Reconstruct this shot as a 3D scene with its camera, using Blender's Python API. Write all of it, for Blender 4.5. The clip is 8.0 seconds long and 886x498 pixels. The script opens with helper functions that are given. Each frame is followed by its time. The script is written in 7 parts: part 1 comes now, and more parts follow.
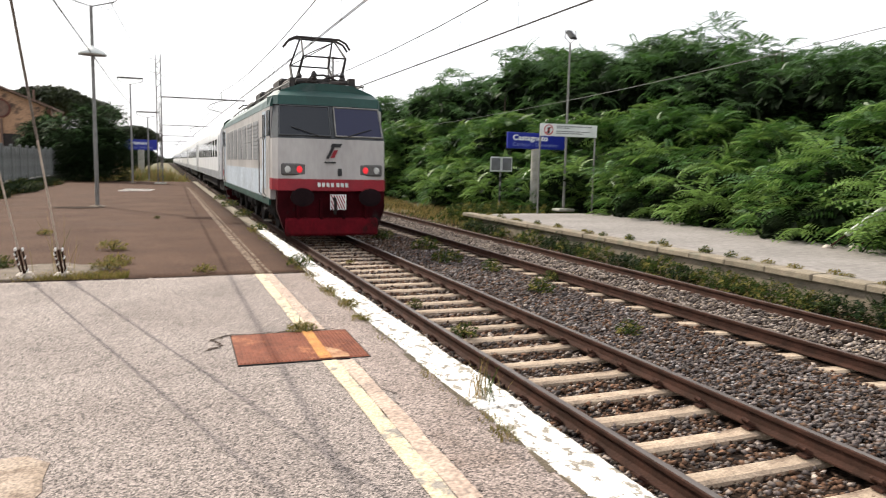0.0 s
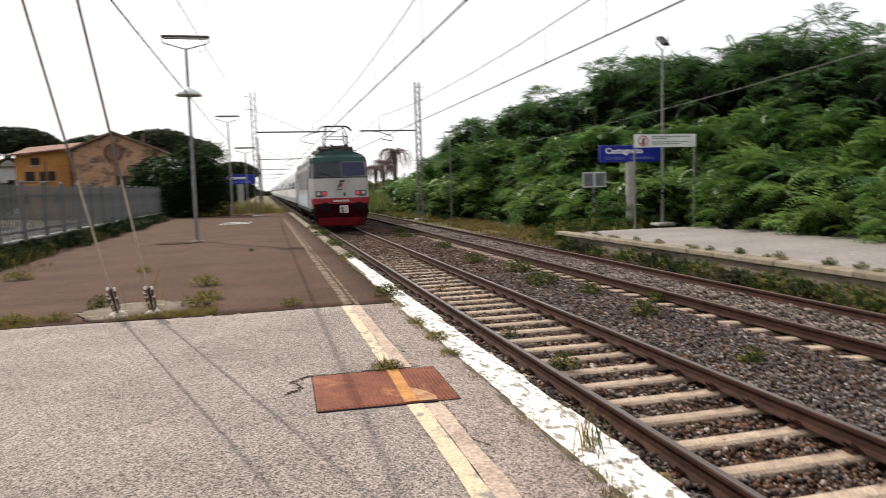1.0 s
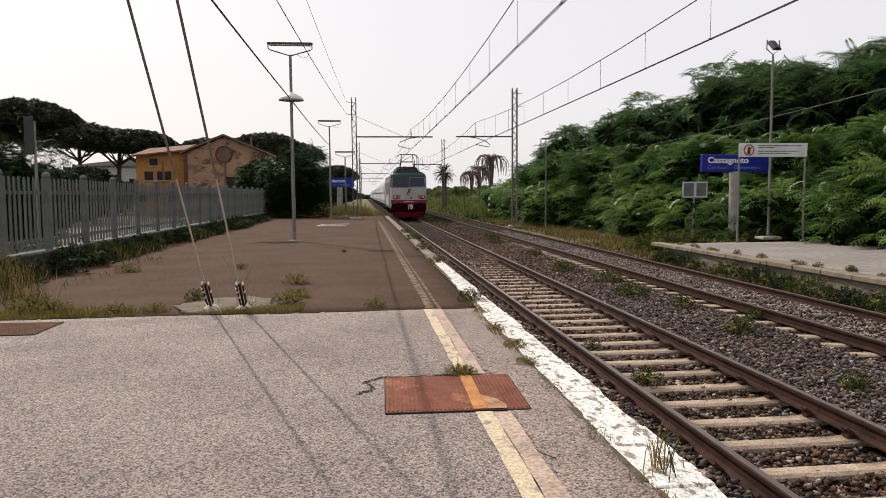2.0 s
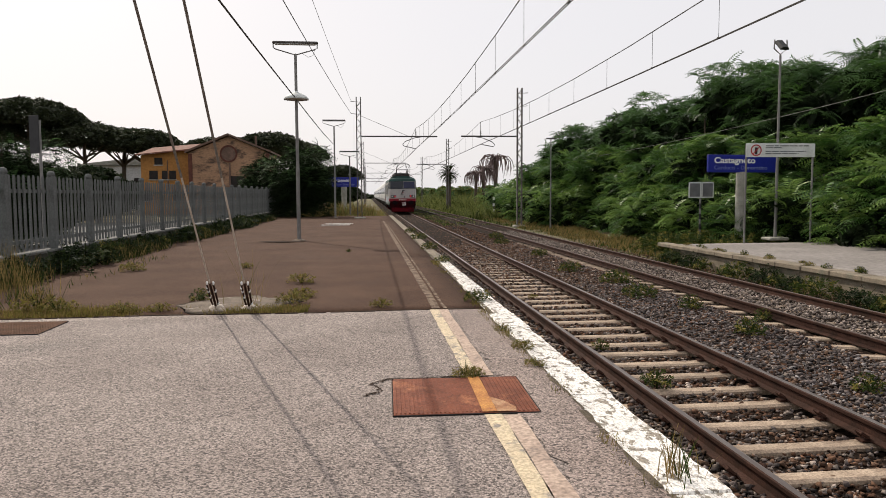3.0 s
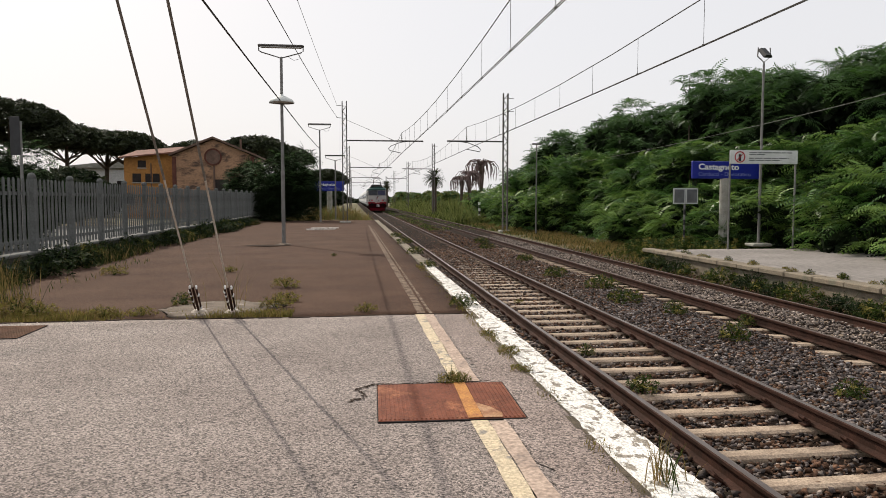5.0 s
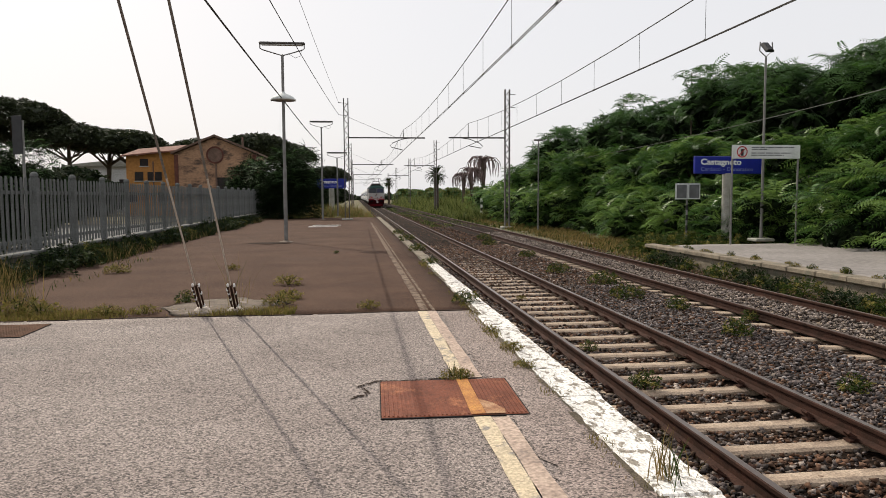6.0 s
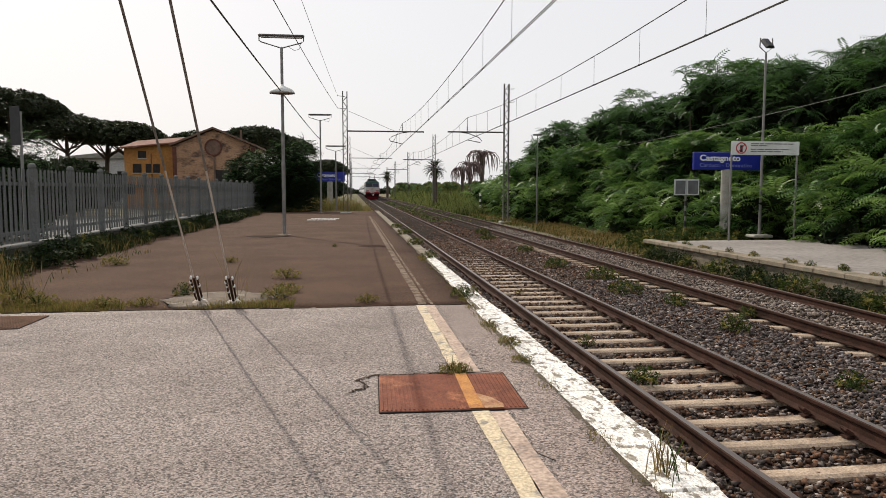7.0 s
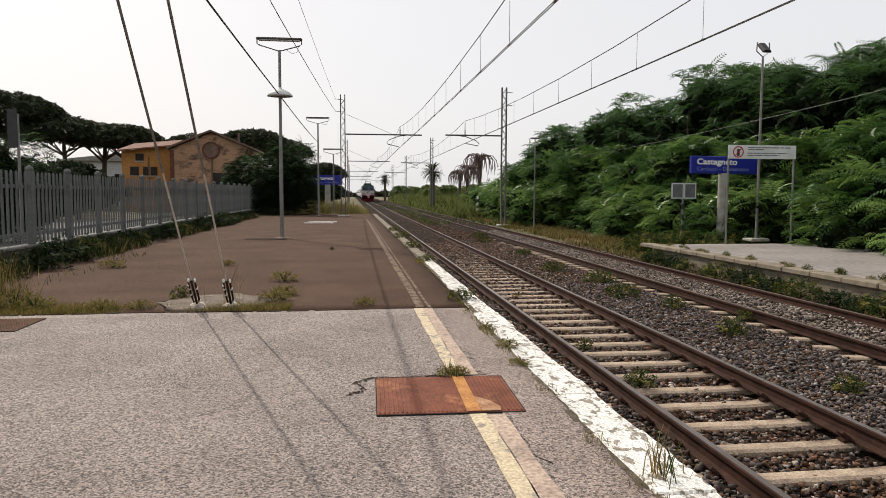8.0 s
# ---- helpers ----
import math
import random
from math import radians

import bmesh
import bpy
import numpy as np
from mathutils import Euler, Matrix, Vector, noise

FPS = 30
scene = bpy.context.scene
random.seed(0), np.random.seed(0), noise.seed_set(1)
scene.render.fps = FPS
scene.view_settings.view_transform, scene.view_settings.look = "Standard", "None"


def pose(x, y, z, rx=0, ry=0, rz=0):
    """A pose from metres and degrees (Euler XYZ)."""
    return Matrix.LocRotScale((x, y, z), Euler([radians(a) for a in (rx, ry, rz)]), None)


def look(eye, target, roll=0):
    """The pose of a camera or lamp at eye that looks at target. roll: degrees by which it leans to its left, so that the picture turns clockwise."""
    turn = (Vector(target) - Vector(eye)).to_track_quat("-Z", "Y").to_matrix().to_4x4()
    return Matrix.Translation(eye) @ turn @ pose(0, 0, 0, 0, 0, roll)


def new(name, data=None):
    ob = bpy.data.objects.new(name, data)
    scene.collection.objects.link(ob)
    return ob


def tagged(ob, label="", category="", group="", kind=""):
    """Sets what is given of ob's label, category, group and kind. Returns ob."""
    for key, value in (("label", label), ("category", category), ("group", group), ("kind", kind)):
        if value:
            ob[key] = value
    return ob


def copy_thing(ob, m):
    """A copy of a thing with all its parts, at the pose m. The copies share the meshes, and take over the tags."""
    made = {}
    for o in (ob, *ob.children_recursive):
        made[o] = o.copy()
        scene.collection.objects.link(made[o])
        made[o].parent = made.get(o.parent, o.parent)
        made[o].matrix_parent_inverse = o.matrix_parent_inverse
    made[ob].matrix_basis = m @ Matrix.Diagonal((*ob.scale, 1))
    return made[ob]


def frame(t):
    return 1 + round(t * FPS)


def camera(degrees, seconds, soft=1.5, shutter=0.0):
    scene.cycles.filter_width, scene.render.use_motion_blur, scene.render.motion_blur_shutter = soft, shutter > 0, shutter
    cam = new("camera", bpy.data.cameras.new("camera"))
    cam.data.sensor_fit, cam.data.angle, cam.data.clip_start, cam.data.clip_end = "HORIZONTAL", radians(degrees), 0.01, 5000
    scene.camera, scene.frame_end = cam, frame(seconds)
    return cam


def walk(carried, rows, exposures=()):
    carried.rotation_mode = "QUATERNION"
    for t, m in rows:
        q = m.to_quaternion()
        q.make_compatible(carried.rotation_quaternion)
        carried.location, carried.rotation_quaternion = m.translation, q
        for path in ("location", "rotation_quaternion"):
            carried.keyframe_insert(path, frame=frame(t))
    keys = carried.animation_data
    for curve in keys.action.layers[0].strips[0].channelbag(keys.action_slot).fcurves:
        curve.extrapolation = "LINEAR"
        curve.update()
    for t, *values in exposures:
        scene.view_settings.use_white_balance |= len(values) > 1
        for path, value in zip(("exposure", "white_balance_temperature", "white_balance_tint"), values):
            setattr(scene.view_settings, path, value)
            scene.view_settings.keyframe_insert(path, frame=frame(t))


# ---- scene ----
cam = camera(63.4, 8.0, soft=0.85, shutter=0.4)
PATH = [
    (0, (-0.302, -0.74, 1.669), (0.42, 1.111, 1.437), 1.3),
    (0.1, (-0.300, -0.610, 1.640), (0.402, 1.246, 1.395), 1.4),
    (0.2, (-0.279, -0.368, 1.584), (0.410, 1.494, 1.349), 1.2),
    (0.3, (-0.265, -0.361, 1.647), (0.406, 1.512, 1.442), 0.7),
    (0.4, (-0.250, -0.385, 1.635), (0.399, 1.502, 1.493), 0.3),
    (0.5, (-0.203, -0.432, 1.661), (0.433, 1.458, 1.517), -0.5),
    (0.7, (-0.191, -0.184, 1.621), (0.422, 1.712, 1.455), -1.5),
    (0.8, (-0.184, -0.127, 1.627), (0.392, 1.781, 1.453), -2.1),
    (1, (-0.075, -0.169, 1.663), (0.402, 1.766, 1.49), -1.7),
    (1.2, (-0.031, -0.087, 1.640), (0.338, 1.874, 1.515), 0.1),
    (1.4, (0.010, -0.054, 1.631), (0.308, 1.923, 1.569), 0.5),
    (1.5, (0.075, -0.079, 1.604), (0.335, 1.903, 1.539), 0.1),
    (1.7, (0.100, -0.130, 1.640), (0.324, 1.851, 1.490), -0.4),
    (3, (0.066, -0.036, 1.637), (0.273, 1.947, 1.486), -0.3),
    (3.5, (0.074, -0.013, 1.633), (0.299, 1.968, 1.476), -0.4),
    (4, (0.067, 0.001, 1.634), (0.295, 1.981, 1.474), -0.2),
    (4.5, (0.064, 0.015, 1.63), (0.312, 1.995, 1.495), 0.2),
    (6, (0.067, 0.009, 1.63), (0.308, 1.989, 1.483), -0.3),
    (6.5, (0.063, 0.013, 1.634), (0.309, 1.992, 1.483), -0.1),
    (7, (0.059, 0.018, 1.629), (0.305, 1.996, 1.466), 0.1),
    (7.5, (0.058, 0.029, 1.623), (0.31, 2.007, 1.466), 0.1),
    (8, (0.056, 0.009, 1.627), (0.309, 1.987, 1.473), 0.2),
]
walk(cam, [(t, look(eye, target, roll)) for t, eye, target, roll in PATH],
     exposures=((0, 0.72, 6500, 10), (1.0, 0.38, 6550, 11), (1.6, 0.04, 6620, 14), (2.8, 0.0, 6680, 13), (6.0, 0.0, 6620, 11), (8, 0.0, 6620, 11)))

# ---- body ----
# ---- light ----
SUN_DIR = Vector((-0.6, 1.05, 1.0)).normalized()
SUN_EL = math.asin(SUN_DIR.z)
SUN_ROT = math.atan2(SUN_DIR.x, SUN_DIR.y)
world = bpy.data.worlds.new("sky")
scene.world = world
world.use_nodes = True
wn, wl = world.node_tree.nodes, world.node_tree.links
wn.clear()
sky = wn.new("ShaderNodeTexSky")
sky.sky_type = 'NISHITA'
sky.sun_disc = False
sky.sun_elevation, sky.sun_rotation = SUN_EL, SUN_ROT
sky.air_density, sky.dust_density, sky.ozone_density = 1.0, 4.0, 1.0
haze = wn.new("ShaderNodeMixRGB")
haze.inputs[0].default_value = 0.8
haze.inputs[2].default_value = (10.6, 10.7, 11.0, 1)
wbg = wn.new("ShaderNodeBackground")
wbg.inputs[1].default_value = 0.089
wout = wn.new("ShaderNodeOutputWorld")
wl.new(sky.outputs[0], haze.inputs[1])
wl.new(haze.outputs[0], wbg.inputs[0])
wl.new(wbg.outputs[0], wout.inputs[0])

sun_data = bpy.data.lights.new("sun", 'SUN')
sun_data.energy, sun_data.angle, sun_data.color = 3.5, radians(0.55), (1.0, 0.93, 0.80)
sun = new("sun", sun_data)
sun.matrix_world = look(SUN_DIR * 100, (0, 0, 0))


# ---- materials ----
def mat(name, base, base2=None, scale=6.0, rough=0.8, metal=0.0, bump=0.15, bscale=None, spots=None, spot_scale=1.2, spot_at=0.58,
        spot_soft=0.1, island=0.0, per_object=0.0, detail=6.0, stretch=(1, 1, 1), grain=0.16, gscale=None, trans=0.0, spec=0.35, chips=0.0, chip_scale=60.0):
    """A surface of two mixed colours, spots with edges of their own, fine grain and relief."""
    m = bpy.data.materials.new(name)
    m.use_nodes = True
    n, l = m.node_tree.nodes, m.node_tree.links
    b = n["Principled BSDF"]
    b.inputs["Metallic"].default_value = metal
    b.inputs["Specular IOR Level"].default_value = spec
    tc = n.new("ShaderNodeTexCoord")
    mp = n.new("ShaderNodeMapping")
    mp.inputs["Scale"].default_value = stretch
    l.new(tc.outputs["Object"], mp.inputs[0])
    n1 = n.new("ShaderNodeTexNoise")
    n1.inputs["Scale"].default_value, n1.inputs["Detail"].default_value = scale, detail
    l.new(mp.outputs[0], n1.inputs[0])
    mix = n.new("ShaderNodeMixRGB")
    mix.inputs[1].default_value = (*base, 1)
    mix.inputs[2].default_value = (*(base2 or [c * 0.7 for c in base]), 1)
    r1 = n.new("ShaderNodeMapRange")
    r1.inputs[1].default_value, r1.inputs[2].default_value = 0.35, 0.65
    l.new(n1.outputs[0], r1.inputs[0])
    l.new(r1.outputs[0], mix.inputs[0])
    col = mix.outputs[0]
    if spots:
        n3 = n.new("ShaderNodeTexNoise")
        n3.inputs["Scale"].default_value, n3.inputs["Detail"].default_value = spot_scale, 8
        n3.inputs["Roughness"].default_value = 0.65
        l.new(mp.outputs[0], n3.inputs[0])
        r3 = n.new("ShaderNodeMapRange")
        r3.inputs[1].default_value, r3.inputs[2].default_value = spot_at, spot_at + spot_soft
        l.new(n3.outputs[0], r3.inputs[0])
        m3 = n.new("ShaderNodeMixRGB")
        m3.inputs[2].default_value = (*spots, 1)
        l.new(r3.outputs[0], m3.inputs[0])
        l.new(col, m3.inputs[1])
        col = m3.outputs[0]
    n2 = n.new("ShaderNodeTexNoise")
    n2.inputs["Scale"].default_value, n2.inputs["Detail"].default_value = gscale or scale * 12, 3
    l.new(mp.outputs[0], n2.inputs[0])
    hsv = n.new("ShaderNodeHueSaturation")
    l.new(col, hsv.inputs["Color"])
    add = n.new("ShaderNodeMapRange")
    add.inputs[1].default_value, add.inputs[2].default_value = 0.32, 0.68
    add.inputs[3].default_value, add.inputs[4].default_value = 1 - grain, 1 + grain
    l.new(n2.outputs[0], add.inputs[0])
    val = add.outputs[0]
    if chips:
        vo = n.new("ShaderNodeTexVoronoi")
        vo.inputs["Scale"].default_value = chip_scale
        l.new(mp.outputs[0], vo.inputs["Vector"])
        sp = n.new("ShaderNodeSeparateColor")
        l.new(vo.outputs["Color"], sp.inputs[0])
        cr = n.new("ShaderNodeMapRange")
        cr.inputs[3].default_value, cr.inputs[4].default_value = 1 - chips, 1 + chips
        l.new(sp.outputs[0], cr.inputs[0])
        cm = n.new("ShaderNodeMath")
        cm.operation = 'MULTIPLY'
        l.new(val, cm.inputs[0])
        l.new(cr.outputs[0], cm.inputs[1])
        val = cm.outputs[0]
    for amount, node, socket in ((island, "ShaderNodeNewGeometry", "Random Per Island"), (per_object, "ShaderNodeObjectInfo", "Random")):
        if amount:
            g = n.new(node)
            a2 = n.new("ShaderNodeMath")
            a2.operation = 'MULTIPLY_ADD'
            a2.inputs[1].default_value, a2.inputs[2].default_value = amount * 2, 1 - amount
            l.new(g.outputs[socket], a2.inputs[0])
            m2 = n.new("ShaderNodeMath")
            m2.operation = 'MULTIPLY'
            l.new(val, m2.inputs[0])
            l.new(a2.outputs[0], m2.inputs[1])
            val = m2.outputs[0]
    l.new(val, hsv.inputs["Value"])
    l.new(hsv.outputs[0], b.inputs["Base Color"])
    rr = n.new("ShaderNodeMapRange")
    rr.inputs[3].default_value, rr.inputs[4].default_value = max(0.02, rough - 0.12), min(1, rough + 0.12)
    l.new(n1.outputs[0], rr.inputs[0])
    l.new(rr.outputs[0], b.inputs["Roughness"])
    if bump:
        n4 = n.new("ShaderNodeTexNoise")
        n4.inputs["Scale"].default_value, n4.inputs["Detail"].default_value = bscale or scale * 8, 4
        l.new(mp.outputs[0], n4.inputs[0])
        bp = n.new("ShaderNodeBump")
        bp.inputs["Strength"].default_value, bp.inputs["Distance"].default_value = min(1, bump * 3), 0.01
        l.new(n4.outputs[0], bp.inputs["Height"])
        l.new(bp.outputs[0], b.inputs["Normal"])
    if trans:
        tr = n.new("ShaderNodeBsdfTranslucent")
        l.new(hsv.outputs[0], tr.inputs[0])
        mx = n.new("ShaderNodeMixShader")
        mx.inputs[0].default_value = trans
        l.new(b.outputs[0], mx.inputs[1])
        l.new(tr.outputs[0], mx.inputs[2])
        l.new(mx.outputs[0], n["Material Output"].inputs[0])
    return m


M_CONCRETE = mat("chippings_concrete", (0.238, 0.198, 0.178), (0.190, 0.156, 0.140), 0.9, 0.9, bump=0.2, bscale=90, chips=0.82, chip_scale=88, spots=(0.19, 0.165, 0.152), spot_scale=0.45,
                 spot_at=0.56, spot_soft=0.2, grain=0.45, gscale=140)
M_ASPHALT = mat("old_asphalt", (0.090, 0.052, 0.035), (0.068, 0.039, 0.027), 0.7, 1.0, spec=0.1, bump=0.3, bscale=80, chips=0.22, chip_scale=70, spots=(0.100, 0.064, 0.049), spot_scale=0.35,
                spot_at=0.55, spot_soft=0.25, grain=0.35, gscale=60)
M_ASPHALT_PATCH = mat("tar_patch", (0.040, 0.028, 0.022), (0.060, 0.043, 0.034), 3, 1.0, spec=0.03, grain=0.3)
M_CONCRETE_DUSTY = mat("dusty_chippings_concrete", (0.250, 0.200, 0.177), (0.206, 0.162, 0.142), 1.3, 0.9, bump=0.2, bscale=90, chips=0.82, chip_scale=88, spots=(0.16, 0.115, 0.092),
                       spot_scale=1.1, spot_at=0.54, spot_soft=0.2, grain=0.4, gscale=140)
M_WHITE_STONE = mat("worn_white_stone", (0.80, 0.77, 0.72), (0.66, 0.63, 0.59), 3, 0.85, bump=0.3, bscale=40, spots=(0.24, 0.21, 0.17), spot_scale=9.0,
                    spot_at=0.535, spot_soft=0.035, per_object=0.08, grain=0.4, gscale=45, stretch=(1.5, 0.8, 1))
M_PALE_STONE = mat("bare_stone", (0.25, 0.205, 0.150), (0.165, 0.138, 0.100), 3, 0.9, bump=0.3, bscale=40, spots=(0.16, 0.15, 0.11), spot_scale=2.2, spot_at=0.55,
                   per_object=0.12)
M_YELLOW = mat("worn_yellow_paint", (0.60, 0.49, 0.33), (0.50, 0.41, 0.29), 4, 0.8, bump=0.25, bscale=60, spots=(0.25, 0.22, 0.19), spot_scale=5.5, spot_at=0.53,
               spot_soft=0.08, grain=0.3)
M_YELLOW_FAINT = mat("faint_yellow_paint", (0.225, 0.172, 0.128), (0.165, 0.122, 0.09), 4, 0.95, spec=0.1, bump=0.2, bscale=60, spots=(0.088, 0.056, 0.041), spot_scale=5.5,
                     spot_at=0.45, spot_soft=0.12, grain=0.3)
M_MORTAR = mat("dirty_mortar", (0.155, 0.120, 0.090), (0.100, 0.076, 0.056), 5, 0.95, bump=0.5, bscale=40, spots=(0.26, 0.22, 0.185), spot_scale=4, spot_at=0.56, grain=0.35)
M_BEIGE = mat("faded_paint", (0.44, 0.335, 0.265), (0.37, 0.275, 0.22), 3, 0.85, bump=0.1, bscale=60, spots=(0.27, 0.215, 0.18), spot_scale=3.0, spot_at=0.56,
              spot_soft=0.12, grain=0.35)
M_RUST = mat("rusted_steel", (0.20, 0.056, 0.024), (0.135, 0.037, 0.018), 3.5, 0.75, 0.25, bump=0.2, spots=(0.34, 0.13, 0.06), spot_scale=2, spot_at=0.55, grain=0.25)
M_RUST_DULL = mat("dull_brown_steel", (0.170, 0.090, 0.055), (0.120, 0.066, 0.042), 3.5, 0.85, 0.1, spec=0.15, bump=0.2, grain=0.25)
M_RUST_PAINT = mat("paint_on_rust", (0.50, 0.23, 0.05), (0.36, 0.14, 0.04), 5, 0.75, 0.05, bump=0.2, spots=(0.24, 0.08, 0.035), spot_scale=6, spot_at=0.6, grain=0.3)
M_RAIL = mat("rusty_rail", (0.056, 0.025, 0.017), (0.032, 0.016, 0.011), 5, 0.8, 0.1, spec=0.15, bump=0.15, grain=0.25)
M_RAIL_TOP = mat("running_surface", (0.20, 0.175, 0.16), (0.12, 0.095, 0.085), 8, 0.45, 0.75, bump=0.05, stretch=(1, 0.05, 1), grain=0.1)
M_RAIL_DULL = mat("dull_running_surface", (0.14, 0.10, 0.085), (0.09, 0.065, 0.055), 8, 0.55, 0.5, bump=0.05, stretch=(1, 0.05, 1), grain=0.1)
M_SLEEPER = mat("dusty_concrete_sleeper", (0.42, 0.325, 0.240), (0.27, 0.200, 0.145), 5, 0.9, bump=0.3, spots=(0.13, 0.085, 0.06), spot_scale=4, spot_at=0.6,
                per_object=0.14, grain=0.3)
# bed nearly black: the shadow between loose stones is put into its colour
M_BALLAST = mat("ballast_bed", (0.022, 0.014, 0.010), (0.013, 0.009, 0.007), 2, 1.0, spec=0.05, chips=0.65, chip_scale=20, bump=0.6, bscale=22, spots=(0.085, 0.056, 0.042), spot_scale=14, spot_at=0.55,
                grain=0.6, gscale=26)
M_STONE = mat("ballast_stones", (0.105, 0.054, 0.033), (0.100, 0.063, 0.043), 1.5, 0.95, bump=0.2, spec=0.15, island=0.85, grain=0.3)
M_STONE_DARK = mat("dark_ballast_stones", (0.078, 0.062, 0.057), (0.115, 0.094, 0.088), 1.5, 0.9, bump=0.2, spec=0.25, island=0.85, grain=0.3)
M_STONE_GREY = mat("grey_ballast_stones", (0.155, 0.142, 0.142), (0.215, 0.195, 0.19), 1.5, 0.85, bump=0.2, spec=0.3, island=0.8, grain=0.3)
M_STONE_PALE = mat("fresh_ballast_stones", (0.30, 0.25, 0.215), (0.155, 0.125, 0.108), 1.5, 0.95, bump=0.2, spec=0.15, island=0.75, grain=0.3)
M_YARD = mat("grey_yard_gravel", (0.15, 0.145, 0.135), (0.10, 0.095, 0.088), 0.5, 0.95, bump=0.3, bscale=20, grain=0.3, gscale=12)
M_EARTH = mat("dry_earth_and_grass", (0.15, 0.105, 0.055), (0.085, 0.085, 0.035), 0.25, 0.95, bump=0.5, bscale=8, spots=(0.06, 0.075, 0.025), spot_scale=0.12,
              spot_at=0.5, spot_soft=0.2, grain=0.5, gscale=9)
M_LEAF = mat("ailanthus_leaf", (0.072, 0.156, 0.031), (0.047, 0.112, 0.023), 0.6, 0.42, bump=0, island=0.3, grain=0.15, trans=0.26, spec=0.36)
M_LEAF_LIGHT = mat("young_leaf", (0.190, 0.300, 0.074), (0.142, 0.240, 0.056), 0.6, 0.42, bump=0, island=0.25, grain=0.15, trans=0.3, spec=0.22)
M_LEAF_BACK = mat("shaded_ailanthus_leaf", (0.086, 0.160, 0.054), (0.060, 0.122, 0.042), 0.6, 0.5, bump=0, island=0.35, grain=0.15, trans=0.32, spec=0.3)
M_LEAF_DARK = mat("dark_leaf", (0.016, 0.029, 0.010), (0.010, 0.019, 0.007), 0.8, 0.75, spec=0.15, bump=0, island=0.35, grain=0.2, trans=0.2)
M_PINE = mat("pine_needles", (0.022, 0.030, 0.014), (0.036, 0.046, 0.018), 0.8, 0.7, bump=0, island=0.4, grain=0.2, trans=0.15)
M_WEED = mat("weed_leaf", (0.044, 0.066, 0.013), (0.026, 0.045, 0.010), 3, 0.8, spec=0.12, bump=0, island=0.35, grain=0.2, trans=0.35)
# darker copy of the weed leaf, with the fence's shade in its colour
M_WEED_DARK = mat("dark_weed_leaf", (0.036, 0.050, 0.014), (0.022, 0.034, 0.010), 3, 0.85, spec=0.1, bump=0, island=0.35, grain=0.2, trans=0.2)
M_WEED_YELLOW = mat("yellowing_weed", (0.20, 0.170, 0.045), (0.13, 0.122, 0.032), 3, 0.85, spec=0.1, bump=0, island=0.35, grain=0.2, trans=0.35)
M_TREE_DARK = mat("deep_green_leaf", (0.016, 0.030, 0.010), (0.011, 0.021, 0.007), 0.8, 0.85, spec=0.08, bump=0, island=0.4, grain=0.2, trans=0.12)
M_DRY = mat("dry_grass", (0.25, 0.175, 0.070), (0.17, 0.135, 0.05), 3, 0.9, spec=0.1, bump=0, island=0.35, grain=0.2, trans=0.3)
M_REED = mat("tall_green_grass", (0.185, 0.200, 0.058), (0.125, 0.150, 0.042), 0.6, 0.7, bump=0, island=0.3, grain=0.2, trans=0.35)
M_BARK = mat("bark", (0.10, 0.075, 0.055), (0.055, 0.04, 0.03), 6, 0.95, bump=0.6, stretch=(1, 1, 0.2))
M_GALV = mat("galvanised_steel", (0.225, 0.22, 0.21), (0.17, 0.163, 0.155), 5, 0.6, 0.45, bump=0.05, grain=0.12)
M_GALV_DARK = mat("weathered_mast_steel", (0.135, 0.125, 0.118), (0.09, 0.083, 0.078), 3, 0.7, 0.35, bump=0.1, grain=0.2)
M_WIRE = mat("dark_wire", (0.07, 0.065, 0.06), (0.05, 0.045, 0.04), 20, 0.6, 0.5, bump=0, grain=0.1)
M_CABLE = mat("stay_cable", (0.22, 0.195, 0.17), (0.14, 0.12, 0.105), 20, 0.7, 0.4, bump=0.1, grain=0.2)
M_SLEEVE = mat("weathered_pale_sleeve", (0.50, 0.44, 0.38), (0.38, 0.32, 0.26), 5, 0.85, bump=0.1, grain=0.2)
M_FENCE = mat("grey_concrete_fence", (0.138, 0.144, 0.140), (0.098, 0.103, 0.099), 2.2, 0.9, bump=0.25, spots=(0.07, 0.07, 0.06), spot_scale=1.4, spot_at=0.58,
              per_object=0.10, grain=0.2)
# coping paler than the plinth: light along its top edge put into the colour
M_COPING = mat("lit_coping_concrete", (0.15, 0.15, 0.14), (0.09, 0.09, 0.083), 2, 0.9, bump=0.2, spots=(0.10, 0.10, 0.085), spot_scale=1.8, spot_at=0.55)
# mottled stains over a base colour darkened to paint in shadow
M_PLINTH = mat("stained_shaded_plinth", (0.055, 0.052, 0.042), (0.034, 0.034, 0.025), 1.5, 0.92, bump=0.3, spots=(0.05, 0.055, 0.035), spot_scale=1.2, spot_at=0.52)
M_BLUE = mat("blue_enamel", (0.012, 0.022, 0.26), (0.010, 0.018, 0.21), 1.5, 0.4, bump=0, grain=0.06)
M_WHITE = mat("white_enamel", (0.78, 0.78, 0.77), (0.70, 0.70, 0.69), 3, 0.5, bump=0, grain=0.05)
M_PALE_SIGN = mat("faded_white_panel", (0.60, 0.62, 0.60), (0.50, 0.52, 0.50), 2, 0.6, bump=0, grain=0.08)
M_GREY_TEXT = mat("grey_lettering", (0.15, 0.155, 0.155), None, 4, 0.7, bump=0, grain=0.05)
M_RED = mat("red_ring_paint", (0.42, 0.02, 0.025), None, 4, 0.5, bump=0, grain=0.08)
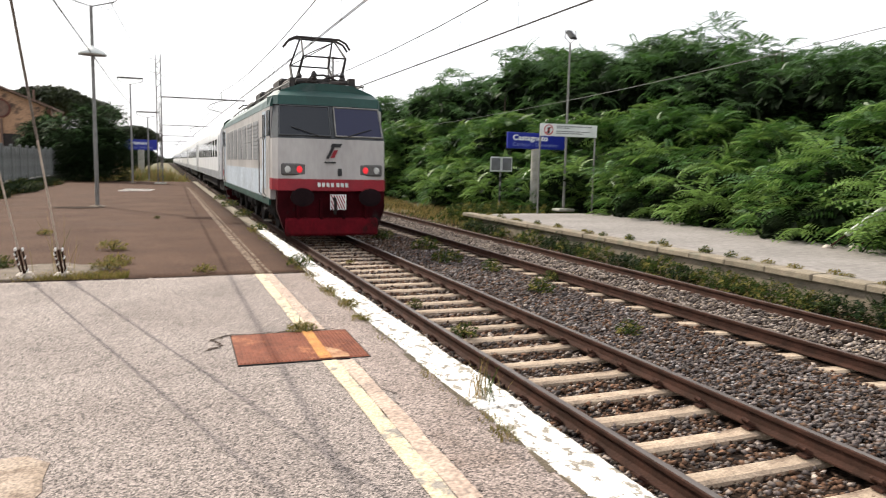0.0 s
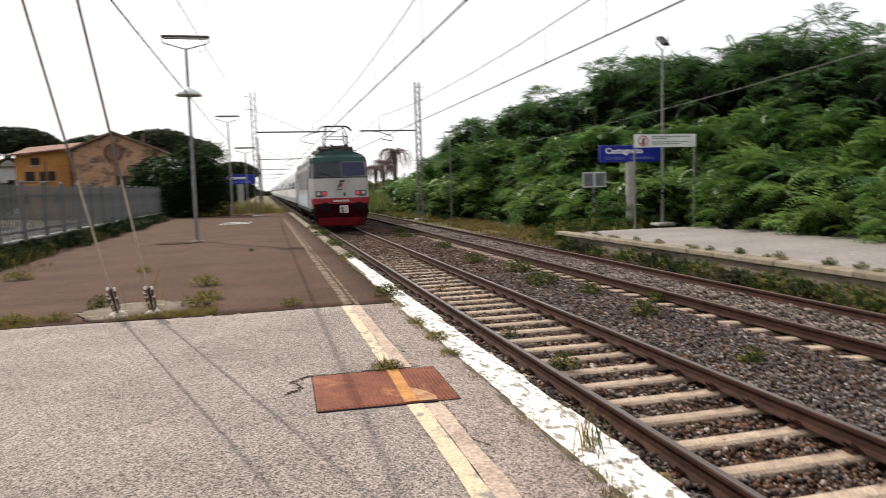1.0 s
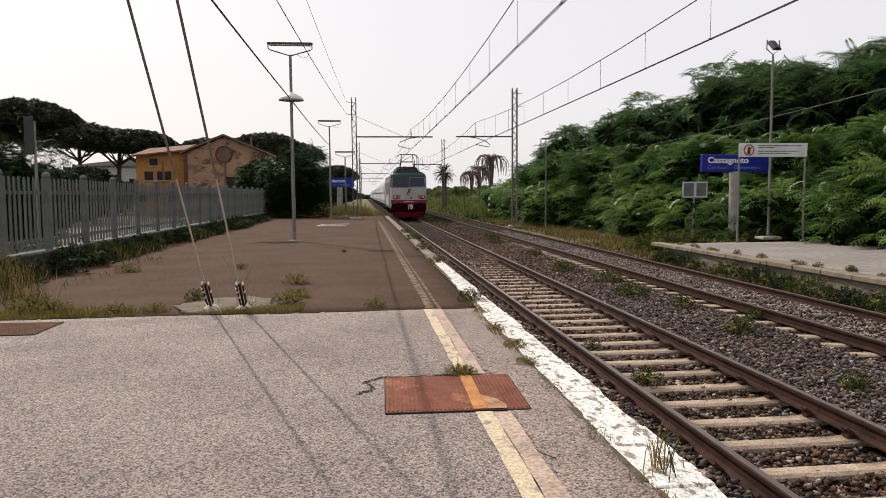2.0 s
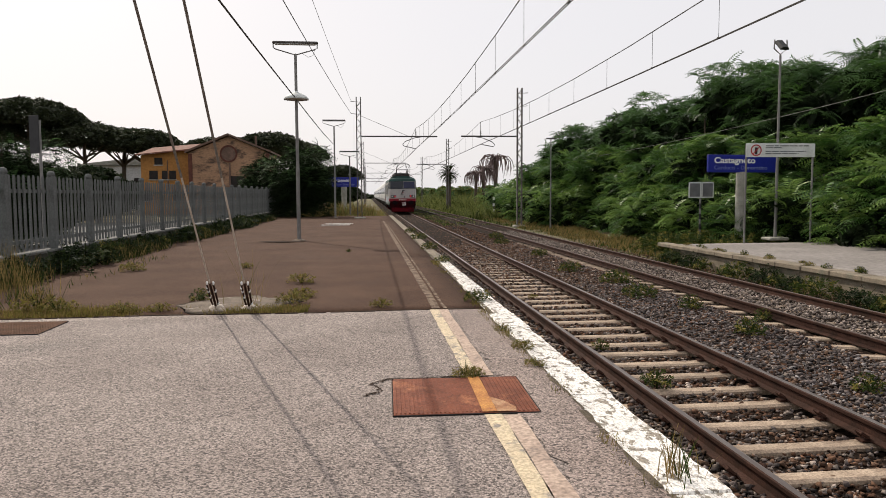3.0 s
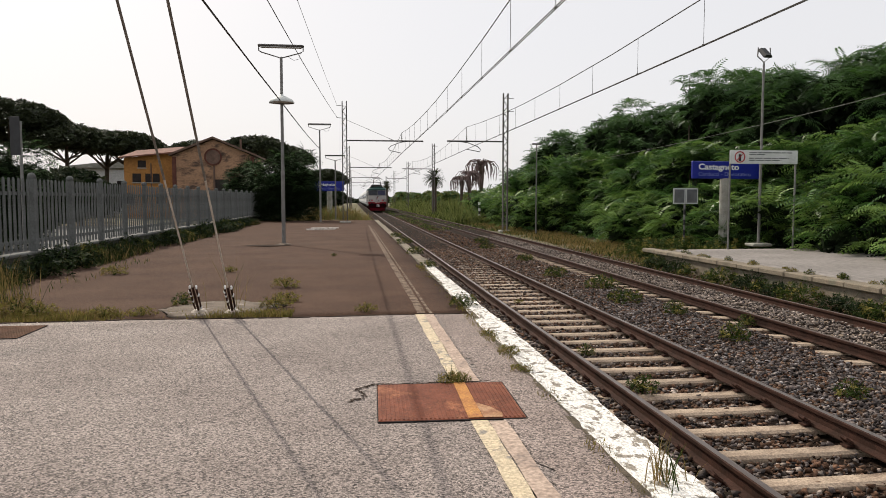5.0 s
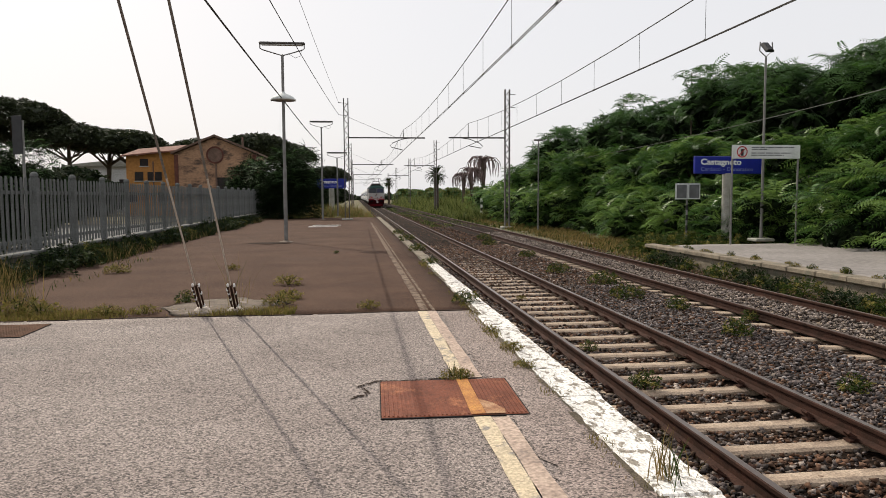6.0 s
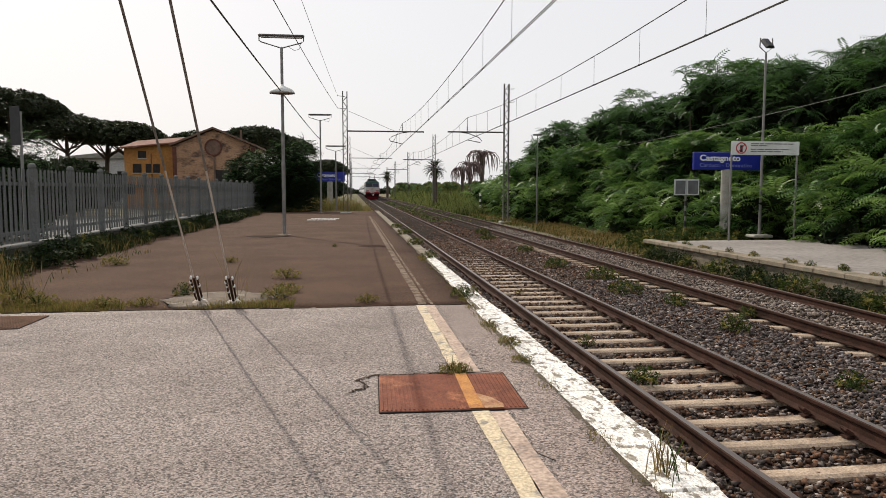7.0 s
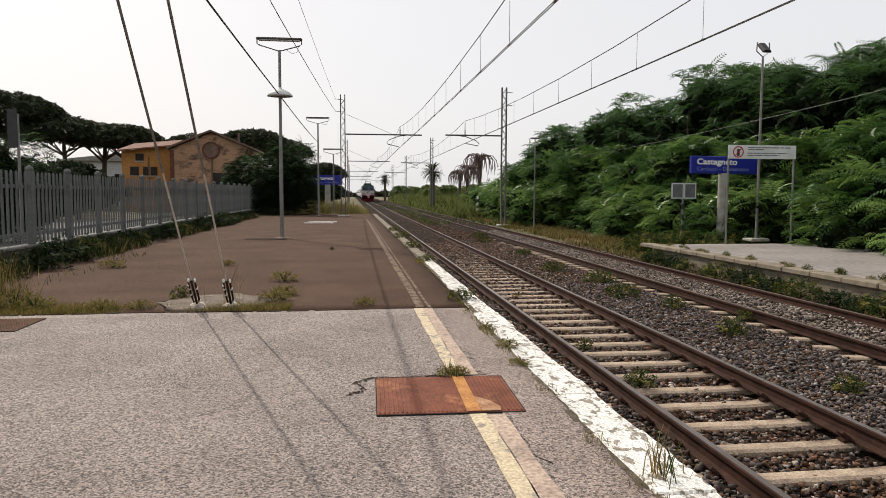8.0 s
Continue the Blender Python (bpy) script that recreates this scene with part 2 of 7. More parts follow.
M_BLACK = mat("black_plastic", (0.018, 0.018, 0.02), None, 8, 0.5, bump=0.05, grain=0.1)
M_POST_CONC = mat("concrete_post", (0.36, 0.35, 0.31), (0.25, 0.245, 0.21), 3, 0.9, bump=0.2, spots=(0.18, 0.18, 0.14), spot_scale=2)
M_PLASTER = mat("ochre_plaster", (0.36, 0.215, 0.130), (0.28, 0.165, 0.100), 0.35, 0.9, bump=0.15, spots=(0.075, 0.050, 0.038), spot_scale=0.55, spot_at=0.49,
                spot_soft=0.12, stretch=(1, 1, 2.2))
M_PLASTER_Y = mat("yellow_plaster", (0.38, 0.180, 0.050), (0.31, 0.145, 0.042), 0.4, 0.9, bump=0.1)
M_BRICK = mat("red_brick_trim", (0.125, 0.045, 0.030), (0.085, 0.032, 0.024), 2, 0.9, bump=0.3)
M_ROOF = mat("clay_tiles", (0.20, 0.085, 0.058), (0.13, 0.06, 0.042), 1.5, 0.9, bump=0.5, bscale=6, island=0.2)
M_ROOF_EDGE = mat("weathered_eaves", (0.16, 0.10, 0.075), (0.10, 0.065, 0.05), 2, 0.9)
M_SHUTTER = mat("dark_window", (0.022, 0.020, 0.020), (0.035, 0.028, 0.025), 3, 0.6, bump=0, spec=0.1)
M_FAR_WHITE = mat("far_white_plaster", (0.60, 0.60, 0.60), (0.50, 0.50, 0.50), 0.4, 0.9, bump=0)
M_LAMP_GLASS = mat("milky_lamp_cover", (0.55, 0.55, 0.52), (0.45, 0.45, 0.43), 3, 0.3, bump=0, grain=0.05)
# train
M_LOCO_WHITE = mat("dirty_white_livery", (0.40, 0.38, 0.365), (0.31, 0.29, 0.28), 0.8, 0.45, bump=0, spots=(0.30, 0.28, 0.265), spot_scale=0.9, spot_at=0.58,
                   spot_soft=0.2, stretch=(1, 1, 0.4), grain=0.06)
M_LOCO_GREEN = mat("dark_green_livery", (0.009, 0.052, 0.043), (0.008, 0.038, 0.032), 1.2, 0.45, bump=0, spots=(0.035, 0.06, 0.055), spot_scale=1.2, grain=0.08)
M_LOCO_RED = mat("red_buffer_beam", (0.26, 0.006, 0.016), (0.18, 0.005, 0.013), 1.5, 0.42, bump=0, spots=(0.12, 0.012, 0.016), spot_scale=1.6, spot_at=0.6, grain=0.08)
# apron red with grime, taken near-black to paint in the shade below the buffers
M_LOCO_RED_DARK = mat("grimy_shaded_red_paint", (0.036, 0.002, 0.004), (0.014, 0.002, 0.003), 1.5, 0.85, spec=0.06, bump=0.1, spots=(0.02, 0.014, 0.014), spot_scale=1.8, spot_at=0.55)
M_LOCO_GUARD = mat("dull_red_guard", (0.11, 0.005, 0.010), (0.07, 0.005, 0.008), 1.5, 0.8, spec=0.08, bump=0.05, spots=(0.03, 0.008, 0.008), spot_scale=2)
M_LOCO_SIDE = mat("pale_blue_grey_side", (0.42, 0.47, 0.52), (0.34, 0.38, 0.43), 0.9, 0.5, bump=0, spots=(0.25, 0.27, 0.29), spot_scale=1.1, spot_at=0.55, spot_soft=0.2)
M_LOCO_DARK = mat("dark_grey_window_band", (0.05, 0.055, 0.06), (0.035, 0.038, 0.042), 1.5, 0.5, bump=0)
M_LOCO_GREY = mat("grey_side_grilles", (0.22, 0.222, 0.225), (0.17, 0.172, 0.175), 1.5, 0.6, bump=0)
M_LOCO_HOUSING = mat("dark_lamp_housing", (0.10, 0.095, 0.092), (0.07, 0.066, 0.064), 2, 0.6, bump=0)
M_UNDER = mat("grimy_underframe", (0.016, 0.014, 0.014), (0.028, 0.024, 0.022), 3, 0.85, spec=0.12, bump=0.2)
M_BUFFER = mat("sooty_buffer_steel", (0.010, 0.006, 0.007), (0.016, 0.009, 0.010), 3, 0.95, spec=0.04, bump=0.1)
M_ROOF_GEAR = mat("roof_gear", (0.026, 0.024, 0.024), (0.045, 0.036, 0.032), 5, 0.7, 0.2, bump=0.1)
M_COACH = mat("white_coach_livery", (0.70, 0.70, 0.70), (0.60, 0.60, 0.60), 0.6, 0.4, bump=0, grain=0.05)
M_COACH_GREY = mat("grey_coach_band", (0.30, 0.31, 0.33), None, 0.8, 0.4, bump=0)


def glass(name, tint, rough=0.06):
    m = bpy.data.materials.new(name)
    m.use_nodes = True
    b = m.node_tree.nodes["Principled BSDF"]
    b.inputs["Base Color"].default_value = (*tint, 1)
    b.inputs["Roughness"].default_value = rough
    b.inputs["Specular IOR Level"].default_value = 0.35
    return m


def glow(name, colour, strength):
    m = bpy.data.materials.new(name)
    m.use_nodes = True
    b = m.node_tree.nodes["Principled BSDF"]
    b.inputs["Base Color"].default_value = (*colour, 1)
    b.inputs["Emission Color"].default_value = (*colour, 1)
    b.inputs["Emission Strength"].default_value = strength
    return m


M_WINDSCREEN = glass("dark_windscreen", (0.012, 0.015, 0.021), 0.25)
M_WINDSCREEN_BLUE = glass("blue_sun_blind_behind_glass", (0.008, 0.010, 0.040), 0.3)
M_COACH_GLASS = glass("coach_glass", (0.03, 0.035, 0.04))
M_TAIL = glow("red_tail_lamp", (0.7, 0.02, 0.03), 0.35)


# ---- mesh building ----
class Shape:
    """Vertices and faces of one mesh, with a material number for each face."""

    def __init__(self):
        self.v, self.f, self.m = [], [], []

    def add(self, verts, faces, k=0):
        o = len(self.v)
        self.v.extend(tuple(p) for p in verts)
        self.f.extend(tuple(i + o for i in q) for q in faces)
        self.m.extend([k] * len(faces))
        return self

    def box(self, x0, y0, z0, x1, y1, z1, k=0, bev=0.0):
        """A box; bev cuts its upright edges and its top and bottom rims."""
        if bev <= 0:
            vs = [(x, y, z) for z in (z0, z1) for y in (y0, y1) for x in (x0, x1)]
            return self.add(vs, [(0, 2, 3, 1), (4, 5, 7, 6), (0, 1, 5, 4), (2, 6, 7, 3), (0, 4, 6, 2), (1, 3, 7, 5)], k)
        b = min(bev, (x1 - x0) * 0.45, (y1 - y0) * 0.45, (z1 - z0) * 0.45)

        def ring(x0, y0, x1, y1, c, z):
            return [(x0 + c, y0, z), (x1 - c, y0, z), (x1, y0 + c, z), (x1, y1 - c, z), (x1 - c, y1, z), (x0 + c, y1, z), (x0, y1 - c, z), (x0, y0 + c, z)]
        rs = [ring(x0 + b, y0 + b, x1 - b, y1 - b, b * 0.5, z0), ring(x0, y0, x1, y1, b, z0 + b), ring(x0, y0, x1, y1, b, z1 - b),
              ring(x0 + b, y0 + b, x1 - b, y1 - b, b * 0.5, z1)]
        return self.loft(rs, k, True)

    def loft(self, rings, k=0, caps=True, closed=True):
        n = len(rings[0])
        vs = [p for r in rings for p in r]
        fs = []
        for i in range(len(rings) - 1):
            for j in range(n if closed else n - 1):
                a, b = i * n + j, i * n + (j + 1) % n
                fs.append((a, b, b + n, a + n))
        if caps:
            fs.append(tuple(reversed(range(n))))
            fs.append(tuple((len(rings) - 1) * n + j for j in range(n)))
        return self.add(vs, fs, k)

    def rod(self, a, b, r0, r1=None, n=8, k=0):
        return self.tube([a, b], [r0, r0 if r1 is None else r1], n, k)

    def tube(self, pts, radii, n=8, k=0):
        pts = [Vector(p) for p in pts]
        if not isinstance(radii, (list, tuple)):
            radii = [radii] * len(pts)
        rings = []
        for i, p in enumerate(pts):
            d = (pts[min(i + 1, len(pts) - 1)] - pts[max(i - 1, 0)]).normalized()
            up = Vector((0, 0, 1)) if abs(d.z) < 0.9 else Vector((1, 0, 0))
            s = d.cross(up).normalized()
            u = s.cross(d)
            rings.append([p + (s * math.cos(2 * math.pi * j / n) + u * math.sin(2 * math.pi * j / n)) * radii[i] for j in range(n)])
        return self.loft(rings, k, True)

    def turned(self, x, y, profile, n=16, k=0):
        """A body turned about an upright axis: profile of (radius, height)."""
        rings = [[(x + r * math.cos(2 * math.pi * j / n), y + r * math.sin(2 * math.pi * j / n), z) for j in range(n)] for r, z in profile]
        return self.loft(rings, k, True)

    def quad(self, a, b, c, d, k=0):
        return self.add([a, b, c, d], [(0, 1, 2, 3)], k)

    def mesh(self, name, mats, smooth=False):
        me = bpy.data.meshes.new(name)
        me.from_pydata(self.v, [], self.f)
        for m in mats:
            me.materials.append(m)
        if len(mats) > 1:
            me.polygons.foreach_set("material_index", self.m)
        if smooth:
            me.polygons.foreach_set("use_smooth", [True] * len(me.polygons))
        me.update()
        return me


def put(name, shape, mats, parent=None, label="", smooth=False):
    """Links a shape, or a mesh made before, as one object."""
    mats = mats if isinstance(mats, (list, tuple)) else [mats]
    me = shape if isinstance(shape, bpy.types.Mesh) else shape.mesh(name, mats, smooth)
    ob = new(name, me)
    if parent:
        ob.parent = parent
    if label:
        ob["label"] = label
    return ob


def empty(name, x=0, y=0, z=0, rz=0):
    ob = new(name)
    ob.empty_display_size = 0.2
    ob.matrix_basis = pose(x, y, z, 0, 0, rz)
    return ob


def mesh_np(name, v, f, mats, mi=None):
    """A mesh from number arrays: all faces have the same count of corners."""
    me = bpy.data.meshes.new(name)
    k = f.shape[1]
    me.vertices.add(len(v))
    me.vertices.foreach_set("co", np.ascontiguousarray(v, dtype=np.float32).ravel())
    me.loops.add(f.size)
    me.loops.foreach_set("vertex_index", np.ascontiguousarray(f, dtype=np.int32).ravel())
    me.polygons.add(len(f))
    me.polygons.foreach_set("loop_start", np.arange(0, f.size, k, dtype=np.int32))
    me.polygons.foreach_set("loop_total", np.full(len(f), k, dtype=np.int32))
    for m in mats:
        me.materials.append(m)
    if mi is not None:
        me.polygons.foreach_set("material_index", np.ascontiguousarray(mi, dtype=np.int32))
    me.update()
    me.validate()
    return me


def rotations(n, rng, tilt=1.0):
    """n random turns as matrices: any heading, leaning up to tilt radians."""
    a, b, c = rng.uniform(0, 2 * math.pi, n), rng.uniform(-tilt, tilt, n), rng.uniform(-tilt, tilt, n)
    ca, sa, cb, sb, cc, sc = np.cos(a), np.sin(a), np.cos(b), np.sin(b), np.cos(c), np.sin(c)
    z = np.zeros(n)
    o = np.ones(n)
    rz = np.stack([np.stack([ca, -sa, z], -1), np.stack([sa, ca, z], -1), np.stack([z, z, o], -1)], 1)
    rx = np.stack([np.stack([o, z, z], -1), np.stack([z, cb, -sb], -1), np.stack([z, sb, cb], -1)], 1)
    ry = np.stack([np.stack([cc, z, sc], -1), np.stack([z, o, z], -1), np.stack([-sc, z, cc], -1)], 1)
    return rz @ rx @ ry


def scatter(name, proto_v, proto_f, places, turns, sizes, mats, mi=None):
    """One mesh of many copies of a small piece."""
    pv, pf = np.array(proto_v, float), np.array(proto_f, int)
    n = len(places)
    v = np.einsum("nij,pj->npi", turns, pv) * np.reshape(sizes, (n, 1, -1)) + places[:, None, :]
    f = pf[None] + (np.arange(n) * len(pv))[:, None, None]
    idx = None if mi is None else np.repeat(mi, len(pf))
    return mesh_np(name, v.reshape(-1, 3), f.reshape(-1, pf.shape[1]), mats, idx)


# ---- ground, platforms and tracks ----
RAIL_Z = -0.30
TRACKS = (3.55, 7.50)
EDGE = 2.03
TRACK_TURN = -0.13
SEAM = 10.05
rng = np.random.default_rng(7)


def build_ground():
    xs = np.array([-1500, -500, -150, -60, -20, 10, 20, 60, 150, 500, 1500.0])
    ys = np.array([-1500, -300, -60, -10, 30, 80, 160, 300, 600, 1500, 3000.0])
    X, Y = np.meshgrid(xs, ys, indexing="ij")
    Z = np.full_like(X, -0.56)
    v = np.stack([X, Y, Z], -1).reshape(-1, 3)
    n = len(ys)
    f = np.array([(i * n + j, (i + 1) * n + j, (i + 1) * n + j + 1, i * n + j + 1) for i in range(len(xs) - 1) for j in range(n - 1)])
    tagged(new("ground", mesh_np("ground", v, f, [M_EARTH])), "dry earth with patches of grass along the railway", "ground", kind="structure")
    s = Shape()
    s.box(-70, 4, -0.60, -7.7, 62, -0.54)
    tagged(put("yard", s, M_YARD), "grey gravel yard behind the paling fence", "yard", kind="structure")
    # the bed of stones under both tracks
    xs = np.arange(2.0, 9.75, 0.11)
    ys = np.concatenate([np.arange(-14, 34, 0.12), np.arange(34, 90, 0.3), np.arange(90, 420, 2.0)])
    X, Y = np.meshgrid(xs, ys, indexing="ij")
    Z = -0.50 + rng.normal(0, 0.010, X.shape)
    for c in TRACKS:
        Z += np.where(np.abs(X - c) < 1.2, -0.035 if c < 5 else 0.0, 0)
    Z += np.where(np.abs(X - TRACKS[0]) < 1.25, np.clip((Y - 12) / 22, 0, 1) * 0.095, 0)
    Z += np.where(np.abs(X - TRACKS[1]) < 1.3, np.clip((Y - 24) / 14, 0, 1) * 0.065, 0)
    Z += 0.035 * np.exp(-((X - 5.55) / 0.35) ** 2) + np.where(X > 9.3, -0.12, 0)
    v = np.stack([X, Y, Z], -1).reshape(-1, 3)
    a = np.arange(len(xs) - 1)[:, None] * len(ys) + np.arange(len(ys) - 1)[None]
    f = np.stack([a, a + len(ys), a + len(ys) + 1, a + 1], -1).reshape(-1, 4)
    tagged(new("ballast_bed", mesh_np("ballast_bed", v, f, [M_BALLAST])), "brown crushed stone bed under two railway tracks, darkened for the shadowed gaps", "ballast", kind="structure")


def build_stones():
    """Loose stones of the bed, denser near the platform."""
    pv = [(-0.72, -0.30, -0.26), (0.62, -0.44, -0.34), (0.10, 0.62, -0.28), (-0.30, -0.10, 0.40), (0.42, -0.22, 0.30), (0.02, 0.40, 0.36)]
    pf = [(0, 2, 1), (3, 4, 5), (0, 1, 4), (0, 4, 3), (1, 2, 5), (1, 5, 4), (2, 0, 3), (2, 3, 5)]

    def field(name, x0, x1, n, mats, label, zc=-0.478, ymax=30.0, ymin=-2.0, big=1.0):
        y = ymin + (ymax - ymin) * rng.uniform(0, 1, n) ** 1.5
        x = rng.uniform(x0, x1, n)
        z = zc + rng.normal(0, 0.013, n) + (np.clip((y - 9) / 20, 0, 1) * 0.055 if zc < -0.5 and x0 < 5 else 0)
        s = big * rng.uniform(0.022, 0.052, n)[:, None] * rng.uniform(0.6, 1.4, (n, 3)) * np.array([1.2, 0.95, 0.85])
        pick = np.minimum((rng.uniform(0, 1, n) ** 2.0 * len(mats)).astype(int), len(mats) - 1)
        me = scatter(name, pv, pf, np.stack([x, y, z], -1), rotations(n, rng, 1.5), s, mats, pick)
        tagged(new(name, me), label, "ballast", kind="stuff")

    field("ballast_stones", 2.1, 2.74, 13000, [M_STONE_DARK, M_STONE, M_STONE_PALE], "dark stones between the platform edge and the rail", -0.46)
    field("ballast_stones", 2.86, 4.24, 30000, [M_STONE, M_STONE_DARK, M_STONE_PALE], "reddish brown stones lying between the sleepers", -0.528)
    field("ballast_stones", 4.36, 6.36, 42000, [M_STONE, M_STONE_DARK, M_STONE_PALE], "rusty brown crushed stones between the two tracks", -0.465)
    field("ballast_stones", 4.40, 6.3, 17000, [M_STONE_DARK, M_STONE_DARK, M_STONE_GREY], "dark grey crushed stones between the two tracks", -0.455, 16.0)
    field("ballast_stones", 6.82, 8.18, 17000, [M_STONE_PALE, M_STONE_PALE, M_STONE_DARK], "pale fresh stones filling the second track", -0.43, 40.0)
    field("ballast_stones", 6.36, 6.70, 2200, [M_STONE, M_STONE_DARK], "brown stones round the sleeper ends", -0.515)
    field("ballast_stones", 2.1, 6.4, 16000, [M_STONE, M_STONE, M_STONE_DARK], "rusty brown stones along the farther track", -0.475, 85.0, 26.0, 1.5)
    field("ballast_stones", 8.3, 9.6, 5200, [M_STONE], "brown stones beside the second track", -0.49)


def rail_shape(y0, y1):
    """A flat-bottomed rail: foot, web and head, on x = 0 with its top at 0."""
    prof = [(-0.07, -0.155), (0.07, -0.155), (0.07, -0.143), (0.014, -0.122), (0.009, -0.055), (0.034, -0.038), (0.036, -0.010), (0.027, -0.001),
            (-0.027, -0.001), (-0.036, -0.010), (-0.034, -0.038), (-0.009, -0.055), (-0.014, -0.122), (-0.07, -0.143)]
    s = Shape()
    s.loft([[(x, y, z) for x, z in prof] for y in (y1, y0)], 0, True)
    for i, q in enumerate(s.f):
        if len(q) == 4 and all(abs(s.v[j][2] + 0.001) < 0.0005 for j in q):
            s.m[i] = 1
    return s


def sleeper_mesh():
    s = Shape()
    xs = [-1.15, -1.1, -0.45, 0.45, 1.1, 1.15]
    hw = [0.095, 0.110, 0.095, 0.095, 0.110, 0.095]
    top = [0.17, 0.18, 0.155, 0.155, 0.18, 0.17]
    rings = [[(x, -w, 0), (x, w, 0), (x, w, t - 0.02), (x, w - 0.03, t), (x, -w + 0.03, t), (x, -w, t - 0.02)] for x, w, t in zip(xs, hw, top)]
    s.loft(rings, 0, True)
    return s.mesh("sleeper", [M_SLEEPER])


def clip_mesh():
    s = Shape()
    pts = [(0.015, -0.06, 0.012), (0.07, -0.065, 0.06), (0.105, -0.02, 0.085), (0.10, 0.035, 0.075), (0.06, 0.06, 0.045), (0.035, 0.02, 0.03)]
    s.tube(pts, 0.016, 6)
    s.box(0.02, -0.045, 0, 0.10, 0.045, 0.016)
    return s.mesh("rail_clip", [M_RAIL])


def build_tracks():
    sl, cl = sleeper_mesh(), clip_mesh()
    for t, cx in enumerate(TRACKS):
        track = tagged(empty("track", cx, 0, 0, TRACK_TURN), "rusty rails with bright running surface on concrete sleepers" if t == 0 else
                       "dull rusty rails on sleepers sunk in pale stones", "railway track", "tracks", "structure")
        for side in (-0.75, 0.75):
            r = put("rail", rail_shape(-14, 420), [M_RAIL, M_RAIL_TOP if t == 0 else M_RAIL_DULL], track)
            r.location = (side, 0, RAIL_Z)
        i = 0
        y = -2.86 - 0.597 * 15
        while y < 84:
            s = put("sleeper", sl, [], track)
            s.location = (random.uniform(-0.02, 0.02) + (-0.03 if t else 0), y + random.uniform(-0.015, 0.015), RAIL_Z - 0.155 - 0.18 - (0.008 if t else 0))
            s.rotation_euler = (0, 0, random.uniform(-0.012, 0.012))
            if t == 0 and 2.5 < y < 22:
                for rx in (-0.75, 0.75):
                    for d in (1, -1):
                        c = put("rail_clip", cl, [], s)
                        c.location = (rx + d * 0.045, 0, 0.172)
                        c.rotation_euler = (0, 0, 0 if d > 0 else math.pi)
            y += 0.597
            i += 1


def grid_slab(x0, x1, y0, y1, z, step, lift, mats, pick=None, skirt=0.35):
    """A slab with a slightly uneven top and closed sides."""
    xs = np.linspace(x0, x1, max(2, int((x1 - x0) / step) + 1))
    ys = np.linspace(y0, y1, max(2, int((y1 - y0) / step) + 1))
    X, Y = np.meshgrid(xs, ys, indexing="ij")
    Z = np.vectorize(lambda a, b: z + lift * noise.noise(Vector((a * 0.8, b * 0.8, 3.1))))(X, Y)
    nx, ny = len(xs), len(ys)
    v = np.concatenate([np.stack([X, Y, Z], -1).reshape(-1, 3), np.stack([X, Y, np.full_like(X, z - skirt)], -1).reshape(-1, 3)])
    a = np.arange(nx - 1)[:, None] * ny + np.arange(ny - 1)[None]
    f = [np.stack([a, a + ny, a + ny + 1, a + 1], -1).reshape(-1, 4)]
    o = nx * ny
    rim = [j for j in range(ny - 1)] + [i * ny + ny - 1 for i in range(nx - 1)] + [(nx - 1) * ny + j for j in range(ny - 1, 0, -1)] + [i * ny for i in range(nx - 1, 0, -1)]
    f.append(np.array([(p, q, q + o, p + o) for p, q in zip(rim, rim[1:] + rim[:1])]))
    return mesh_np("slab", v, np.concatenate(f), mats)


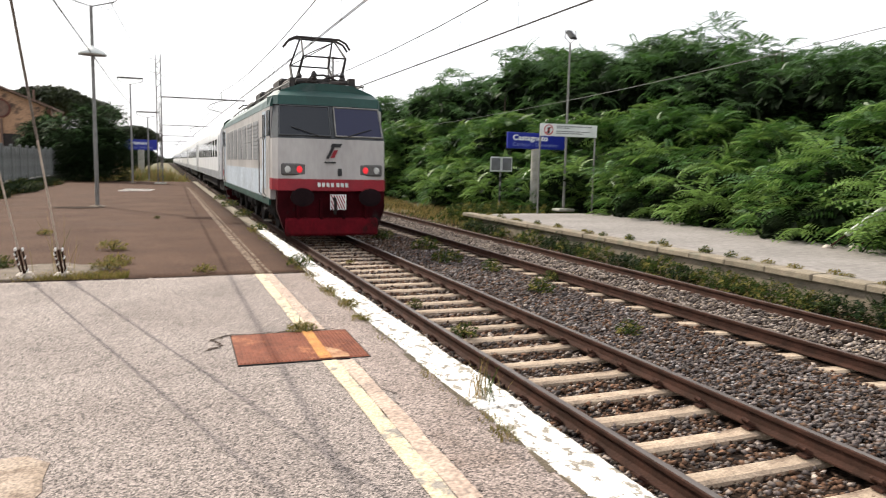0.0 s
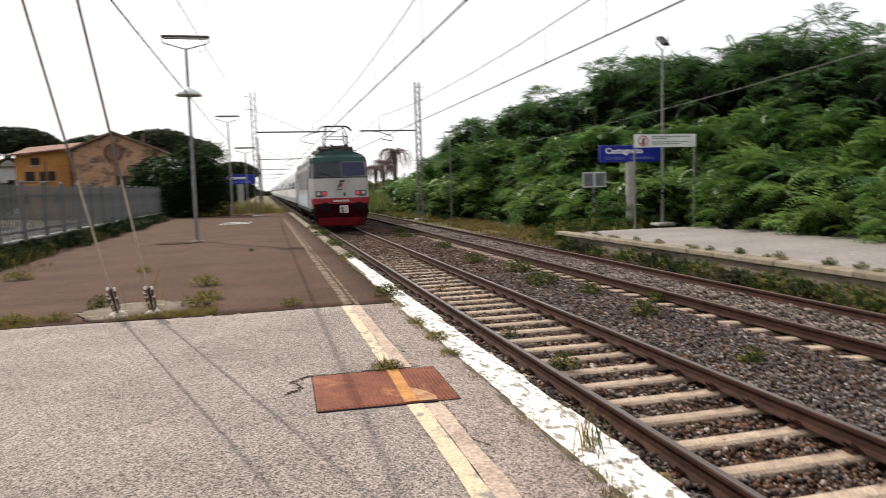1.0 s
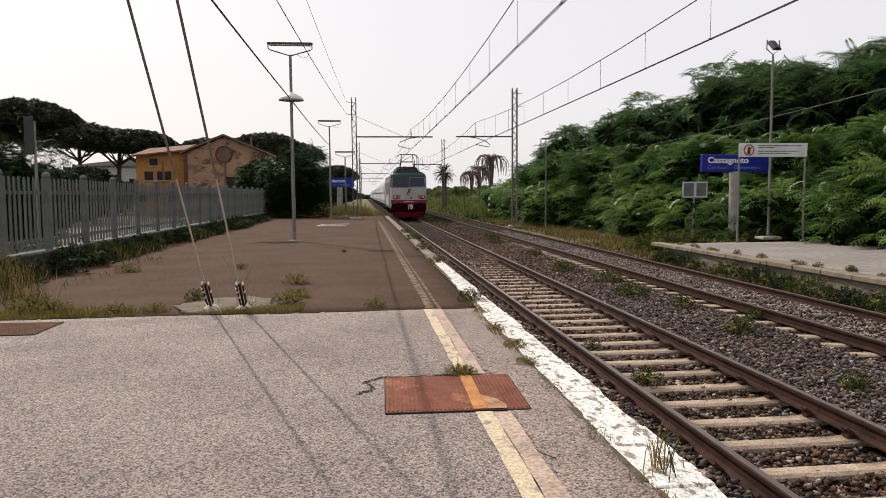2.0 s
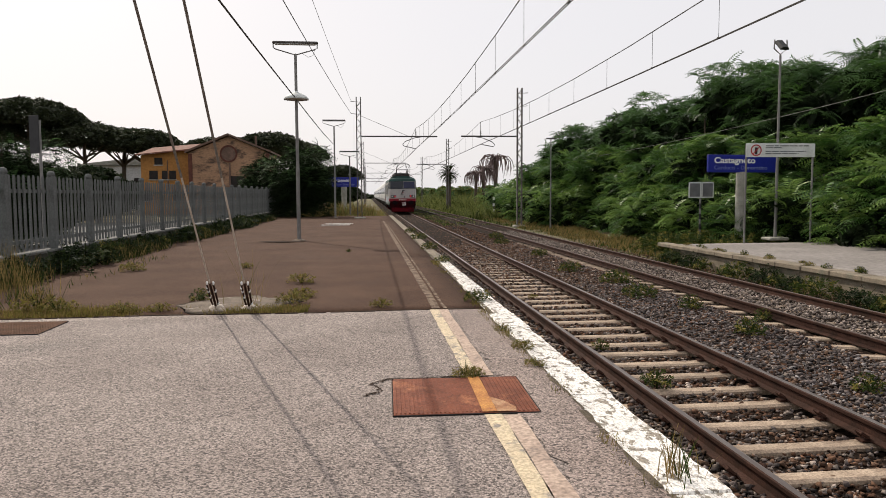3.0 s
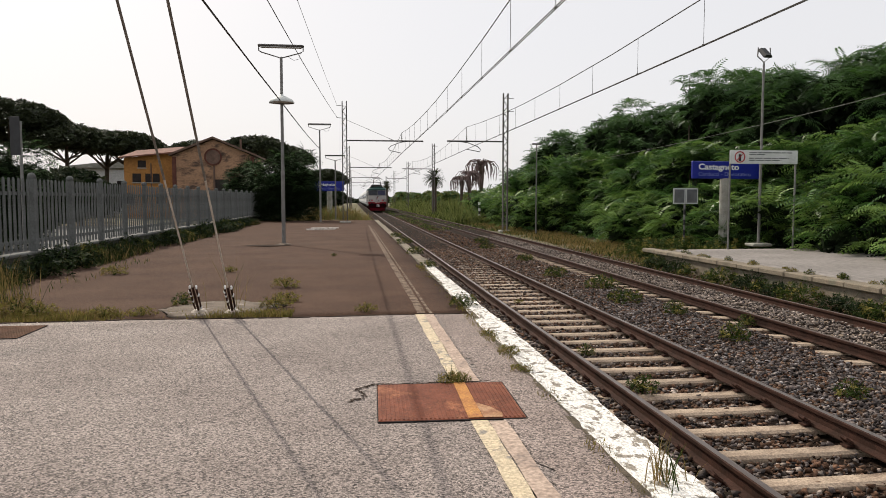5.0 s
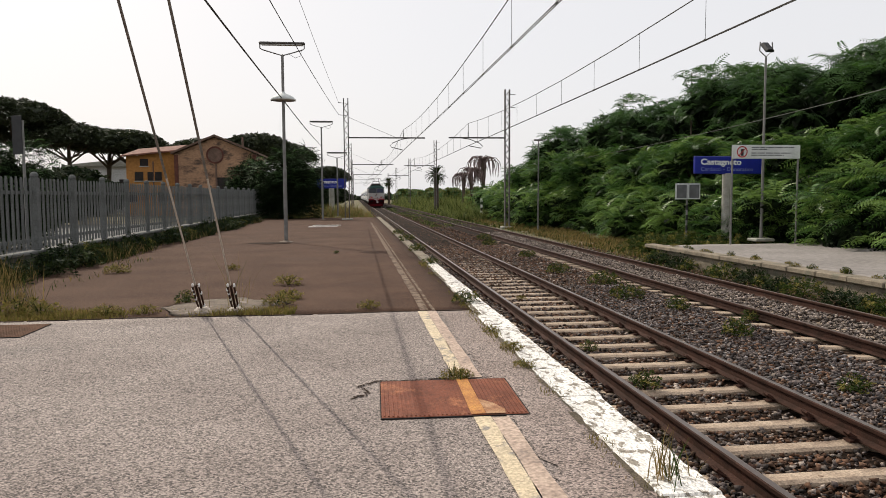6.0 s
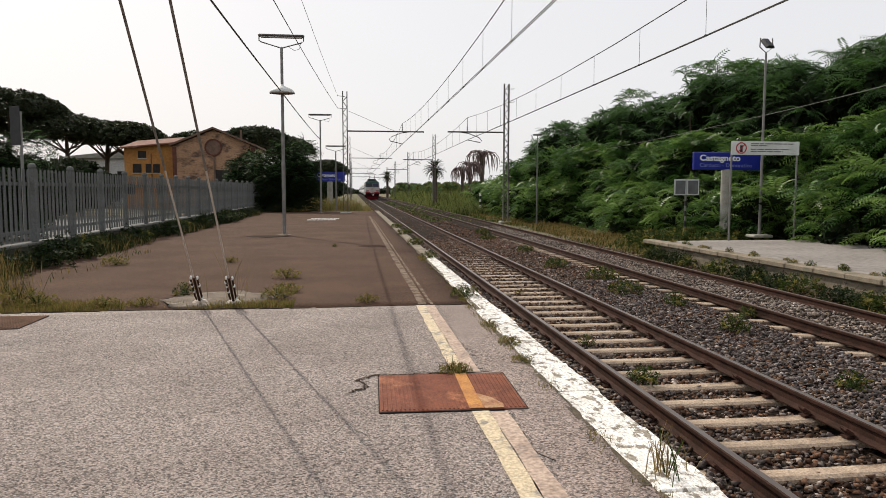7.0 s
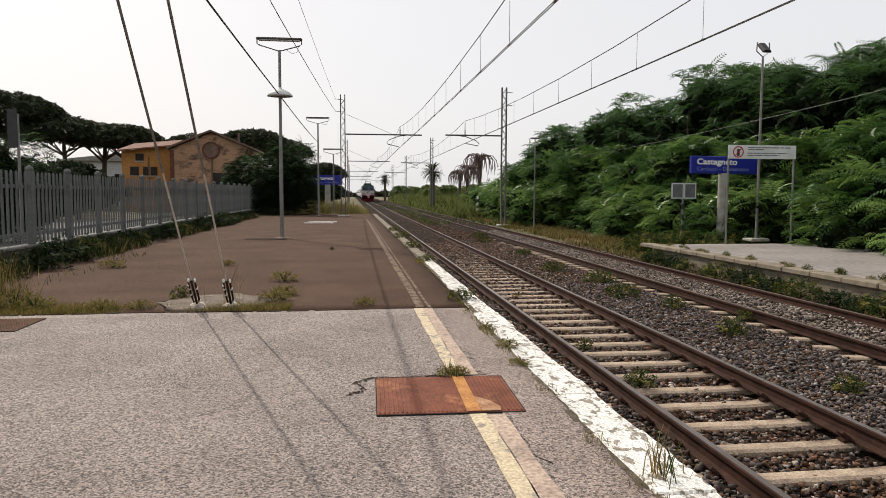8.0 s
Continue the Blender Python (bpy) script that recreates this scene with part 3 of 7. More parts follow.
def build_platform():
    p = tagged(empty("platform"), "low station platform of chippings concrete and old brown asphalt", "platform", kind="structure")
    put("concrete_surface", grid_slab(-7.2, EDGE - 0.36, -14, SEAM, 0.0, 0.3, 0.004, [M_CONCRETE], skirt=0.56), [], p, "grey chippings concrete paving")
    put("asphalt_surface", grid_slab(-7.2, EDGE - 0.30, SEAM + 0.004, 57, -0.008, 0.5, 0.014, [M_ASPHALT], skirt=0.54), [], p, "worn reddish brown asphalt")
    # the ragged joint between the two surfaces
    s = Shape()
    x = -7.1
    while x < EDGE - 0.45:
        w = random.uniform(0.12, 0.4)
        y = SEAM + 0.03 * math.sin(x * 1.7)
        s.box(x, y - 0.012 - random.uniform(0, 0.02), -0.02, x + w, y + 0.012 + random.uniform(0, 0.03), 0.0075 + random.uniform(0, 0.002))
        x += w * random.uniform(0.9, 1.3)
    put("surface_joint", s, M_ASPHALT_PATCH, p, "dark ragged joint")
    # hairline cracks
    s = Shape()
    for x0, y0, x1, y1 in ((0.2, 6.24, 0.08, 6.1), (0.08, 6.1, 0.16, 5.85), (0.16, 5.85, 0.02, 5.75), (0.18, 6.25, 1.0, 6.26), (0.18, 6.24, 0.95, 6.245), (0.2, 6.27, 1.3, 6.26)):
        n = 14
        pts = [(x0 + (x1 - x0) * i / n + random.uniform(-0.04, 0.04), y0 + (y1 - y0) * i / n + random.uniform(-0.03, 0.03)) for i in range(n + 1)]
        for (ax, ay), (bx, by) in zip(pts, pts[1:]):
            d = Vector((bx - ax, by - ay)).normalized() * random.uniform(0.004, 0.009)
            s.add([(ax - d.y, ay + d.x, 0.0062), (ax + d.y, ay - d.x, 0.0062), (bx + d.y, by - d.x, 0.0062), (bx - d.y, by + d.x, 0.0062)], [(0, 1, 2, 3)])
    put("crack", s, M_ASPHALT_PATCH, p)
    # a pale repaired square
    s = Shape()
    ring = [(-1.24 + 0.33 * math.copysign(abs(math.cos(a)) ** 0.6, math.cos(a)) * random.uniform(0.93, 1.05), 3.30 + 0.37 * math.copysign(abs(math.sin(a)) ** 0.6, math.sin(a)) * random.uniform(0.93, 1.05))
            for a in [2 * math.pi * i / 28 for i in range(28)]]
    s.loft([[(x, y, -0.02) for x, y in ring], [(x, y, 0.006) for x, y in ring], [(-1.24 + (x + 1.24) * 0.94, 3.30 + (y - 3.30) * 0.94, 0.0115) for x, y in ring]], 0, True)
    put("repair_patch", s, mat("rough_repair_mortar", (0.36, 0.285, 0.225), (0.27, 0.205, 0.155), 4, 0.95, bump=0.4, bscale=40, spots=(0.20, 0.145, 0.11), spot_scale=5, spot_at=0.54, grain=0.4, gscale=60), p,
        "rough beige patch of newer mortar")
    # tar-filled patches
    s = Shape()
    for cx, cy, rx, ry in ((-3.0, 25.9, 0.9, 0.5),):
        ring = [(cx + rx * math.cos(a) * random.uniform(0.7, 1.1), cy + ry * math.sin(a) * random.uniform(0.7, 1.1), 0.009) for a in [i * math.pi / 8 for i in range(16)]]
        s.add(ring, [tuple(range(16))])
    put("tar_patch", s, M_ASPHALT_PATCH, p, "dark tar patch")
    # the safety line, a yellow strip and a bleached older one beside it
    for y0, y1, x, w, m, nm in ((2.4, 5.125, 0.98, 0.125, M_YELLOW, "safety_line"), (6.24, SEAM, 0.985, 0.125, M_YELLOW, "safety_line"), (SEAM + 0.1, 45, 1.03, 0.12, M_YELLOW_FAINT, "safety_line"),
                                (2.4, 5.10, 1.110, 0.13, M_BEIGE, "bleached_line"), (6.26, SEAM, 1.112, 0.13, M_BEIGE, "bleached_line"), (SEAM + 0.1, 40, 1.155, 0.045, M_YELLOW_FAINT, "bleached_line")):
        s = Shape()
        n = max(3, int((y1 - y0) / 0.25))
        lo = [(x - w / 2 + random.uniform(-0.008, 0.008), y0 + (y1 - y0) * i / n, 0.0075 if y0 < SEAM else 0.0075) for i in range(n + 1)]
        hi = [(x + w / 2 + random.uniform(-0.008, 0.008), y0 + (y1 - y0) * i / n, 0.0075) for i in range(n + 1)]
        for i in range(n):
            s.quad(lo[i], hi[i], hi[i + 1], lo[i + 1])
        put(nm, s, m, p, "worn yellow painted line" if m is M_YELLOW else "bleached painted line")
    # dusty brown margin between the line and the edge stones
    s = Shape()
    n = 150
    ym = [1.5 + (SEAM - 0.04 - 1.5) * i / n for i in range(n + 1)]
    xm = [1.20 + 0.09 * noise.noise(Vector((y * 1.7, 5.5, 0))) + random.uniform(-0.04, 0.04) for y in ym]
    for i in range(n):
        s.quad((xm[i], ym[i], 0.0056), (EDGE - 0.355, ym[i], 0.0056), (EDGE - 0.355, ym[i + 1], 0.0056), (xm[i + 1], ym[i + 1], 0.0056))
    put("dusty_margin", s, M_CONCRETE_DUSTY, p, "brownish dusty strip of paving")
    # earth in the joint behind the edge stones
    s = Shape()
    y = 1.8
    while y < 30:
        d = random.uniform(0.1, 0.32)
        a, b, c = random.uniform(0.01, 0.07), random.uniform(0.01, 0.07), EDGE - 0.335 + (0.05 if y > 9.2 else 0)
        s.add([(c - a, y, 0.0085), (c + 0.03, y, 0.0085), (c + 0.03, y + d, 0.0085), (c - b, y + d, 0.0085)], [(0, 1, 2, 3)])
        y += d * random.uniform(1.0, 1.25)
    put("earth_joint", s, mat("damp_earth", (0.13, 0.10, 0.068), (0.085, 0.068, 0.045), 8, 1.0, bump=0.5, bscale=60, grain=0.5), p, "dark earth in the joint")
    # edge stones, whitewashed
    y = -12.4
    while y < 56:
        ln = random.uniform(0.92, 1.08)
        if y > 9.4:
            ln = 2.0
        far = y > 9.2
        s = Shape()
        x0 = EDGE - 0.345 + (0.05 if far else 0) + random.uniform(-0.012, 0.012)
        x1 = EDGE + random.uniform(-0.015, 0.015)
        top = 0.012 + random.uniform(-0.004, 0.006) - (0.006 if far else 0)
        # a stone with a chipped, uneven outline
        n = 7
        lo = [(x0 + random.uniform(-0.014, 0.014), y + ln * i / n) for i in range(n + 1)]
        hi = [(x1 + random.uniform(-0.02, 0.006), y + ln * i / n) for i in range(n + 1)]
        lo[0], lo[-1], hi[0], hi[-1] = (x0, y + 0.006), (x0, y + ln - 0.006), (x1, y + 0.006), (x1, y + ln - 0.006)
        ring = hi + lo[::-1]
        cx, cy = (x0 + x1) / 2, y + ln / 2
        s.loft([[(a, b, -0.24) for a, b in ring], [(a, b, top - 0.015) for a, b in ring],
                [(cx + (a - cx) * 0.95, cy + (b - cy) * 0.985, top) for a, b in ring]], 0, True)
        put("edge_stone", s, M_WHITE_STONE if y < 16 else M_PALE_STONE, p)
        y += ln
    # the low wall that carries the edge stones
    s = Shape()
    s.box(EDGE - 0.33, -14, -0.56, EDGE - 0.05, 57, -0.245)
    put("edge_wall", s, M_PALE_STONE, p, "weathered wall under the platform edge")


def build_far_platform():
    p = tagged(empty("far_platform"), "low concrete platform beyond the second track with a stone edge", "platform", kind="structure")
    put("paving", grid_slab(10.05, 17.5, -14, 22.3, 0.0, 0.5, 0.012, [mat("smooth_concrete", (0.255, 0.230, 0.212), (0.205, 0.185, 0.170), 0.6, 0.9, bump=0.15, bscale=40,
        spots=(0.19, 0.175, 0.16), spot_scale=0.5, spot_at=0.56, spot_soft=0.2, grain=0.2)], skirt=0.56), [], p)
    y = -13.0
    while y < 22.2:
        s = Shape()
        s.box(9.66 + random.uniform(-0.01, 0.01), y + 0.008, -0.11, 10.04, y + 0.992, 0.014 + random.uniform(-0.005, 0.005), 0, 0.02)
        put("edge_stone", s, M_PALE_STONE, p)
        y += 1.0
    s = Shape()
    s.box(9.76, -13, -0.56, 10.0, 22.25, -0.114)
    put("edge_wall", s, M_PALE_STONE, p, "stained wall under the platform edge")


build_ground()
build_stones()
build_tracks()
build_platform()
build_far_platform()


# ---- the train ----
TRAIN_ROWS = ((0, 16.6), (0.5, 25.8), (1.2, 39.5), (1.7, 50.5), (3.0, 75.0), (3.5, 84.5), (4.5, 103.5), (6.0, 129.0), (7.0, 148.0), (8.0, 167.0))
LOCO_LEN = 17.4


def ring_xz(pts, y):
    return [(x, y, z) for x, z in pts]


def loco_section(w, zs, zr, top):
    """Half-rounded cross-section of the body: side height zs, shoulder zr, roof top."""
    return [(-w, 0.95), (-w, zs), (-w + 0.05, zs + 0.18), (-w * 0.82, zr), (-w * 0.45, top - 0.02), (0, top), (w * 0.45, top - 0.02), (w * 0.82, zr), (w - 0.05, zs + 0.18),
            (w, zs), (w, 0.95)]


def build_wheelset(parent, y, r=0.62):
    ws = empty("wheelset", 0, y, r)
    ws.parent = parent
    for x in (-0.75, 0.75):
        s = Shape()
        rings = [[(x + dx, rr * math.cos(2 * math.pi * j / 20), rr * math.sin(2 * math.pi * j / 20)) for j in range(20)] for dx, rr in
                 ((-0.07, r * 0.86), (-0.07, r), (0.05, r - 0.01), (0.07, r - 0.02), (0.07, r * 0.8))]
        s.loft(rings, 0, True)
        put("wheel", s, M_UNDER, ws)
    s = Shape()
    s.rod((-0.9, 0, 0), (0.9, 0, 0), 0.08)
    put("axle", s, M_UNDER, ws)
    return ws


def build_loco():
    """Electric locomotive; y = 0 at the buffer beam that faces back, z = 0 at the rail head."""
    L = LOCO_LEN
    t = tagged(empty("locomotive"), "white and green electric locomotive with red front and raised pantograph", "locomotive")
    W = 1.5
    # body with raked cab ends
    s = Shape()
    sec = loco_section(W, 3.05, 3.42, 3.62)
    ys = [0.95, 1.5, L - 1.5, L - 0.95]
    s.loft([ring_xz(sec, y) for y in ys], 0, True)
    put("body", s, [M_LOCO_WHITE], t)
    # cab nose below the windows: bowed in plan
    for end in (0, 1):
        def fy(y):
            return y if end == 0 else L - y
        cab = "cab_front"
        s = Shape()
        xs = [-W, -W * 0.93, -W * 0.55, 0, W * 0.55, W * 0.93, W]
        yb = [0.55, 0.30, 0.20, 0.16, 0.20, 0.30, 0.55]
        lo = [(x, fy(y), 1.42) for x, y in zip(xs, yb)]
        mid = [(x, fy(y + 0.04), 2.34) for x, y in zip(xs, yb)]
        back_lo = [(W, fy(1.2), 1.42), (-W, fy(1.2), 1.42)]
        back_mid = [(W, fy(1.2), 2.34), (-W, fy(1.2), 2.34)]
        s.loft([lo + back_lo, mid + back_mid], 0, True)
        nose = put(cab, s, M_LOCO_WHITE, t, "dirty white lower cab front")
        # window zone, raked back
        s = Shape()
        rk = 0.42
        up = [(x * 0.95, fy(y + rk), 3.12) for x, y in zip(xs, yb)]
        roof = [(x * 0.86, fy(y + rk + 0.25), 3.44) for x, y in zip(xs, yb)]
        s.loft([[(x, fy(y + 0.04), 2.345) for x, y in zip(xs, yb)] + [(W, fy(1.3), 2.345), (-W, fy(1.3), 2.345)],
                up + [(W * 0.98, fy(1.4), 3.12), (-W * 0.98, fy(1.4), 3.12)]], 0, True)
        put("window_surround", s, M_LOCO_DARK, t, "dark grey band round the windscreens")
        s = Shape()
        s.loft([[(p[0] * 1.015, p[1] - (0.06 if end == 0 else -0.06), 3.10) for p in up] + [(W * 1.0, fy(1.5), 3.10), (-W * 1.0, fy(1.5), 3.10)],
                [(p[0] * 1.01, p[1] - (0.02 if end == 0 else -0.02), 3.30) for p in up] + [(W * 1.0, fy(1.5), 3.30), (-W * 1.0, fy(1.5), 3.30)],
                roof + [(W * 0.86, fy(1.7), 3.46), (-W * 0.86, fy(1.7), 3.46)]], 0, True)
        put("cab_roof", s, M_LOCO_GREEN, t, "dark green cab roof")
        # two windscreens, framed
        for sx, m in ((-1, M_WINDSCREEN), (1, M_WINDSCREEN_BLUE)):
            s = Shape()
            x0, x1 = (0.07, 1.36)
            corners = []
            for xx, zz in ((x0, 2.41), (x1, 2.41), (x1 * 0.965, 3.07), (x0, 3.07)):
                k = (zz - 2.345) / (3.12 - 2.345)
                bow = 0.16 + 0.14 * (xx / (W * 0.93)) ** 2
                corners.append((sx * xx, fy(bow + 0.04 + k * (rk - 0.04) - 0.045), zz))
            off = (0, 0.10 if end == 0 else -0.10, 0)
            s.loft([corners, [tuple(a + b for a, b in zip(c, off)) for c in corners]], 0, True)
            w = put("windscreen", s, m, t, "dark windscreen" if sx < 0 else "windscreen with a blue blind behind it")
            fr = Shape()
            for a, b in zip(corners, corners[1:] + corners[:1]):
                fr.rod(a, b, 0.022, n=6)
            put("window_rim", fr, M_GALV if sx > 0 else M_LOCO_DARK, w)
            wp = Shape()
            a = Vector(corners[0]) * 0.75 + Vector(corners[1]) * 0.25
            b = Vector(corners[1]) * 0.6 + Vector(corners[2]) * 0.4
            o = Vector((0, -0.03 if end == 0 else 0.03, 0))
            wp.rod(a + o, a.lerp(b, 0.7) + o, 0.012, n=5)
            put("wiper", wp, M_BLACK, w)
        # red band; ribbed apron, grimy and coloured darker for the buffers' shade
        s = Shape()
        lo = [(x * 1.01, fy(y - 0.03), 1.18) for x, y in zip(xs, yb)]
        hi = [(x * 1.01, fy(y - 0.02), 1.44) for x, y in zip(xs, yb)]
        s.loft([lo + [(W * 1.0, fy(1.1), 1.18), (-W * 1.0, fy(1.1), 1.18)], hi + [(W * 1.0, fy(1.1), 1.44), (-W * 1.0, fy(1.1), 1.44)]], 0, True)
        band = put("red_band", s, M_LOCO_RED, t, "bright red band above the buffers")
        for i in range(7):
            s = Shape()
            s.box(-0.42 + i * 0.115 + (0.03 if i > 3 else 0), fy(0.105) - 0.01, 1.27, -0.345 + i * 0.115 + (0.03 if i > 3 else 0), fy(0.105) + 0.01, 1.36)
            put("number_bar", s, M_PALE_SIGN, band)
        s = Shape()
        pr = [(-1.42, 1.18), (-1.42, 0.75), (-1.25, 0.30), (-1.05, 0.18), (1.05, 0.18), (1.25, 0.30), (1.42, 0.75), (1.42, 1.18)]
        s.loft([ring_xz(pr, fy(0.28)), ring_xz([(x, z) for x, z in pr], fy(0.55))], 0, True)
        put("apron", s, M_LOCO_RED_DARK, t, "grimy red apron, blackened for the shade under the buffers")
        s = Shape()
        s.box(-1.3, min(fy(0.24), fy(0.30)), 0.42, 1.3, max(fy(0.24), fy(0.30)), 0.52, 0, 0.02)
        for x in (-0.9, -0.3, 0.3, 0.9):
            s.box(x - 0.04, min(fy(0.22), fy(0.30)), 0.34, x + 0.04, max(fy(0.22), fy(0.30)), 1.0, 0, 0.01)
        put("apron_ribs", s, M_LOCO_RED_DARK, t)
        s = Shape()
        s.box(-1.24, min(fy(0.20), fy(0.31)), 0.15, 1.24, max(fy(0.20), fy(0.31)), 0.56, 0, 0.05)
        put("rail_guard", s, M_LOCO_GUARD, t, "dull red rail guard")
        # buffers
        for x in (-0.875, 0.875):
            s = Shape()
            s.rod((x, fy(0.3), 1.05), (x, fy(-0.02), 1.05), 0.13, 0.12, 12)
            s.rod((x, fy(-0.02), 1.05), (x, fy(-0.22), 1.05), 0.09, 0.09, 12)
            rr = [[(x + r * 1.25 * math.cos(a), fy(y), 1.05 + r * 0.85 * math.sin(a)) for a in [2 * math.pi * j / 18 for j in range(18)]] for r, y in
                  ((0.2, -0.21), (0.24, -0.23), (0.24, -0.26), (0.16, -0.275))]
            s.loft(rr, 0, True)
            put("buffer", s, M_BUFFER, t)
        s = Shape()
        s.tube([(0, fy(0.22), 1.02), (0, fy(-0.05), 1.0), (0, fy(-0.12), 0.85), (0, fy(-0.05), 0.68), (0, fy(0.0), 0.74)], 0.04, 8)
        put("coupling_hook", s, M_UNDER, t)
        # chequered tail plate
        s = Shape()
        s.box(-0.10, min(fy(0.06), fy(0.08)), 0.76, 0.32, max(fy(0.06), fy(0.08)), 1.10)
        tail = put("tail_plate", s, M_WHITE, t, "white tail plate with red stripes")
        s = Shape()
        for i in range(-4, 9):
            for j in range(5):
                x0, z0 = -0.09 + i * 0.066 + j * 0.033, 0.775 + j * 0.063
                q = [(x0 + 0.06, z0), (x0 + 0.03, z0), (x0, z0 + 0.058), (x0 + 0.03, z0 + 0.058)]
                if x0 > -0.105 and x0 + 0.06 < 0.325:
                    y = fy(0.054)
                    s.add([(x, y, z) for x, z in q], [(0, 1, 2, 3)])
        put("stripe", s, M_LOCO_RED, tail)
        # lamp clusters
        for sx in (-1, 1):
            s = Shape()
            yy = fy(0.235)
            s.box(sx * 1.02 - 0.31, yy - 0.04, 1.52, sx * 1.02 + 0.31, yy + 0.04, 1.78, 0, 0.03)
            h = put("lamp_housing", s, M_LOCO_HOUSING, nose)
            for k, (dx, m) in enumerate(((0.15, M_LAMP_GLASS), (-0.15, M_TAIL if end == 0 else M_LAMP_GLASS))):
                s = Shape()
                x = sx * (1.02 + dx)
                yq = yy + (-0.045 if end == 0 else 0.045)
                rr = [[(x + r * math.cos(a), yq + d, 1.65 + r * math.sin(a)) for a in [2 * math.pi * j / 14 for j in range(14)]] for r, d in
                      ((0.08, 0.01 if end == 0 else -0.01), (0.075, 0), (0.04, -0.012 if end == 0 else 0.012))]
                s.loft(rr, 0, True)
                put("tail_lamp" if m is M_TAIL else "headlamp", s, m, h)
        # emblem of plain slanted shapes
        s = Shape()
        ye = fy(0.155)
        for q in (((-0.20, 1.90), (-0.12, 1.90), (0.08, 2.24), (0.0, 2.24)), ((-0.08, 2.16), (0.18, 2.16), (0.23, 2.24), (-0.04, 2.24))):
            s.add([(x, ye, z) for x, z in q], [(0, 1, 2, 3)])
        put("emblem", s, M_BLACK, nose)
        s = Shape()
        s.add([(x, ye - 0.002, z) for x, z in ((-0.08, 1.92), (0.02, 1.92), (0.12, 2.10), (0.02, 2.10))], [(0, 1, 2, 3)])
        put("emblem", s, M_LOCO_RED, nose)
        s = Shape()
        s.box(-0.24, ye - 0.008, 1.80, 0.06, ye, 1.835)
        put("emblem", s, M_BLACK, nose)
        s = Shape()
        s.box(0.12, ye - 0.02, 1.52, 0.22, ye + 0.02, 1.68)
        put("socket_cover", s, M_BLACK, nose)
        # handrails and cab doors on both sides
        for sx in (-1, 1):
            s = Shape()
            xw = sx * (W + 0.012)
            s.box(min(xw, xw - sx * 0.03), min(fy(1.75), fy(2.45)), 1.15, max(xw, xw - sx * 0.03), max(fy(1.75), fy(2.45)), 3.0, 0, 0.01)
            d = put("cab_door", s, M_LOCO_SIDE, t)
            s = Shape()
            s.box(min(xw, xw + sx * 0.012), min(fy(1.85), fy(2.35)), 2.35, max(xw, xw + sx * 0.012), max(fy(1.85), fy(2.35)), 2.92)
            put("door_window", s, M_WINDSCREEN, d)
            for yy in (1.62, 2.58):
                s = Shape()
                s.tube([(xw, fy(yy), 1.0), (xw + sx * 0.07, fy(yy), 1.05), (xw + sx * 0.07, fy(yy), 2.35), (xw, fy(yy), 2.4)], 0.018, 6)
                put("handrail", s, M_GALV, d)
            s = Shape()
            s.box(min(xw, xw + sx * 0.01), min(fy(0.95), fy(1.5)), 2.4, max(xw, xw + sx * 0.01), max(fy(0.95), fy(1.5)), 2.98)
            put("side_window", s, M_WINDSCREEN, t)
            for z in (0.35, 0.65, 0.92):
                s = Shape()
                s.box(min(xw, xw - sx * 0.2), min(fy(1.85), fy(2.35)), z, max(xw, xw - sx * 0.2), max(fy(1.85), fy(2.35)), z + 0.03)
                put("footstep", s, M_UNDER, t)
    # side panels, grilles and lower band
    for sx in (-1, 1):
        x0, x1 = sorted((sx * (W + 0.004), sx * (W - 0.05)))
        s = Shape()
        s.box(x0, 2.6, 0.97, x1, L - 2.6, 1.62)
        put("lower_band", s, M_LOCO_SIDE, t, "pale blue grey lower band")
        s = Shape()
        s.box(x0, 1.2, 0.80, x1, L - 1.2, 0.965)
        put("sole_bar", s, M_LOCO_GREEN, t)
        for i in range(7):
            y = 3.3 + i * 1.6
            s = Shape()
            xa, xb = sorted((sx * (W + 0.012), sx * (W - 0.02)))
            s.box(xa, y, 1.85, xb, y + 1.25, 2.85, 0, 0.01)
            g = put("grille", s, M_LOCO_GREY, t)
            s = Shape()
            for j in range(9):
                z = 1.93 + j * 0.1
                xc, xd = sorted((sx * (W + 0.026), sx * (W + 0.010)))
                s.box(xc, y + 0.06, z, xd, y + 1.19, z + 0.035)
            put("louvre", s, M_LOCO_GREY, g)
    s = Shape()
    s.loft([ring_xz([(x * 1.006, z + 0.012) for x, z in sec[1:-1]], y) for y in (0.93, L - 0.93)], 0, True)
    put("roof", s, M_LOCO_GREEN, t, "dark green roof")
    # roof gear
    s = Shape()
    for sx in (-1, 1):
        s.tube([(sx * 1.0, 0.95, 3.62), (sx * 1.0, 3.5, 3.66), (sx * 1.0, L - 3.5, 3.66), (sx * 1.0, L - 0.95, 3.62)], 0.02, 6)
    for y in (1.1, L - 1.1):
        s.rod((-1.0, y, 3.63), (1.0, y, 3.63), 0.02, n=6)
    for y in np.arange(1.0, L - 0.5, 1.2):
        for sx in (-1, 1):
            s.rod((sx * 1.0, y, 3.42), (sx * 1.0, y, 3.64), 0.014, n=5)
    put("roof_rail", s, M_GALV, t)
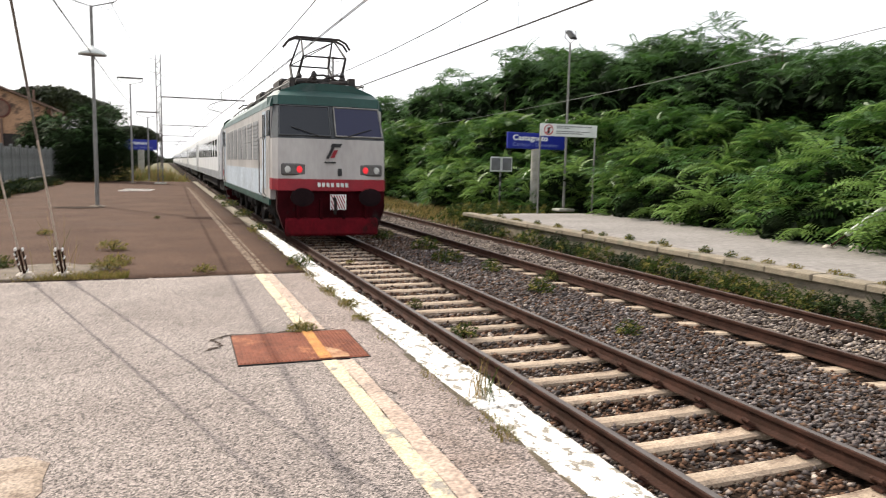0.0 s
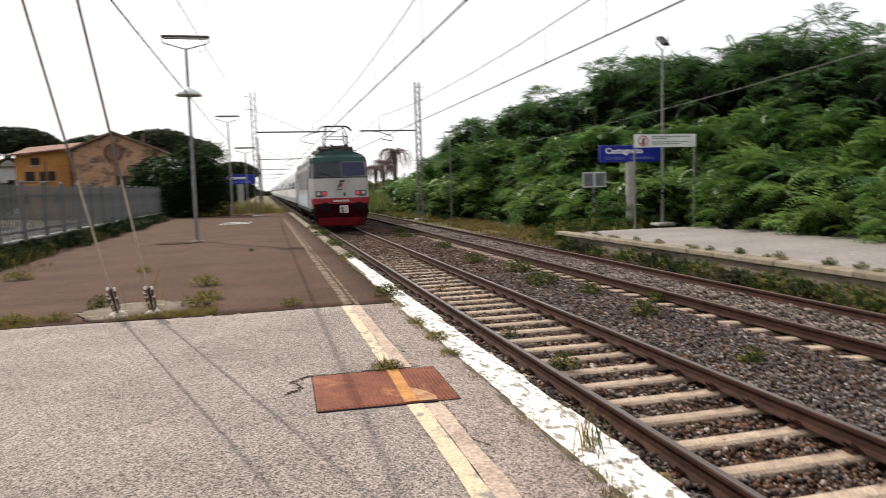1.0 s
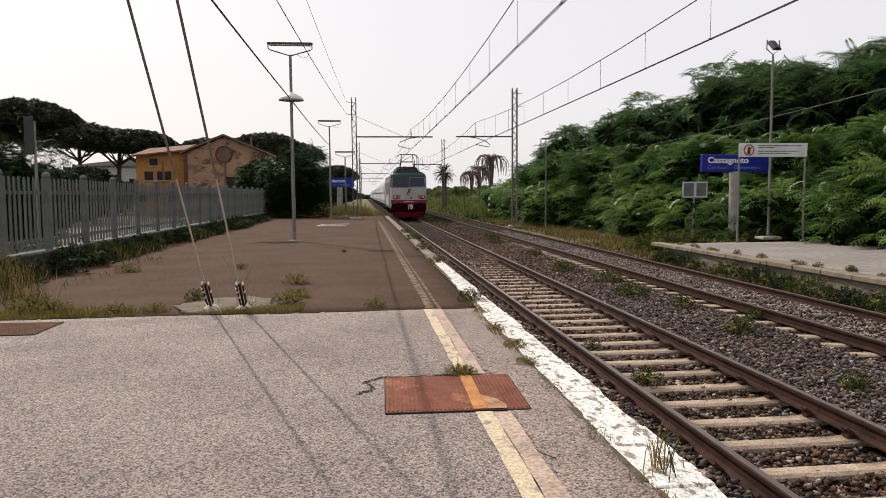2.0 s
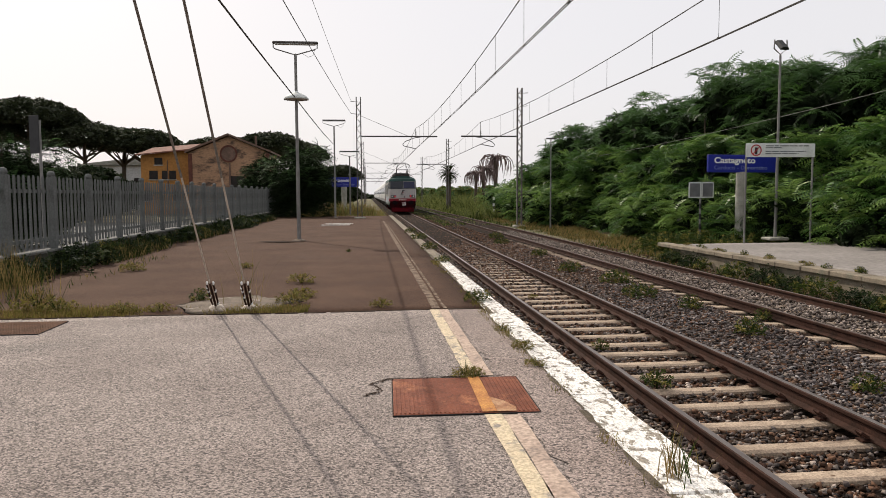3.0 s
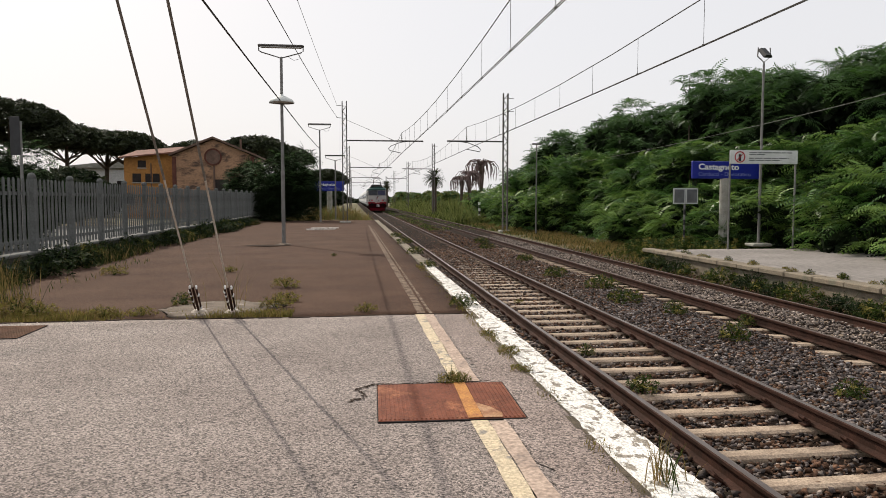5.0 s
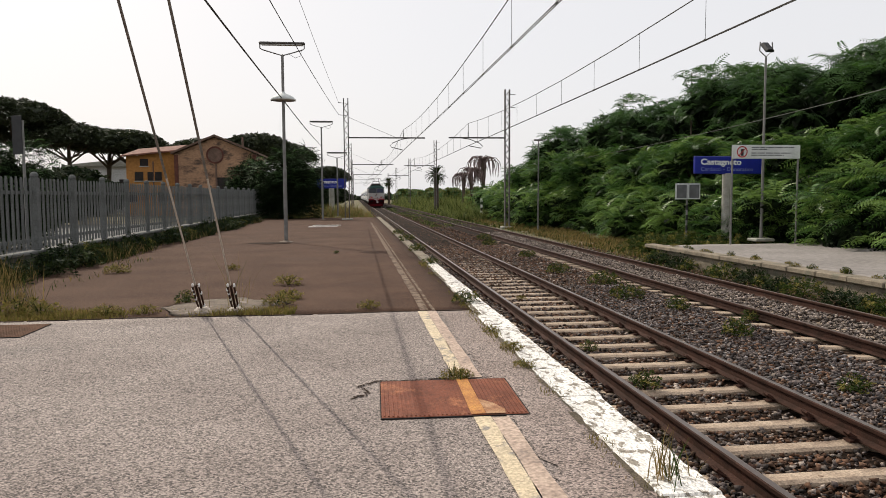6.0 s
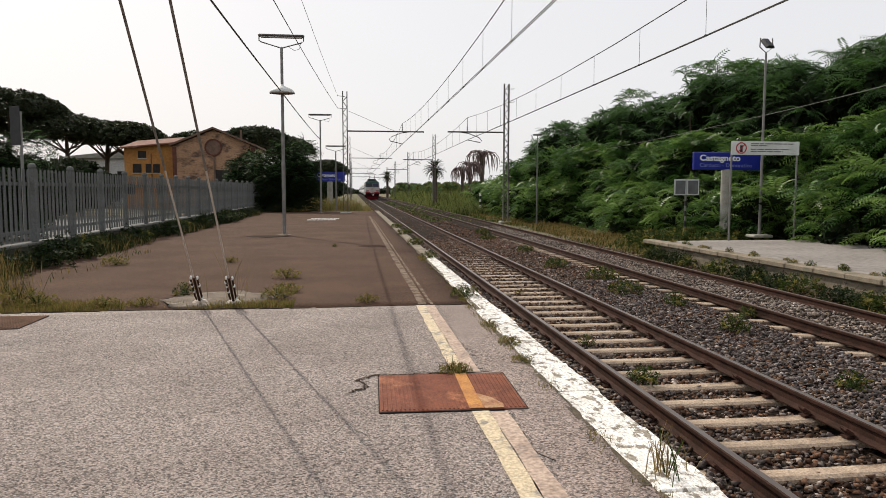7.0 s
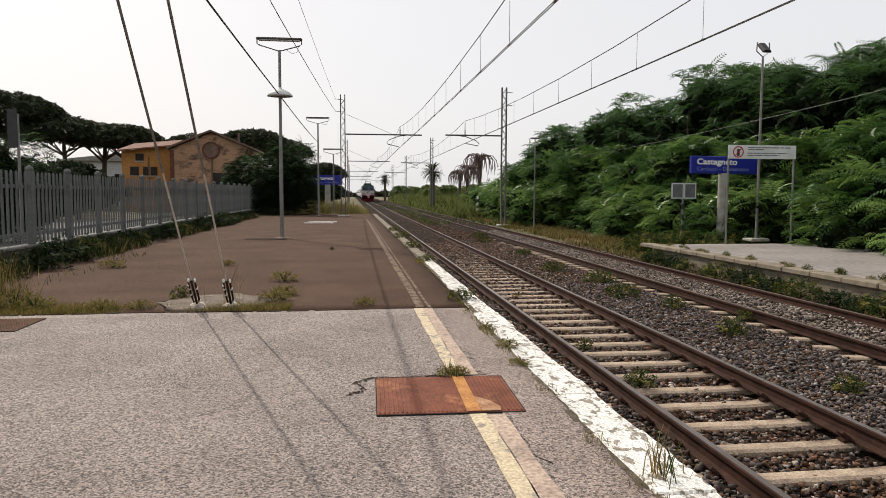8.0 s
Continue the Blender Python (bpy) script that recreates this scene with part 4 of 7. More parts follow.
    for y, hgt in ((1.15, 0.16), (1.9, 0.28), (3.6, 0.42), (5.6, 0.34), (8.0, 0.42), (11.0, 0.3)):
        s = Shape()
        s.box(-0.85, y, 3.55, 0.85, y + 1.3, 3.55 + hgt, 0, 0.06)
        if y < 1.5:
            # low clutter of pipes, bottles and cable ends over the cab
            s.rod((-0.80, 1.05, 3.66), (-0.15, 1.12, 3.70), 0.07, 0.05, 8)
            s.rod((0.10, 1.02, 3.64), (0.52, 1.08, 3.69), 0.055, 0.065, 8)
            s.tube([(-0.55, 1.0, 3.62), (-0.40, 0.98, 3.80), (-0.05, 1.1, 3.84), (0.3, 1.15, 3.74), (0.75, 1.1, 3.62)], 0.025, 6)
            s.tube([(-0.25, 1.0, 3.6), (0.0, 1.0, 3.78), (0.35, 1.2, 3.86), (0.6, 1.4, 3.8)], 0.02, 6)
            s.box(-0.98, 1.0, 3.5, -0.84, 1.3, 3.74, 0, 0.02)
            s.box(0.62, 1.05, 3.5, 0.80, 1.3, 3.80, 0, 0.02)
            spots_x = (-0.32, 0.44)
        else:
            spots_x = (-0.6, -0.2, 0.2, 0.6)
        for x in spots_x:
            s.turned(x, y - (0.05 if y < 1.5 else 0.2), [(0.05, 3.6), (0.09, 3.66), (0.05, 3.70), (0.09, 3.75), (0.05, 3.8), (0.08, 3.85), (0.03, 3.92)], 8)
        put("roof_box", s, M_ROOF_GEAR, t)
    # the raised pantograph at this end and a folded one at the other
    base_y = 2.3
    s = Shape()
    s.box(-0.75, base_y - 0.75, 3.72, 0.75, base_y - 0.62, 3.80, 0, 0.02)
    s.box(-0.75, base_y + 0.62, 3.72, 0.75, base_y + 0.75, 3.80, 0, 0.02)
    for x in (-0.7, 0.7):
        s.box(x - 0.05, base_y - 0.75, 3.70, x + 0.05, base_y + 0.75, 3.80)
        for yy in (-0.6, 0.6):
            s.turned(x, base_y + yy, [(0.07, 3.5), (0.11, 3.55), (0.07, 3.6), (0.11, 3.64), (0.06, 3.7)], 8)
    panto = put("pantograph", s, M_ROOF_GEAR, t, "raised diamond pantograph")
    for yy, knee in ((-1, -1.05), (1, 1.05)):
        for x in (-0.62, 0.62):
            s = Shape()
            s.rod((x, base_y + yy * 0.35, 3.82), (x * 0.92, base_y + knee, 4.27), 0.04, 0.033, 8)
            s.rod((x * 0.92, base_y + knee, 4.27), (x * 0.75, base_y + yy * 0.12, 4.80), 0.027, 0.022, 8)
            put("arm", s, M_ROOF_GEAR, panto)
        s = Shape()
        s.rod((-0.57, base_y + knee, 4.27), (0.57, base_y + knee, 4.27), 0.02, n=6)
        s.rod((-0.57, base_y + knee, 4.27), (0.46, base_y + yy * 0.12, 4.77), 0.012, n=5)
        put("cross_tube", s, M_ROOF_GEAR, panto)
    for yy in (-0.16, 0.16):
        s = Shape()
        s.tube([(-0.92, base_y + yy, 4.60), (-0.80, base_y + yy, 4.75), (-0.6, base_y + yy, 4.83), (0.6, base_y + yy, 4.83), (0.80, base_y + yy, 4.75), (0.92, base_y + yy, 4.60)],
               0.029, 6)
        put("collector_bow", s, M_ROOF_GEAR, panto)
    s = Shape()
    fy2 = L - 2.3
    for x in (-0.6, 0.6):
        s.rod((x, fy2 - 1.2, 3.85), (x, fy2 + 1.2, 3.92), 0.03, n=6)
    s.tube([(-0.9, fy2, 3.85), (-0.7, fy2, 4.0), (0.7, fy2, 4.0), (0.9, fy2, 3.85)], 0.03, 6)
    put("folded_pantograph", s, M_ROOF_GEAR, t)
    # running gear
    s = Shape()
    for y in (3.2, L / 2, L - 3.2):
        s.box(-1.15, y - 1.75, 0.45, -0.95, y + 1.75, 0.85, 0, 0.05)
        s.box(0.95, y - 1.75, 0.45, 1.15, y + 1.75, 0.85, 0, 0.05)
        for sx in (-1, 1):
            for d in (-1.05, 1.05):
                s.box(sx * 1.08 - 0.14, y + d - 0.2, 0.42, sx * 1.08 + 0.14, y + d + 0.2, 0.82, 0, 0.05)
    s.box(-1.2, 0.6, 0.75, 1.2, L - 0.6, 0.95)
    put("bogie", s, M_UNDER, t)
    t.scale = (0.945, 1.0, 1.085)
    wheels = [build_wheelset(t, y) for y in (2.15, 4.25, L / 2 - 1.05, L / 2 + 1.05, L - 4.25, L - 2.15)]
    return t, wheels


def build_coach():
    """A passenger coach; y = 0 at its rear end."""
    L = 26.0
    t = tagged(empty("coach"), "white passenger coach with a dark window band", "railway coach", "coaches of the train")
    W = 1.44
    sec = [(-W, 1.0), (-W, 2.95), (-W + 0.06, 3.25), (-W * 0.8, 3.58), (-W * 0.4, 3.78), (0, 3.83), (W * 0.4, 3.78), (W * 0.8, 3.58), (W - 0.06, 3.25), (W, 2.95), (W, 1.0)]
    s = Shape()
    s.loft([ring_xz(sec, y) for y in (0.3, L - 0.3)], 0, True)
    put("body", s, M_COACH, t)
    s = Shape()
    for sx in (-1, 1):
        x0, x1 = sorted((sx * (W + 0.004), sx * (W - 0.03)))
        s.box(x0, 0.4, 1.02, x1, L - 0.4, 1.35)
    put("lower_band", s, M_COACH_GREY, t)
    for sx in (-1, 1):
        x0, x1 = sorted((sx * (W + 0.010), sx * (W - 0.03)))
        for i in range(10):
            y = 2.6 + i * 2.12
            s = Shape()
            s.box(x0, y, 2.0, x1, y + 1.4, 2.85, 0, 0.02)
            put("window", s, M_COACH_GLASS, t)
        for y in (0.7, L - 1.6):
            s = Shape()
            s.box(x0, y, 1.1, x1, y + 0.9, 3.0, 0, 0.02)
            d = put("door", s, M_COACH_GREY, t)
    s = Shape()
    s.box(-0.75, 0.02, 1.1, 0.75, 0.3, 3.3, 0, 0.1)
    s.box(-0.75, L - 0.3, 1.1, 0.75, L - 0.02, 3.3, 0, 0.1)
    put("gangway_bellows", s, M_BLACK, t)
    s = Shape()
    s.box(-1.2, 6.5, 0.5, 1.2, L - 6.5, 1.0, 0, 0.05)
    for y in (3.6, L - 3.6):
        s.box(-1.15, y - 1.6, 0.4, 1.15, y + 1.6, 0.8, 0, 0.05)
        for d in (-1.25, 1.25):
            for x in (-0.75, 0.75):
                s.rod((x - 0.06, y + d, 0.45), (x + 0.06, y + d, 0.45), 0.45, n=18)
    put("underframe", s, M_UNDER, t)
    t.scale = (0.98, 1.0, 1.06)
    return t


def on_track(y):
    return pose(TRACKS[0] - y * math.tan(radians(TRACK_TURN)), y, RAIL_Z, 0, 0, TRACK_TURN)


def coach_pose(y, i):
    return on_track(y + LOCO_LEN + 0.7 + 26.4 * i)


loco, loco_wheels = build_loco()
coaches = [build_coach()]
while len(coaches) < 8:
    coaches.append(copy_thing(coaches[0], coach_pose(20, len(coaches))))


# ---- posts, signs, fence, wires ----
def text_mesh(body, size, material, depth=0.004, bold=0.0):
    """Lettering in the built-in font as a mesh, upright in the xz plane and facing -y."""
    cu = bpy.data.curves.new("lettering", 'FONT')
    cu.body, cu.size, cu.extrude, cu.offset = body, size, depth, bold
    ob = bpy.data.objects.new("lettering", cu)
    scene.collection.objects.link(ob)
    bpy.context.view_layer.update()
    me = bpy.data.meshes.new_from_object(ob.evaluated_get(bpy.context.evaluated_depsgraph_get()))
    bpy.data.objects.remove(ob)
    me.transform(pose(0, 0, 0, 90, 0, 0))
    me.materials.clear()
    me.materials.append(material)
    return me


def build_plate(x0, y0, x1, y1, turn, label, stripe, steel):
    """A ribbed steel cover let into the paving."""
    w, d = x1 - x0, y1 - y0
    t = tagged(empty("manhole_cover", (x0 + x1) / 2, (y0 + y1) / 2, 0.004, turn), label, "manhole cover", "manhole covers")
    s = Shape()
    s.box(-w / 2, -d / 2, -0.01, w / 2, d / 2, 0.008, 0, 0.004)
    put("plate", s, steel, t)
    n = int(w / 0.033)
    s = Shape()
    for i in range(n):
        x = -w / 2 + 0.02 + (w - 0.04) * i / (n - 1)
        s.box(x - 0.006, -d / 2 + 0.02, 0.007, x + 0.006, d / 2 - 0.02, 0.014)
    put("rib", s, steel, t, "raised ribs")["kind"] = "stuff"
    s = Shape()
    for a, b in (((-w / 2 - 0.006, -d / 2 - 0.016), (w / 2 + 0.006, -d / 2 - 0.004)), ((-w / 2 - 0.006, d / 2 + 0.004), (w / 2 + 0.006, d / 2 + 0.014)),
                 ((-w / 2 - 0.008, -d / 2), (-w / 2 - 0.003, d / 2)), ((w / 2 + 0.003, -d / 2), (w / 2 + 0.008, d / 2))):
        s.box(a[0], a[1], -0.01, b[0], b[1], 0.006)
    put("frame", s, M_UNDER, t, "dark sunken frame")
    if stripe is not None:
        s = Shape()
        s.add([(stripe - 0.055, -d / 2 + 0.004, 0.0152), (stripe + 0.055, -d / 2 + 0.004, 0.0152), (stripe + 0.045, d / 2 - 0.004, 0.0152), (stripe - 0.055, d / 2 - 0.004, 0.0152)], [(0, 1, 2, 3)])
        put("painted_stripe", s, M_RUST_PAINT, t, "yellow stripe worn over the rust")
        s = Shape()
        s.add([(stripe + 0.058, -d / 2 + 0.004, 0.0150), (stripe + 0.20, -d / 2 + 0.004, 0.0150), (stripe + 0.215, -d / 2 + 0.10, 0.0150), (stripe + 0.15, -d / 2 + 0.27, 0.0150),
               (stripe + 0.05, -d / 2 + 0.40, 0.0150)], [(0, 1, 2, 3, 4)])
        put("bleached_patch", s, mat("pale_dust_on_rust", (0.44, 0.27, 0.16), (0.34, 0.18, 0.09), 6, 0.9, bump=0.1, spots=(0.19, 0.055, 0.024), spot_scale=7, spot_at=0.50, spot_soft=0.2, grain=0.3), t,
            "pale dust over the rust")
    return t


def build_lamp(x, y, top, shade=None, label="", width=1.55):
    t = tagged(empty("platform_lamp", x, y, 0), label, "lamp post", "platform lamps")
    s = Shape()
    s.turned(0, 0, [(0.068, 0), (0.068, 2.6), (0.058, 2.65), (0.050, top - 0.75), (0.05, top - 0.42), (0.02, top - 0.40)], 12)
    put("pole", s, M_GALV, t)
    s = Shape()
    s.turned(0, 0, [(0.27, -0.02), (0.26, 0.012), (0.16, 0.03), (0.1, 0.06)], 14)
    put("foot", s, M_MORTAR, t)
    s = Shape()
    h = width / 2
    s.tube([(-h, 0, top - 0.02), (-h, 0, top - 0.2), (-h + 0.08, 0, top - 0.25), (0, 0, top - 0.45), (h - 0.08, 0, top - 0.25), (h, 0, top - 0.2), (h, 0, top - 0.02)], 0.022, 6)
    put("bracket", s, M_GALV, t)
    s = Shape()
    s.box(-h - 0.03, -0.11, top - 0.06, h + 0.03, 0.11, top + 0.02, 0, 0.03)
    f = put("fitting", s, M_GALV_DARK, t)
    s = Shape()
    s.box(-h + 0.05, -0.09, top - 0.095, h - 0.05, 0.09, top - 0.058, 0, 0.02)
    put("cover", s, M_LAMP_GLASS, f)
    s = Shape()
    s.tube([(0.25, 0, top - 0.40), (0.45, 0.02, top - 0.52), (0.62, 0.02, top - 0.46), (0.70, 0, top - 0.2)], 0.008, 5)
    put("lead", s, M_BLACK, t)
    if shade:
        s = Shape()
        s.turned(0, 0, [(0.44, shade - 0.03), (0.45, shade), (0.36, shade + 0.10), (0.2, shade + 0.19), (0.07, shade + 0.23), (0.055, shade + 0.28)], 18)
        put("shade", s, M_PALE_SIGN, t, "pale dished shade", smooth=True)
        s = Shape()
        s.rod((-0.44, 0, shade - 0.04), (0.44, 0, shade - 0.04), 0.014, n=6)
        put("cross_bar", s, M_GALV_DARK, t)
    return t


def build_name_sign(x, y, turn, z0, z1, w, post_r, label, posts=(0.0,)):
    t = tagged(empty("station_sign", x, y, 0, turn), label, "station sign", "station name signs")
    s = Shape()
    s.box(-w / 2, -0.06, z0, w / 2, 0.06, z1, 0, 0.02)
    b = put("board", s, M_BLUE, t, "blue enamel board")
    h = z1 - z0
    me = text_mesh("Castagneto", h * 0.50, M_WHITE, bold=0.008)
    o = put("lettering", me, [], b)
    o.location = (-w * 0.42, -0.066, z0 + h * 0.53)
    o.scale = (0.60 * w / max(v.co.x for v in me.vertices), 1, 0.92)
    o = put("lettering", text_mesh("Carducci - Donoratico", h * 0.36, mat("pale_blue_lettering", (0.20, 0.24, 0.52), None, 4, 0.6, bump=0, grain=0.05)), [], b)
    o.location = (-w * 0.42, -0.066, z0 + h * 0.17)
    o.scale = (0.78 * w / max(v.co.x for v in o.data.vertices), 1, 0.86)
    s = Shape()
    for px in posts:
        s.turned(px, 0.02, [(post_r, -0.02), (post_r, z0 + 0.005), (post_r * 0.9, z0 + 0.02)], 14)
    put("post", s, M_POST_CONC, t)
    return t


def build_warning_sign():
    x0, x1, y = 12.22, 14.50, 22.1
    t = tagged(empty("warning_sign", x0, y, 0), "white do-not-cross notice board on two thin steel posts", "sign")
    w = x1 - x0
    for px in (0, w):
        s = Shape()
        s.rod((px, 0, -0.01), (px, 0, 3.22), 0.032, n=10)
        put("post", s, M_GALV, t)
    s = Shape()
    s.box(-0.04, -0.055, 2.79, w + 0.04, -0.03, 3.23, 0, 0.008)
    b = put("panel", s, M_PALE_SIGN, t)
    s = Shape()
    rr = []
    for r, yy in ((0.185, -0.057), (0.185, -0.062), (0.150, -0.062), (0.150, -0.057)):
        rr.append([(0.30 + r * math.cos(a), yy, 3.01 + r * math.sin(a)) for a in [2 * math.pi * j / 28 for j in range(28)]])
    s.loft(rr, 0, False)
    s.add([(0.18, -0.0625, 2.90), (0.205, -0.0625, 2.88), (0.42, -0.0625, 3.11), (0.40, -0.0625, 3.135)], [(0, 1, 2, 3)])
    put("prohibition_ring", s, M_RED, b, "red prohibition ring")
    s = Shape()
    s.box(0.255, -0.0605, 2.88, 0.345, -0.056, 3.10)
    put("pictogram_bar", s, M_BLACK, b)
    for z, a, c in ((3.15, 0.62, 2.1), (3.09, 0.62, 1.2), (2.97, 0.62, 2.0), (2.90, 0.62, 1.75)):
        s = Shape()
        x = a
        while x < c:
            d = min(random.uniform(0.12, 0.3), c - x)
            s.box(x, -0.0585, z - 0.014, x + d, -0.054, z + 0.018)
            x += d + 0.03
        put("text_line", s, M_GREY_TEXT, b)


def build_board():
    t = tagged(empty("signal_board", 12.82, 26.5, -0.5), "small grey double panel on a striped post", "sign")
    s = Shape()
    s.rod((0, 0, 0), (0, 0, 2.5), 0.038, n=10)
    put("post", s, M_GALV, t)
    for z in (0.75, 1.15, 1.55):
        s = Shape()
        s.rod((0, 0, z), (0, 0, z + 0.2), 0.042, n=10)
        put("stripe", s, M_BLACK, t)
    for px in (-0.255, 0.255):
        s = Shape()
        s.box(px - 0.25, -0.07, 1.96, px + 0.25, -0.045, 2.57, 0, 0.01)
        p = put("panel", s, M_PALE_SIGN, t)
        s = Shape()
        s.box(px - 0.20, -0.076, 2.01, px + 0.20, -0.069, 2.52)
        put("grey_field", s, M_GREY_TEXT, p)


def build_flood_lamp():
    t = tagged(empty("flood_lamp", 14.3, 23.8, 0), "tall thin steel pole with a tilted floodlight on a concrete block", "lamp post")
    s = Shape()
    s.box(-0.36, -0.3, -0.02, 0.36, 0.3, 0.09, 0, 0.03)
    put("block", s, M_POST_CONC, t)
    s = Shape()
    s.turned(0, 0, [(0.055, 0.1), (0.045, 3.2), (0.036, 6.35), (0.025, 6.4)], 12)
    put("pole", s, M_GALV, t)
    s = Shape()
    s.tube([(-0.22, 0, 6.9), (-0.24, 0, 6.6), (0, 0, 6.4), (0.24, 0, 6.6), (0.22, 0, 6.9)], 0.022, 6)
    put("yoke", s, M_GALV, t)
    s = Shape()
    c, sn = math.cos(0.7), math.sin(0.7)
    ring = [[(x * k + 0.05, (y * c - z * sn), 6.72 + (y * sn + z * c)) for x, y in ((-0.15, -0.24), (0.15, -0.24), (0.15, 0.24), (-0.15, 0.24))] for z, k in ((-0.05, 1.0), (0.0, 1.0), (0.06, 0.6))]
    s.loft(ring, 0, True)
    put("lamp_head", s, M_BLACK, t)


def build_fence():
    t = tagged(empty("fence", -7.35, 0, 0), "grey concrete paling fence on a stained plinth", "fence")
    y0, y1 = 6.4, 66.5
    s = Shape()
    s.box(-0.13, y0, -0.56, 0.13, y1, 0.36, 0, 0.01)
    put("plinth", s, M_PLINTH, t, "stained concrete plinth, darkened as in shadow")
    s = Shape()
    s.box(-0.16, y0, 0.361, 0.16, y1, 0.42, 0, 0.012)
    put("coping", s, M_COPING, t, "concrete coping, coloured paler as a lit top edge")
    for z in (0.62, 1.72):
        s = Shape()
        s.box(-0.055, y0, z, -0.016, y1, z + 0.08)
        put("rail", s, M_FENCE, t)
    s = Shape()
    s.box(-0.07, -0.07, 0.42, 0.07, 0.07, 2.12, 0, 0.015)
    s.turned(0, 0, [(0.085, 2.12), (0.095, 2.15), (0.09, 2.19), (0.06, 2.23), (0.02, 2.245)], 10)
    post = s.mesh("post", [M_FENCE])
    s = Shape()
    s.loft([[(-0.014, -0.048, 0.46), (0.010, -0.048, 0.46), (0.010, 0.048, 0.46), (-0.014, 0.048, 0.46)], [(-0.014, -0.048, 2.05), (0.010, -0.048, 2.05), (0.010, 0.048, 2.05), (-0.014, 0.048, 2.05)],
            [(-0.01, -0.022, 2.11), (0.008, -0.022, 2.11), (0.008, 0.022, 2.11), (-0.01, 0.022, 2.11)]])
    slat = s.mesh("slat", [M_FENCE])
    y = 17.82 - 2.27 * 5
    while y < y1:
        if y > y0:
            put("post", post, [], t).location = (0, y, 0)
        for i in range(9):
            yy = y + 0.227 + i * 0.227
            if y0 < yy < y1:
                o = put("slat", slat, [], t)
                o.location = (0, yy, random.uniform(-0.012, 0.008))
                o.rotation_euler = (random.uniform(-0.01, 0.01), 0, 0)
        y += 2.27


def lattice(s, x, y, z0, z1, w=0.30, d=0.22):
    for dx in (-w / 2, w / 2):
        s.box(x + dx - 0.035, y - d / 2, z0, x + dx + 0.035, y + d / 2, z1, 0)
    z, k = z0 + 0.3, 1
    while z < z1 - 0.4:
        for yy in (-d / 2 - 0.005, d / 2 + 0.005):
            s.rod((x - k * w / 2, y + yy, z), (x + k * w / 2, y + yy, z + 0.38), 0.016, n=4)
        z += 0.38
        k = -k


def build_mast(x, y, z0, top, side, arm_z, reach, track):
    """A lattice catenary mast with a tube arm towards its track and an S-bent steady arm."""
    t = tagged(empty("catenary_mast", x, y, z0), "grey lattice steel catenary mast with a horizontal arm", "catenary mast", "catenary masts")
    s = Shape()
    lattice(s, 0, 0, 0, top - z0)
    put("column", s, M_GALV_DARK, t)
    s = Shape()
    s.box(-0.4, -0.4, -0.05, 0.4, 0.4, 0.12, 0, 0.04)
    put("footing", s, M_POST_CONC, t)
    s = Shape()
    s.rod((side * 0.12, 0, arm_z - z0), (side * reach, 0, arm_z - z0), 0.05, n=8)
    arm = put("arm", s, M_GALV_DARK, t)
    tx = track - x
    s = Shape()
    za = arm_z - z0
    s.tube([(tx + side * 0.5, 0, za - 0.02), (tx - side * 0.1, 0, za - 0.1), (tx - side * 0.75, 0, za - 0.35), (tx - side * 0.95, 0, za - 0.55), (tx - side * 0.85, 0, za - 0.68),
            (tx, 0, 4.93 - z0)], 0.028, 6)
    put("steady_arm", s, M_GALV_DARK, arm)
    s = Shape()
    s.turned(tx, 0, [(0.02, za), (0.06, za + 0.06), (0.03, za + 0.12), (0.06, za + 0.18), (0.03, za + 0.24), (0.06, za + 0.3), (0.03, za + 0.36), (0.02, 6.38 - z0)], 8)
    put("insulator", s, M_LAMP_GLASS, arm)
    if side > 0:
        s = Shape()
        s.rod((0.12, 0, za + 1.45), (reach * 0.62, 0, za + 0.04), 0.013, n=5)
        put("arm_stay", s, M_WIRE, arm)
    s = Shape()
    for z in (1.2, 0.35):
        s.rod((0, 0, top - z0 - z), (-side * 0.55, 0, top - z0 - z + 0.05), 0.02, n=5)
    put("wire_bracket", s, M_GALV_DARK, t)
    return t


def wire(s, a, b, sag, r, n=10):
    pts = []
    for i in range(n + 1):
        k = i / n
        p = Vector(a).lerp(Vector(b), k)
        p.z -= sag * 4 * k * (1 - k)
        pts.append(p)
    s.tube(pts, r, 5)


